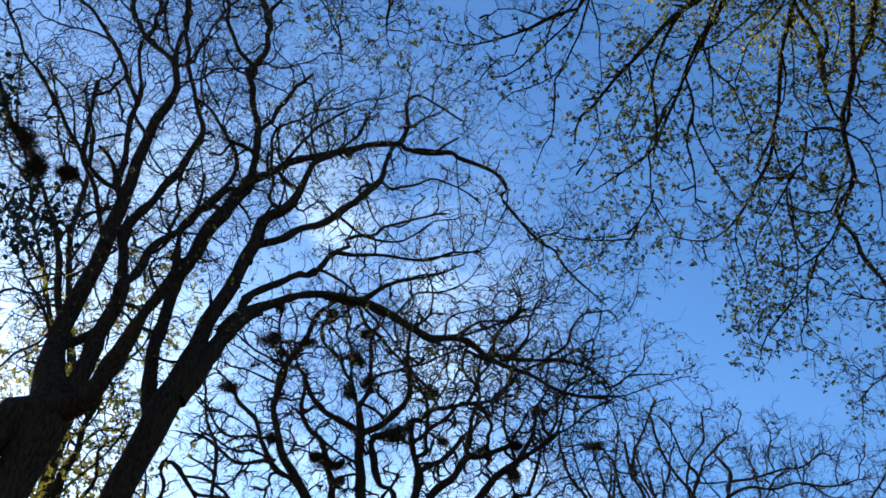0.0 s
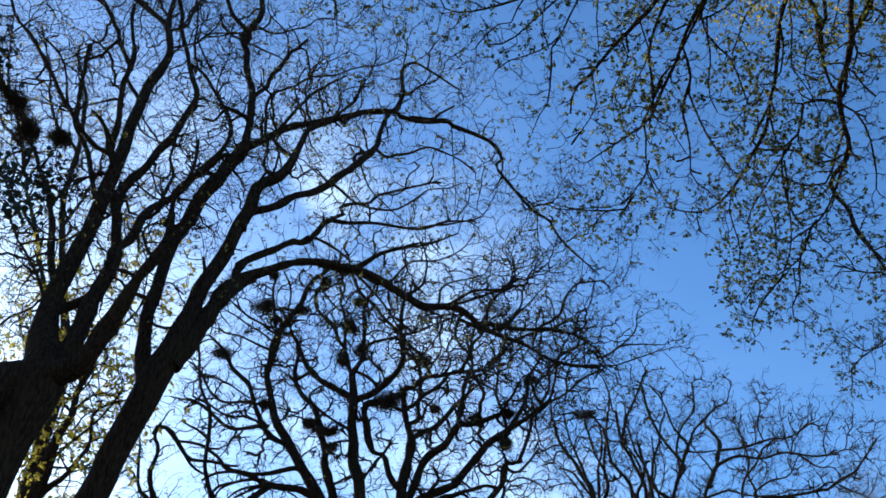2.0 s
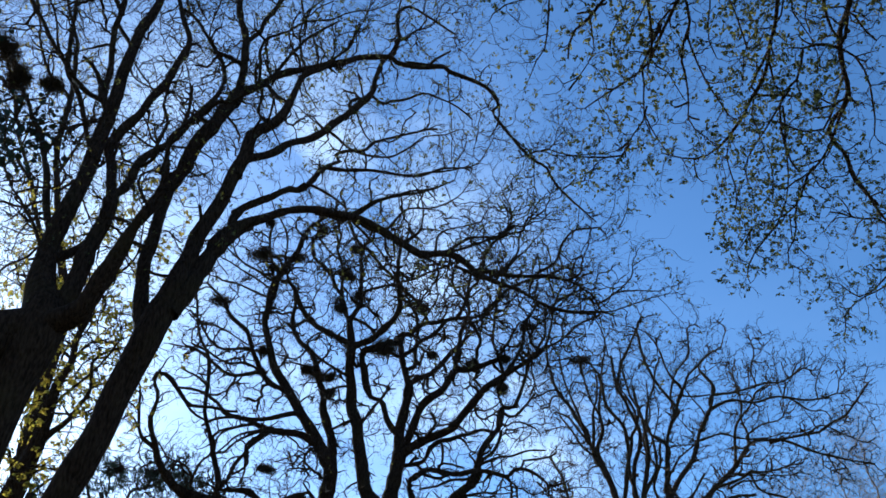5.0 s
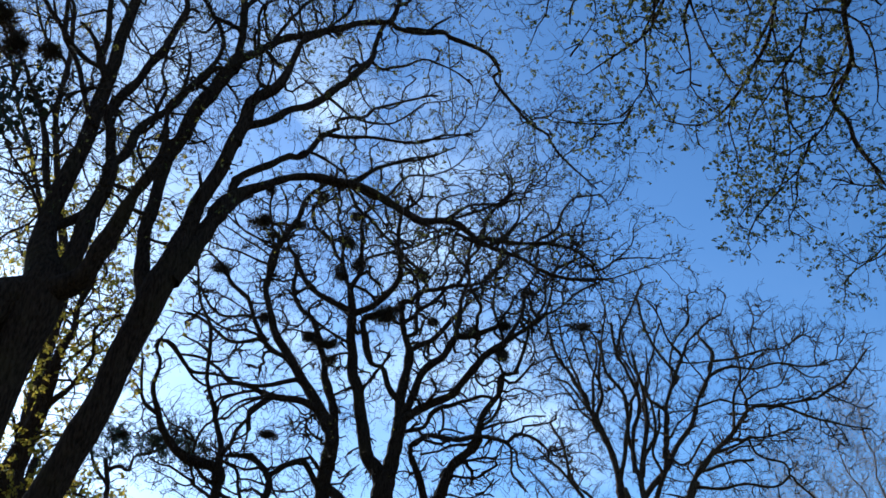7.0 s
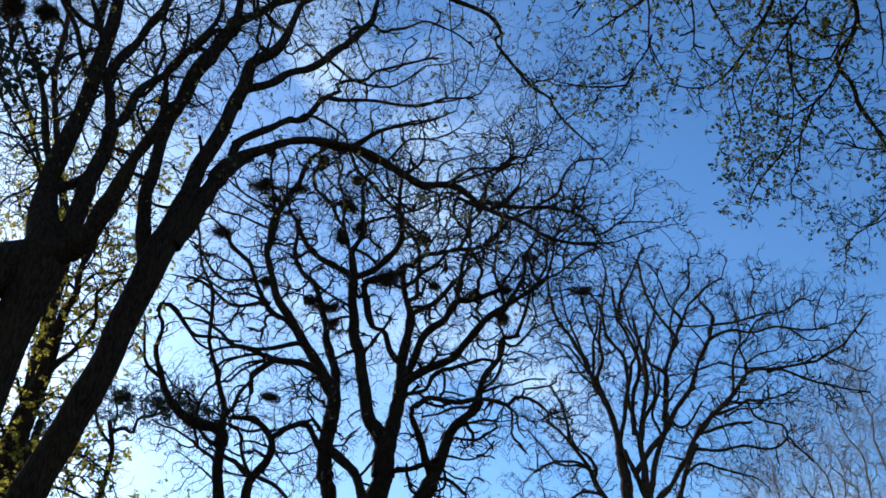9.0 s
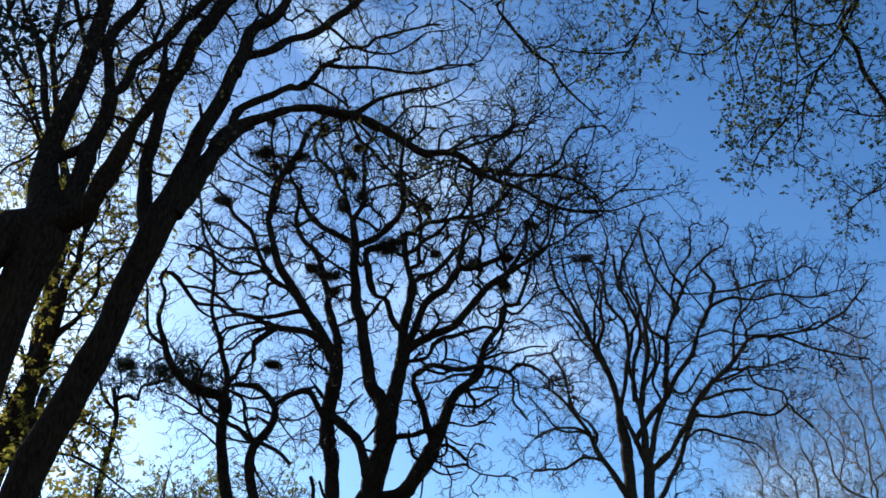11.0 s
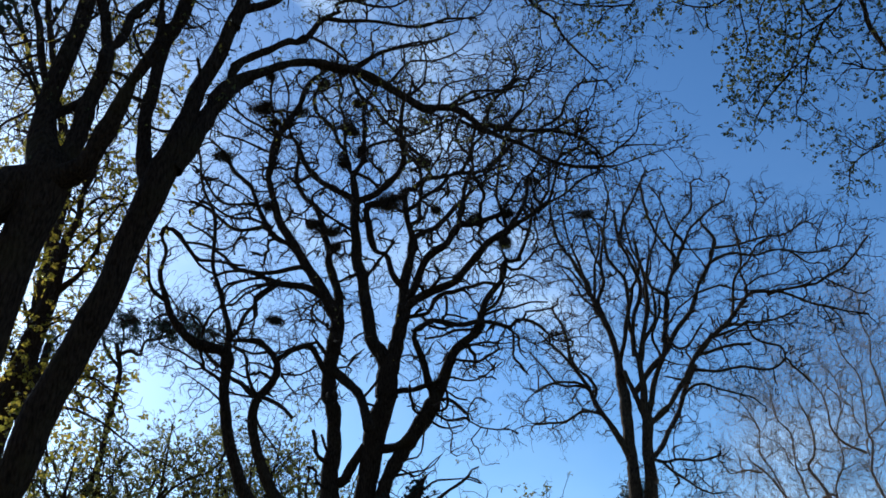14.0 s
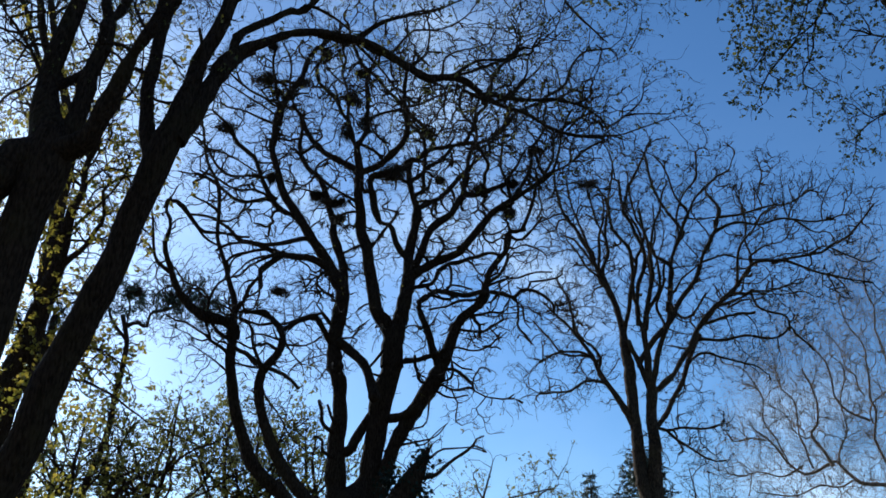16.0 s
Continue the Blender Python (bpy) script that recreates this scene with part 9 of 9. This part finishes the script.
add(overhang_plan, "limb", 0.012, 0.007, (-1.17, 9.60, 8.67), (-1.24, 9.68, 8.60), (-1.34, 10.00, 8.50), (-1.43, 10.36, 8.39), (-1.38, 10.74, 8.30))
add(overhang_plan, "limb", 0.018, 0.009, (-0.68, 8.76, 9.27), (-0.63, 9.32, 9.07), (-0.40, 9.44, 8.91), (-0.27, 9.62, 8.74), (-0.23, 9.76, 8.62), (-0.16, 10.03, 8.40))
add(overhang_plan, "limb", 0.100, 0.028, (-0.20, 0.40, 7.90, 0.100), (-0.44, 4.28, 9.50, 0.070), (-0.63, 7.45, 9.90, 0.063), (-0.53, 8.05, 9.72, 0.050), (-0.50, 8.28, 9.65, 0.045), (-0.48, 8.51, 9.58, 0.036), (-0.50, 8.64, 9.54, 0.030), (-0.57, 8.76, 9.50, 0.028))
add(overhang_plan, "limb", 0.018, 0.012, (-0.49, 8.35, 9.63), (-0.57, 8.76, 9.50), (-0.53, 8.86, 9.35), (-0.57, 8.99, 9.20))
add(overhang_plan, "limb", 0.020, 0.008, (-0.05, 10.85, 8.56), (0.38, 11.24, 8.40), (0.81, 11.76, 8.35), (1.07, 12.66, 8.29), (0.97, 13.04, 8.26), (0.88, 13.42, 8.23), (0.96, 14.01, 8.20))
add(overhang_plan, "limb", 0.015, 0.007, (1.02, 12.47, 8.31), (1.07, 12.64, 8.30), (0.95, 12.99, 8.26), (0.79, 13.06, 8.24), (0.47, 12.82, 8.22), (0.25, 12.64, 8.20))
add(overhang_plan, "limb", 0.017, 0.010, (0.58, 11.48, 8.38), (0.70, 11.62, 8.36), (0.37, 11.39, 8.34), (0.23, 11.44, 8.33), (0.01, 11.33, 8.32), (-0.22, 11.27, 8.30))
add(overhang_plan, "limb", 0.012, 0.006, (-0.99, 8.75, 9.17), (-0.90, 8.75, 9.18), (-0.93, 8.50, 9.23), (-0.96, 8.25, 9.28), (-1.07, 8.01, 9.32))
add(overhang_plan, "limb", 0.015, 0.016, (-0.47, 8.49, 9.58), (-0.26, 8.67, 9.74), (-0.06, 8.84, 9.92))
add(overhang_plan, "limb", 0.012, 0.009, (-1.46, 9.34, 8.77), (-1.39, 9.46, 8.67), (-1.32, 9.55, 8.60))
add(overhang_plan, "limb", 0.010, 0.004, (0.09, 11.37, 8.32), (0.10, 11.34, 8.36), (-0.05, 11.32, 8.34), (-0.17, 11.38, 8.21), (-0.29, 11.43, 8.12))
add(overhang_plan, "limb", 0.010, 0.004, (-0.75, 11.22, 8.22), (-0.73, 11.25, 8.19), (-0.72, 11.33, 8.00), (-0.65, 11.39, 7.83), (-0.54, 11.41, 7.72), (-0.44, 11.40, 7.63))
add(overhang_plan, "limb", 0.013, 0.006, (-2.87, 10.09, 8.29), (-2.90, 10.09, 8.29), (-3.02, 10.16, 8.23), (-3.30, 10.21, 8.20), (-3.55, 10.22, 8.21), (-3.67, 10.22, 8.24), (-3.80, 10.21, 8.27), (-3.95, 10.24, 8.26))
add(overhang_plan, "limb", 0.009, 0.006, (-2.75, 9.78, 8.40), (-2.78, 9.76, 8.41), (-2.68, 9.98, 8.41), (-2.58, 10.18, 8.43))
add(overhang_plan, "limb", 0.006, 0.004, (-3.77, 10.20, 8.27), (-3.68, 10.12, 8.33), (-3.55, 10.03, 8.41))
add(overhang_plan, "limb", 0.014, 0.008, (-5.56, 7.70, 9.21), (-5.55, 7.81, 9.05), (-5.56, 7.91, 8.90), (-5.58, 7.94, 8.83))
add(overhang_plan, "limb", 0.008, 0.004, (-5.58, 7.93, 8.86), (-5.46, 7.88, 8.74), (-5.43, 7.84, 8.62), (-5.32, 7.77, 8.54), (-5.21, 7.66, 8.49))
add(overhang_plan, "limb", 0.008, 0.009, (-6.24, 7.75, 9.14), (-6.19, 7.87, 9.13), (-6.17, 7.99, 9.12), (-6.11, 8.11, 9.11), (-6.06, 8.24, 9.10), (-6.09, 8.36, 9.08))
add(overhang_plan, "limb", 0.008, 0.005, (-6.19, 7.87, 9.13), (-6.09, 7.74, 8.93), (-5.94, 7.60, 8.73))
add(overhang_plan, "limb", 0.006, 0.004, (-6.07, 8.22, 9.10), (-6.08, 8.23, 9.09), (-6.00, 8.18, 9.14), (-5.92, 8.13, 9.19))
overhang = tree("overhanging_tree", (5.00, -3.00, 0.00), "tree with hanging sprays of small fresh leaves", 20, overhang_plan, BARK_GREY, TWIG_BROWN, thin=0.0024, gaps=0.15, fill=(34000, 0.26, 0.075), twigs=(7.5, (0.08, 0.24)), up=-0.2, out=0.0, leaf=(LEAF_GREEN, 0.037, 0.75, 8), bare_side=(-4.4, -3.2))


sprays(overhang, 61, LEAF_GREEN, 0.045, [(2.93, 5.59, 8.80), (3.27, 5.77, 8.93), (2.86, 5.76, 8.69), (3.25, 6.09, 8.86), (3.56, 6.49, 8.68), (3.74, 6.34, 8.83), (3.46, 6.75, 8.60), (3.13, 6.52, 8.62), (3.99, 6.53, 8.64), (3.72, 7.09, 8.41), (3.55, 7.43, 8.38), (3.64, 7.74, 8.13), (4.03, 7.98, 8.08), (4.20, 7.19, 8.41), (3.31, 7.77, 8.07), (3.77, 8.34, 8.21), (3.78, 7.70, 8.02), (4.24, 8.15, 8.31), (3.68, 8.53, 8.11)], 0.13, 44)
# gold instead of green: sun on the topmost leaves, put into their colour
sprays(overhang, 62, LEAF_GOLD, 0.037, [(2.06, 5.04, 9.37), (2.35, 4.90, 9.22), (2.65, 4.99, 9.21), (2.96, 5.10, 9.47), (3.10, 5.04, 9.18), (3.37, 5.04, 9.34), (3.56, 5.20, 9.22), (3.80, 5.10, 9.38), (3.96, 5.24, 9.28), (4.25, 5.20, 9.59), (4.53, 5.35, 9.66), (3.22, 5.25, 9.05), (2.86, 5.21, 9.14)], 0.24, 150)

# ---- young trees and conifers behind ----
for x, y, tall, wide, seed, leaf in (
        (-9.6, 22.0, 8.5, 1.5, 31, (LEAF_OLIVE, 0.086, 1.0, 7)),
        (-7.9, 24.0, 9.4, 1.9, 32, (LEAF_OLIVE, 0.086, 1.0, 7)),
        (-6.2, 25.0, 9.7, 1.9, 33, (LEAF_OLIVE, 0.086, 1.0, 7)),
        (-4.6, 24.0, 8.9, 1.6, 34, (LEAF_OLIVE, 0.086, 1.0, 7)),
        (-8.6, 23.0, 8.9, 1.6, 44, (LEAF_OLIVE, 0.086, 1.0, 7)),
        (-7.0, 22.5, 8.9, 1.8, 43, (LEAF_OLIVE, 0.086, 1.0, 7)),
        (-8.4, 20.0, 7.9, 1.6, 45, (LEAF_OLIVE, 0.086, 1.0, 7)),
        (-5.3, 24.5, 9.0, 1.5, 40, (LEAF_OLIVE, 0.086, 1.0, 7)),
        (-3.4, 25.0, 8.6, 1.3, 35, (LEAF_OLIVE, 0.086, 1.0, 7)),
        (-7.6, 15.5, 5.3, 1.0, 36, (LEAF_GOLD, 0.085, 0.8, 6)),
        (1.1, 24.0, 7.25, 2.2, 37, (LEAF_OLIVE, 0.07, 1.0, 5)),
        (5.2, 34.0, 8.6, 1.6, 38, None),
        (9.6, 34.0, 9.4, 2.0, 39, None)):
    sapling((x, y, 0), tall, wide, "bushy young tree in fresh leaf" if leaf else "bare twiggy young tree", seed, leaf)
conifer((8.92, 40.00, -0.03), 10.7, 4.6, "dark green spruce behind the bare tree", 41)
conifer((7.25, 44.00, -0.03), 10.0, 1.2, "narrow dark spruce in the distance", 42)

# ---- unseen trees added behind and beside the camera, to block skylight ----
behind = sapling((13, -8, 0), 14.0, 4.5, "unseen leafy tree added behind the camera to block skylight", 51, (LEAF_OLIVE, 0.5, 0.9, 4), stems=9, thin=0.012, fill=(450, 1.4, 0.5), name="unseen_shade_tree")
for k, (x, y) in enumerate(((2, -12), (-8, -9), (-13, -3), (-3, -16), (8, -15), (-17, -9), (19, -2))):
    copy_thing(behind, pose(x, y, 0, 0, 0, 40 * k))

# ---- nests ----
NEST_MESHES = [nest_mesh(s) for s in range(5)]
rng = np.random.default_rng(77)
HOUSED = []


def bird_nest(place, size):
    """One nest in a fork: its bowl and the sticks round it."""
    nest = tagged(new("bird_nest"), "untidy bowl-shaped nest of dark sticks in the branches", "nest", "nests in the crowns")
    nest.matrix_world = Matrix.LocRotScale(place, Euler((rng.uniform(-0.2, 0.2), rng.uniform(-0.2, 0.2), rng.uniform(0, 6))), Vector((rng.uniform(0.7, 1.25), rng.uniform(0.7, 1.1), rng.uniform(0.7, 1.2))) * size * 1.02)
    core, sticks = NEST_MESHES[len(HOUSED) % 5]
    for kind, me in (("bowl", core), ("stick_pile", sticks)):
        if not me.materials:
            me.materials.append(STICKS)
        new(kind, me).parent = nest
    HOUSED.append(nest)


# in the upper crown of the broad oak
for place, size in (
        ((-4.66, 19.60, 16.91), 1.0), ((-3.42, 21.00, 17.72), 1.1), ((-4.81, 20.01, 16.12), 1.3), ((-4.60, 20.25, 15.79), 1.0), ((-3.88, 20.45, 16.32), 1.2),
        ((-2.34, 20.75, 16.84), 1.1), ((-2.53, 20.49, 15.77), 1.2), ((-2.59, 20.16, 14.38), 1.0), ((-2.07, 20.30, 14.92), 1.1), ((-5.52, 19.21, 14.02), 1.1)):
    bird_nest(place, size)
# lower in the same oak
for place, size in (
        ((-4.56, 20.35, 13.19), 1.1), ((-3.39, 20.91, 12.95), 1.0), ((-2.68, 20.00, 12.23), 1.1), ((-2.59, 19.72, 11.66), 0.9), ((-1.36, 19.58, 12.86), 1.3),
        ((-0.95, 20.54, 13.68), 1.1), ((-0.06, 20.86, 13.38), 0.9), ((2.38, 20.19, 13.86), 1.0), ((1.77, 19.39, 12.45), 1.1), ((0.95, 19.74, 12.48), 1.2),
        ((1.65, 19.34, 11.62), 1.1), ((-0.38, 20.85, 14.89), 1.1)):
    bird_nest(place, size)
# in the other trees
for place, size in (
        ((5.20, 27.01, 16.71), 1.2), ((-3.44, 17.00, 8.56), 0.9), ((-8.41, 22.50, 10.78), 1.1),
        ((-6.55, 9.58, 11.92), 1.15), ((-5.62, 8.94, 11.08), 0.9), ((-6.88, 9.41, 12.49), 1.2), ((-1.86, 11.20, 14.03), 0.5)):
    bird_nest(place, size)
